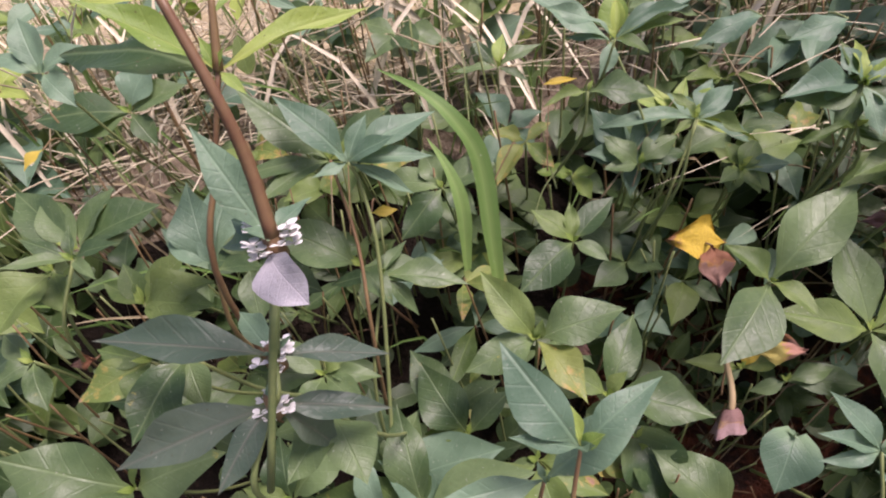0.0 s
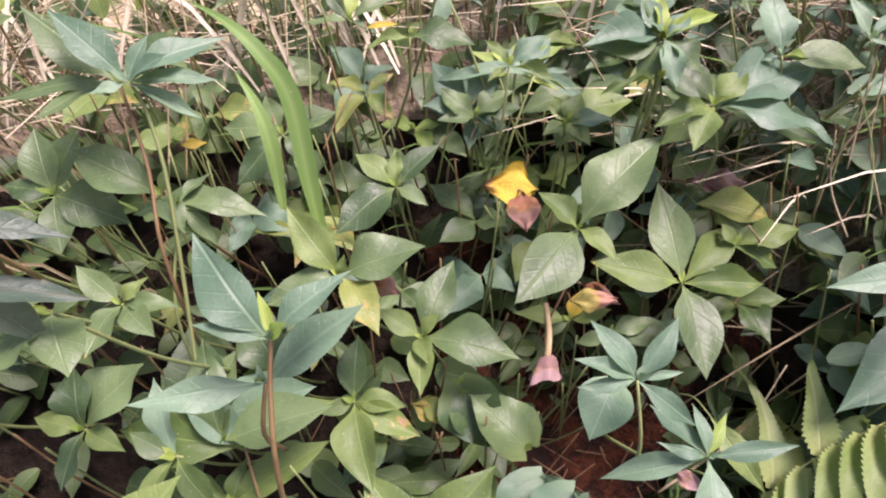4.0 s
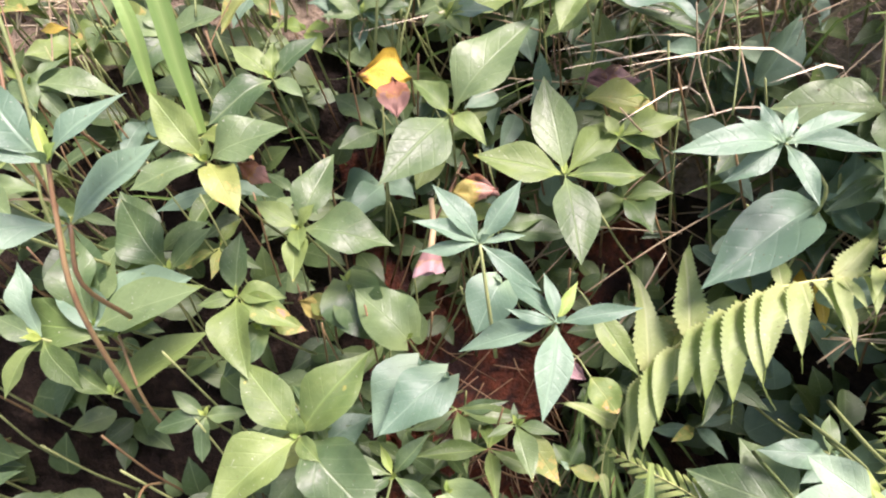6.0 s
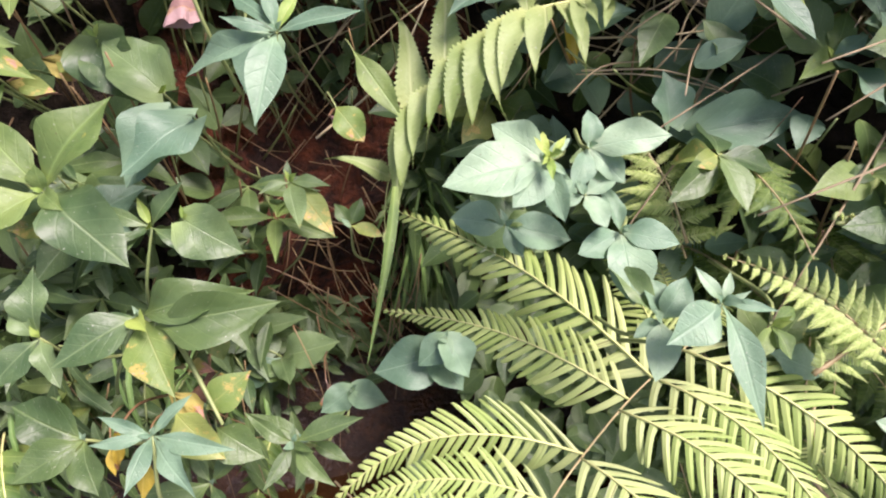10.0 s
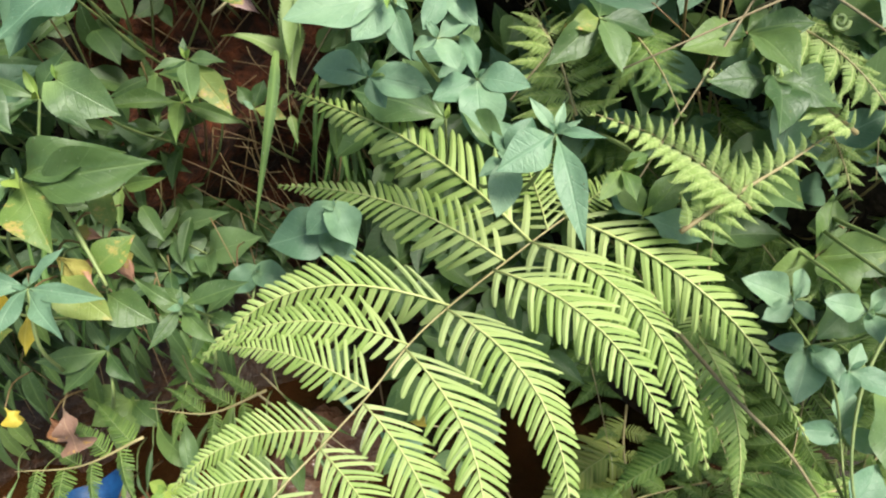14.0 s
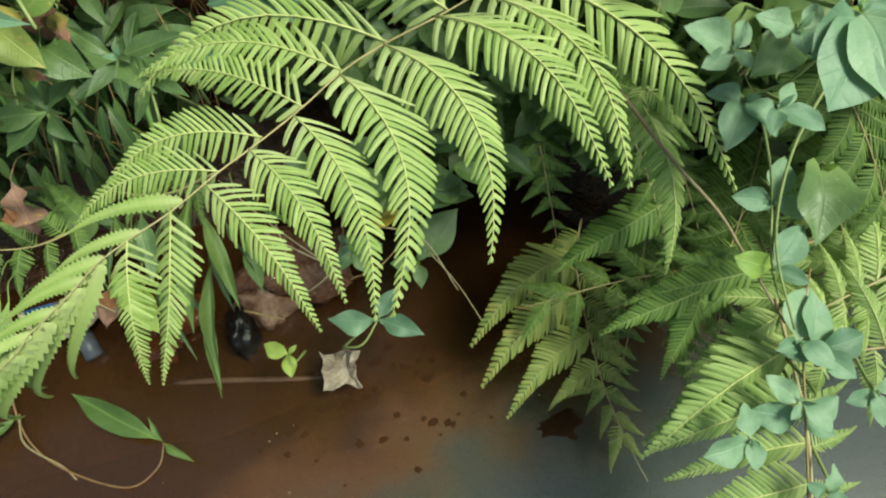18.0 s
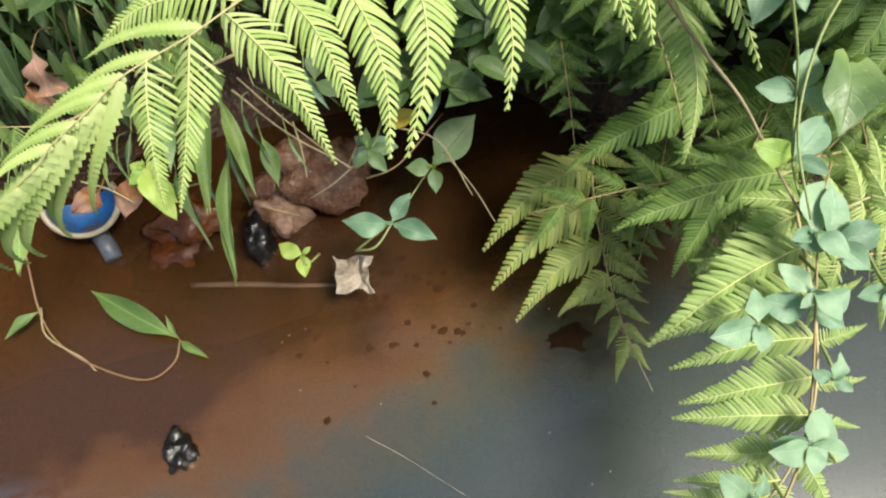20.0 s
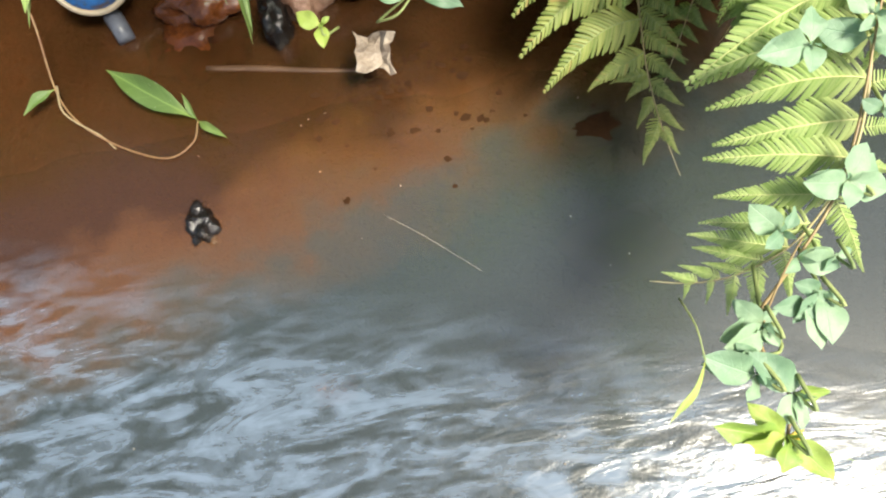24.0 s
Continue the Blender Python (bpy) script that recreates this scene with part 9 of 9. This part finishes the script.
def auto_frond(root, ahead, length, droop, pairs, material, make=pinna_data):
    """A fern frond that arches out from the bank and droops, with paired pinnae."""
    root, ahead = Vector(root), Vector(ahead).normalized()
    side = ahead.cross(Vector((0, 0, 1))).normalized()

    def on(s):
        return root + ahead * length * s + Vector((0, 0, 0.25 * length * s - droop * length * s * s))

    pinnae = []
    for k in range(pairs):
        s = 0.18 + 0.8 * k / (pairs - 1)
        b = on(s)
        run = (on(s + 0.02) - on(s - 0.02)).normalized()
        size = length * 0.36 * (1.04 - s) ** 0.75 * min(1, 0.55 + s * 2)
        for q in (-1, 1):
            d = (side * q + run * fill.uniform(0.35, 0.6) + Vector((0, 0, -0.35))).normalized() * size * fill.uniform(0.9, 1.08)
            pinnae.append((b, b + d, 0.1, fill.choice((0.05, 0.1)) * -q))
    frond([on(k / 8) for k in range(9)], pinnae, material, 1.3, 0.0014, "green fern frond arching out of the bank", make, "ferns on the bank")


for i in range(11):
    x, z = fill.uniform(0.92, 1.3), fill.uniform(0.12, 0.5)
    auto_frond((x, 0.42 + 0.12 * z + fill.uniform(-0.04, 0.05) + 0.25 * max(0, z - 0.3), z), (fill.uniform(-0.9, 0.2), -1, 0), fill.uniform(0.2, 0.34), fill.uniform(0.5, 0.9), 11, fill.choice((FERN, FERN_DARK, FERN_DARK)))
for i in range(9):
    auto_frond((fill.uniform(0.78, 1.15), fill.uniform(0.56, 0.62), fill.uniform(0.46, 0.64)), (fill.uniform(-0.9, 0.5), -1, 0.3), fill.uniform(0.15, 0.22), fill.uniform(0.4, 0.7), 11, fill.choice((FERN, FERN, FERN_DARK)))
for i in range(3):
    auto_frond((fill.uniform(-0.15, 0.42), 0.65 + fill.uniform(-0.02, 0.03), fill.uniform(0.24, 0.42)), (fill.uniform(-0.8, 0.6), -1, 0), fill.uniform(0.12, 0.2), fill.uniform(0.5, 0.9), 9, FERN_DARK, toothed_data)
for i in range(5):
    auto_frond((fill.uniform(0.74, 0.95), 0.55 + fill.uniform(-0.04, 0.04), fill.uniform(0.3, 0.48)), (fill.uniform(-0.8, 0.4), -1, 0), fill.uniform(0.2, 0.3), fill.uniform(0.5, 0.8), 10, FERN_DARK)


# ---- things in and beside the water ----
WET_STONE = rough_material("wet_dark_stone", [(0.3, (0.003, 0.003, 0.003)), (0.8, (0.012, 0.01, 0.01))], 30.0, 0.3, 0.8, 0.3, 0.006)
BROWN_STONE = rough_material("wet_brown_stone", [(0.3, (0.05, 0.018, 0.009)), (0.5, (0.15, 0.07, 0.042)), (0.75, (0.32, 0.2, 0.15))], 18.0, 0.32, 1.0, 0.5, 0.012)
ROT = rough_material("rotten_leaf", [(0.3, (0.02, 0.009, 0.004)), (0.8, (0.05, 0.024, 0.011))], 40.0, 0.95, 0.3, 0.0, 0.001)
ROT.node_tree.nodes["Principled BSDF"].inputs["Specular IOR Level"].default_value = 0.05
PAPER = rough_material("crumpled_paper", [(0.35, (0.16, 0.12, 0.09)), (0.7, (0.4, 0.34, 0.28))], 40.0, 0.8, 0.5, 0.0, 0.003)
STICK = rough_material("wet_wood", [(0.25, (0.05, 0.025, 0.013)), (0.8, (0.11, 0.06, 0.034))], 30.0, 0.5, 0.6, 0.1, 0.002)
BLUE_GLAZE = rough_material("worn_blue_plastic", [(0.28, (0.06, 0.04, 0.03)), (0.38, (0.01, 0.06, 0.19)), (0.7, (0.02, 0.13, 0.38))], 22.0, 0.55, 0.4, 0.1, 0.001)
CREAM = rough_material("worn_cream_rim", [(0.25, (0.2, 0.15, 0.1)), (0.8, (0.42, 0.36, 0.27))], 30.0, 0.5, 0.4, 0.0, 0.001)
GREY = rough_material("grey_plastic", [(0.25, (0.05, 0.055, 0.075)), (0.8, (0.14, 0.15, 0.18))], 30.0, 0.45, 0.4, 0.0, 0.001)


def stone(name, centre, size, material, label, seed, rough=0.35):
    """A lumpy worn stone."""
    bm = bmesh.new()
    bmesh.ops.create_icosphere(bm, subdivisions=4, radius=1.0)
    for v in bm.verts:
        n = v.co.normalized()
        k = 1 + rough * noise.noise(n * 1.6 + Vector((seed, 0, 0))) + 0.16 * noise.noise(n * 5 + Vector((0, seed, 0))) + 0.07 * noise.noise(n * 13 + Vector((seed, seed, 0)))
        v.co = Vector((n.x * size[0], n.y * size[1], n.z * size[2])) * k
    for f in bm.faces:
        f.smooth = True
    me = bpy.data.meshes.new(name)
    bm.to_mesh(me)
    bm.free()
    me.materials.append(material)
    ob = tagged(new(name, me), label, "stone")
    ob.location = centre
    return ob


stone("wet_stone", (0.198, 0.186, 0.002), (0.019, 0.026, 0.02), WET_STONE, "small black wet stone standing out of the stream", 2.0, 0.5)
stone("bank_rock", (0.425, 0.546, 0.050), (0.08, 0.05, 0.055), BROWN_STONE, "wet brown rock at the foot of the bank", 5.0, 0.6)
stone("bank_rock", (0.358, 0.510, 0.015), (0.04, 0.03, 0.04), BROWN_STONE, "smaller wet brown rock beside the water", 8.0, 0.6)
stone("dark_rock", (0.323, 0.472, 0.020), (0.022, 0.035, 0.035), WET_STONE, "dark wet rock at the water's edge", 3.0)
ORANGE_MUD = rough_material("wet_orange_mud", [(0.3, (0.035, 0.009, 0.003)), (0.55, (0.1, 0.028, 0.007)), (0.8, (0.22, 0.07, 0.018))], 24.0, 0.3, 0.8, 0.4, 0.006)
stone("mud_mound", (0.195, 0.487, -0.022), (0.075, 0.06, 0.026), ORANGE_MUD, "wet orange mud mound rising from the water beside a rock", 4.0, 0.4)
stone("mud_mound", (0.219, 0.535, 0.015), (0.06, 0.035, 0.035), ORANGE_MUD, "steep wet orange mud under hanging roots", 11.0, 0.5)
stone("sunken_stone", (0.73, 0.228, -0.012), (0.05, 0.028, 0.0145), ROT, "dark stone lying just under the water", 6.0)
stone("sunken_stone", (0.735, 0.076, -0.045), (0.07, 0.05, 0.03), ROT, "large dark stone deeper under the water", 7.0)
stone("sunken_stone", (0.34, -0.05, -0.035), (0.03, 0.02, 0.03), BROWN_STONE, "brown stone under the running water", 9.0)


def paper_scrap():
    """A crumpled scrap caught at the end of a twig."""
    n, verts, faces = 7, [], []
    for j in range(n):
        for i in range(n):
            u, v = i / (n - 1) - 0.5, j / (n - 1) - 0.5
            verts.append((u * 0.045 * (1 + 0.6 * noise.noise((u * 3, v * 3, 1))) - 0.5 * v * 0.03, v * 0.048 * (1 + 0.5 * noise.noise((u * 3, v * 3, 4))) + 0.5 * u * 0.02, 0.016 * noise.noise((u * 4, v * 4, 7)) + 0.022 * abs(u + 0.4 * v)))
    faces = [(j * n + i, j * n + i + 1, (j + 1) * n + i + 1, (j + 1) * n + i) for j in range(n - 1) for i in range(n - 1)]
    ob = tagged(new("paper_scrap", mesh_of("paper_scrap", verts, faces, PAPER, False)), "crumpled dirty white paper scrap at the water's edge", "litter")
    solid = ob.modifiers.new("thickness", "SOLIDIFY")
    solid.thickness = 0.0012
    ob.matrix_basis = pose(0.463, 0.362, 0.055, 28, 8, -20)


paper_scrap()
stick = tagged(new("stick", stem_mesh("stick", [(0, 0, 0), (0.08, -0.018, 0.003), (0.17, -0.04, 0.001), (0.246, -0.055, 0.0)], 0.0052, 0.004, STICK, 5, 8)), "straight brown stick floating by the bank", "stick")
stick.location = (0.212, 0.429, -0.0035)


def broken_bowl():
    """Half of a small blue bowl with a cream rim, lying on its side in the mud."""
    ob = thing("broken_bowl", "broken blue plastic bowl with a cream rim in the mud", "litter")
    verts, faces, rows, cols = [], [], 7, 17
    for layer in (1.0, 0.93):
        for j in range(rows):
            a = 1.35 * j / (rows - 1)
            for i in range(cols):
                b = math.pi * 1.15 * i / (cols - 1) - 0.2
                r = 0.05 * layer
                verts.append((r * math.sin(a) * math.cos(b) * 1.1, r * math.sin(a) * math.sin(b), -r * math.cos(a)))
    half = rows * cols
    for base, flip in ((0, False), (half, True)):
        for j in range(rows - 1):
            for i in range(cols - 1):
                q = (base + j * cols + i, base + j * cols + i + 1, base + (j + 1) * cols + i + 1, base + (j + 1) * cols + i)
                faces.append(q[::-1] if flip else q)
    part("shell", mesh_of("shell", verts, faces, BLUE_GLAZE), ob, None, "blue plastic shell")
    rim = [Vector((0.0535 * math.cos(b), 0.0485 * math.sin(b), -0.01)) for b in [math.pi * 1.15 * i / 16 - 0.2 for i in range(17)]]
    part("rim", mesh_of("rim", *tube(rim, 0.0045, 0.0045, 8), CREAM), ob, None, "worn cream coloured rim")
    ob.matrix_basis = pose(0.077, 0.559, 0.075, -40, 0, 192)


broken_bowl()
tube_bit = tagged(new("pipe_stub", mesh_of("pipe_stub", *tube([Vector((0, 0, 0)), Vector((0.008, -0.018, -0.006)), Vector((0.016, -0.038, -0.012))], 0.014, 0.013, 12), GREY)), "short grey plastic pipe stub in the mud", "litter")
tube_bit.location = (0.081, 0.536, 0.016)

# a green leaf on a vine lying on the water
sprig = thing("floating_sprig", "long green leaf on a thin vine lying on the water", "plant")
sprig.location = (0.191, 0.345, 0.006)
o = Matrix.Translation(-sprig.location)
part("leaf", leaf_of("lance", LUSH, rnd), sprig, o @ aim((0.196, 0.345, 0.008), (0.074, 0.442, 0.02), (0, -0.4, 1), 0.8))
part("leaf", leaf_of("lance", LUSH, rnd), sprig, o @ aim((0.2, 0.34, 0.008), (0.243, 0.302, 0.012), (0, -0.4, 1), 0.7))
part("leaf", leaf_of("lance", LUSH, rnd), sprig, o @ aim((0.2, 0.34, 0.008), (0.188, 0.375, 0.03), (0, -0.8, 0.6), 0.7))
part("leaf", leaf_of("lance", LUSH, rnd), sprig, o @ aim((0.0, 0.425, 0.02), (-0.045, 0.39, 0.02), (0, -0.4, 1), 0.9))
for vine in ([(-0.012, 0.56, 0.12), (-0.01, 0.52, 0.06), (0.0, 0.425, 0.02), (0.03, 0.37, 0.01), (0.085, 0.325, 0.004), (0.152, 0.293, 0.004), (0.19, 0.31, 0.004), (0.2, 0.34, 0.008)],
             [(0.002, 0.43, 0.02), (0.012, 0.385, 0.016), (0.06, 0.345, 0.006), (0.08, 0.322, 0.004)]):
    part("vine", stem_mesh("vine", [Vector(p) - sprig.location for p in vine], 0.0017, 0.0011, STRAW if len(vine) < 5 else STEM_RED, 5, 5), sprig, None, "thin reddish vine")


thread = tagged(new("thread", stem_mesh("thread", [(0, 0, 0), (0.045, -0.036, 0), (0.11, -0.095, 0.0005)], 0.0004, 0.0002, PAPER, 6, 4)), "fine pale thread floating on the water", "thread")
thread.location = (0.44, 0.155, 0.0015)


def sunken_bit(i):
    """Dark rotting leaf bits on and just under the surface near the bank."""
    cx, cy, spread = fill.choice(((0.48, 0.35, 0.03), (0.46, 0.37, 0.025), (0.38, 0.31, 0.04), (0.62, 0.27, 0.05), (0.5, 0.25, 0.08), (0.55, 0.36, 0.03)))
    x, y = fill.gauss(cx, spread), fill.gauss(cy, spread * 0.5)
    a = fill.uniform(0, 6.28)
    p = Vector((x, min(y, 0.44), 0.0006))
    r = fill.uniform(0.003, 0.009)
    rim = [p + Vector((math.cos(a + k * 0.7854) * r * fill.uniform(0.5, 1.2), math.sin(a + k * 0.7854) * r * fill.uniform(0.4, 0.9), 0)) for k in range(8)]
    return [p + Vector((0, 0, 0.001)), *rim], [(0, 1 + k, 1 + (k + 1) % 8) for k in range(8)]


def foam_fleck(i):
    """Tiny pale bubbles and grit that drift on the water."""
    p = Vector((fill.uniform(0.1, 0.85), fill.uniform(-0.2, 0.35), 0.001))
    r = fill.uniform(0.0006, 0.0014)
    return tube([p, p + Vector((0, 0, r))], r, r * 0.5, 6)


tangle("rotting_leaves", "dark rotting leaf bits floating near the bank", "litter", ROT, sunken_bit, 75)
tangle("foam", "tiny pale bubbles and grit on the water", "foam", CREAM, foam_fleck, 16)
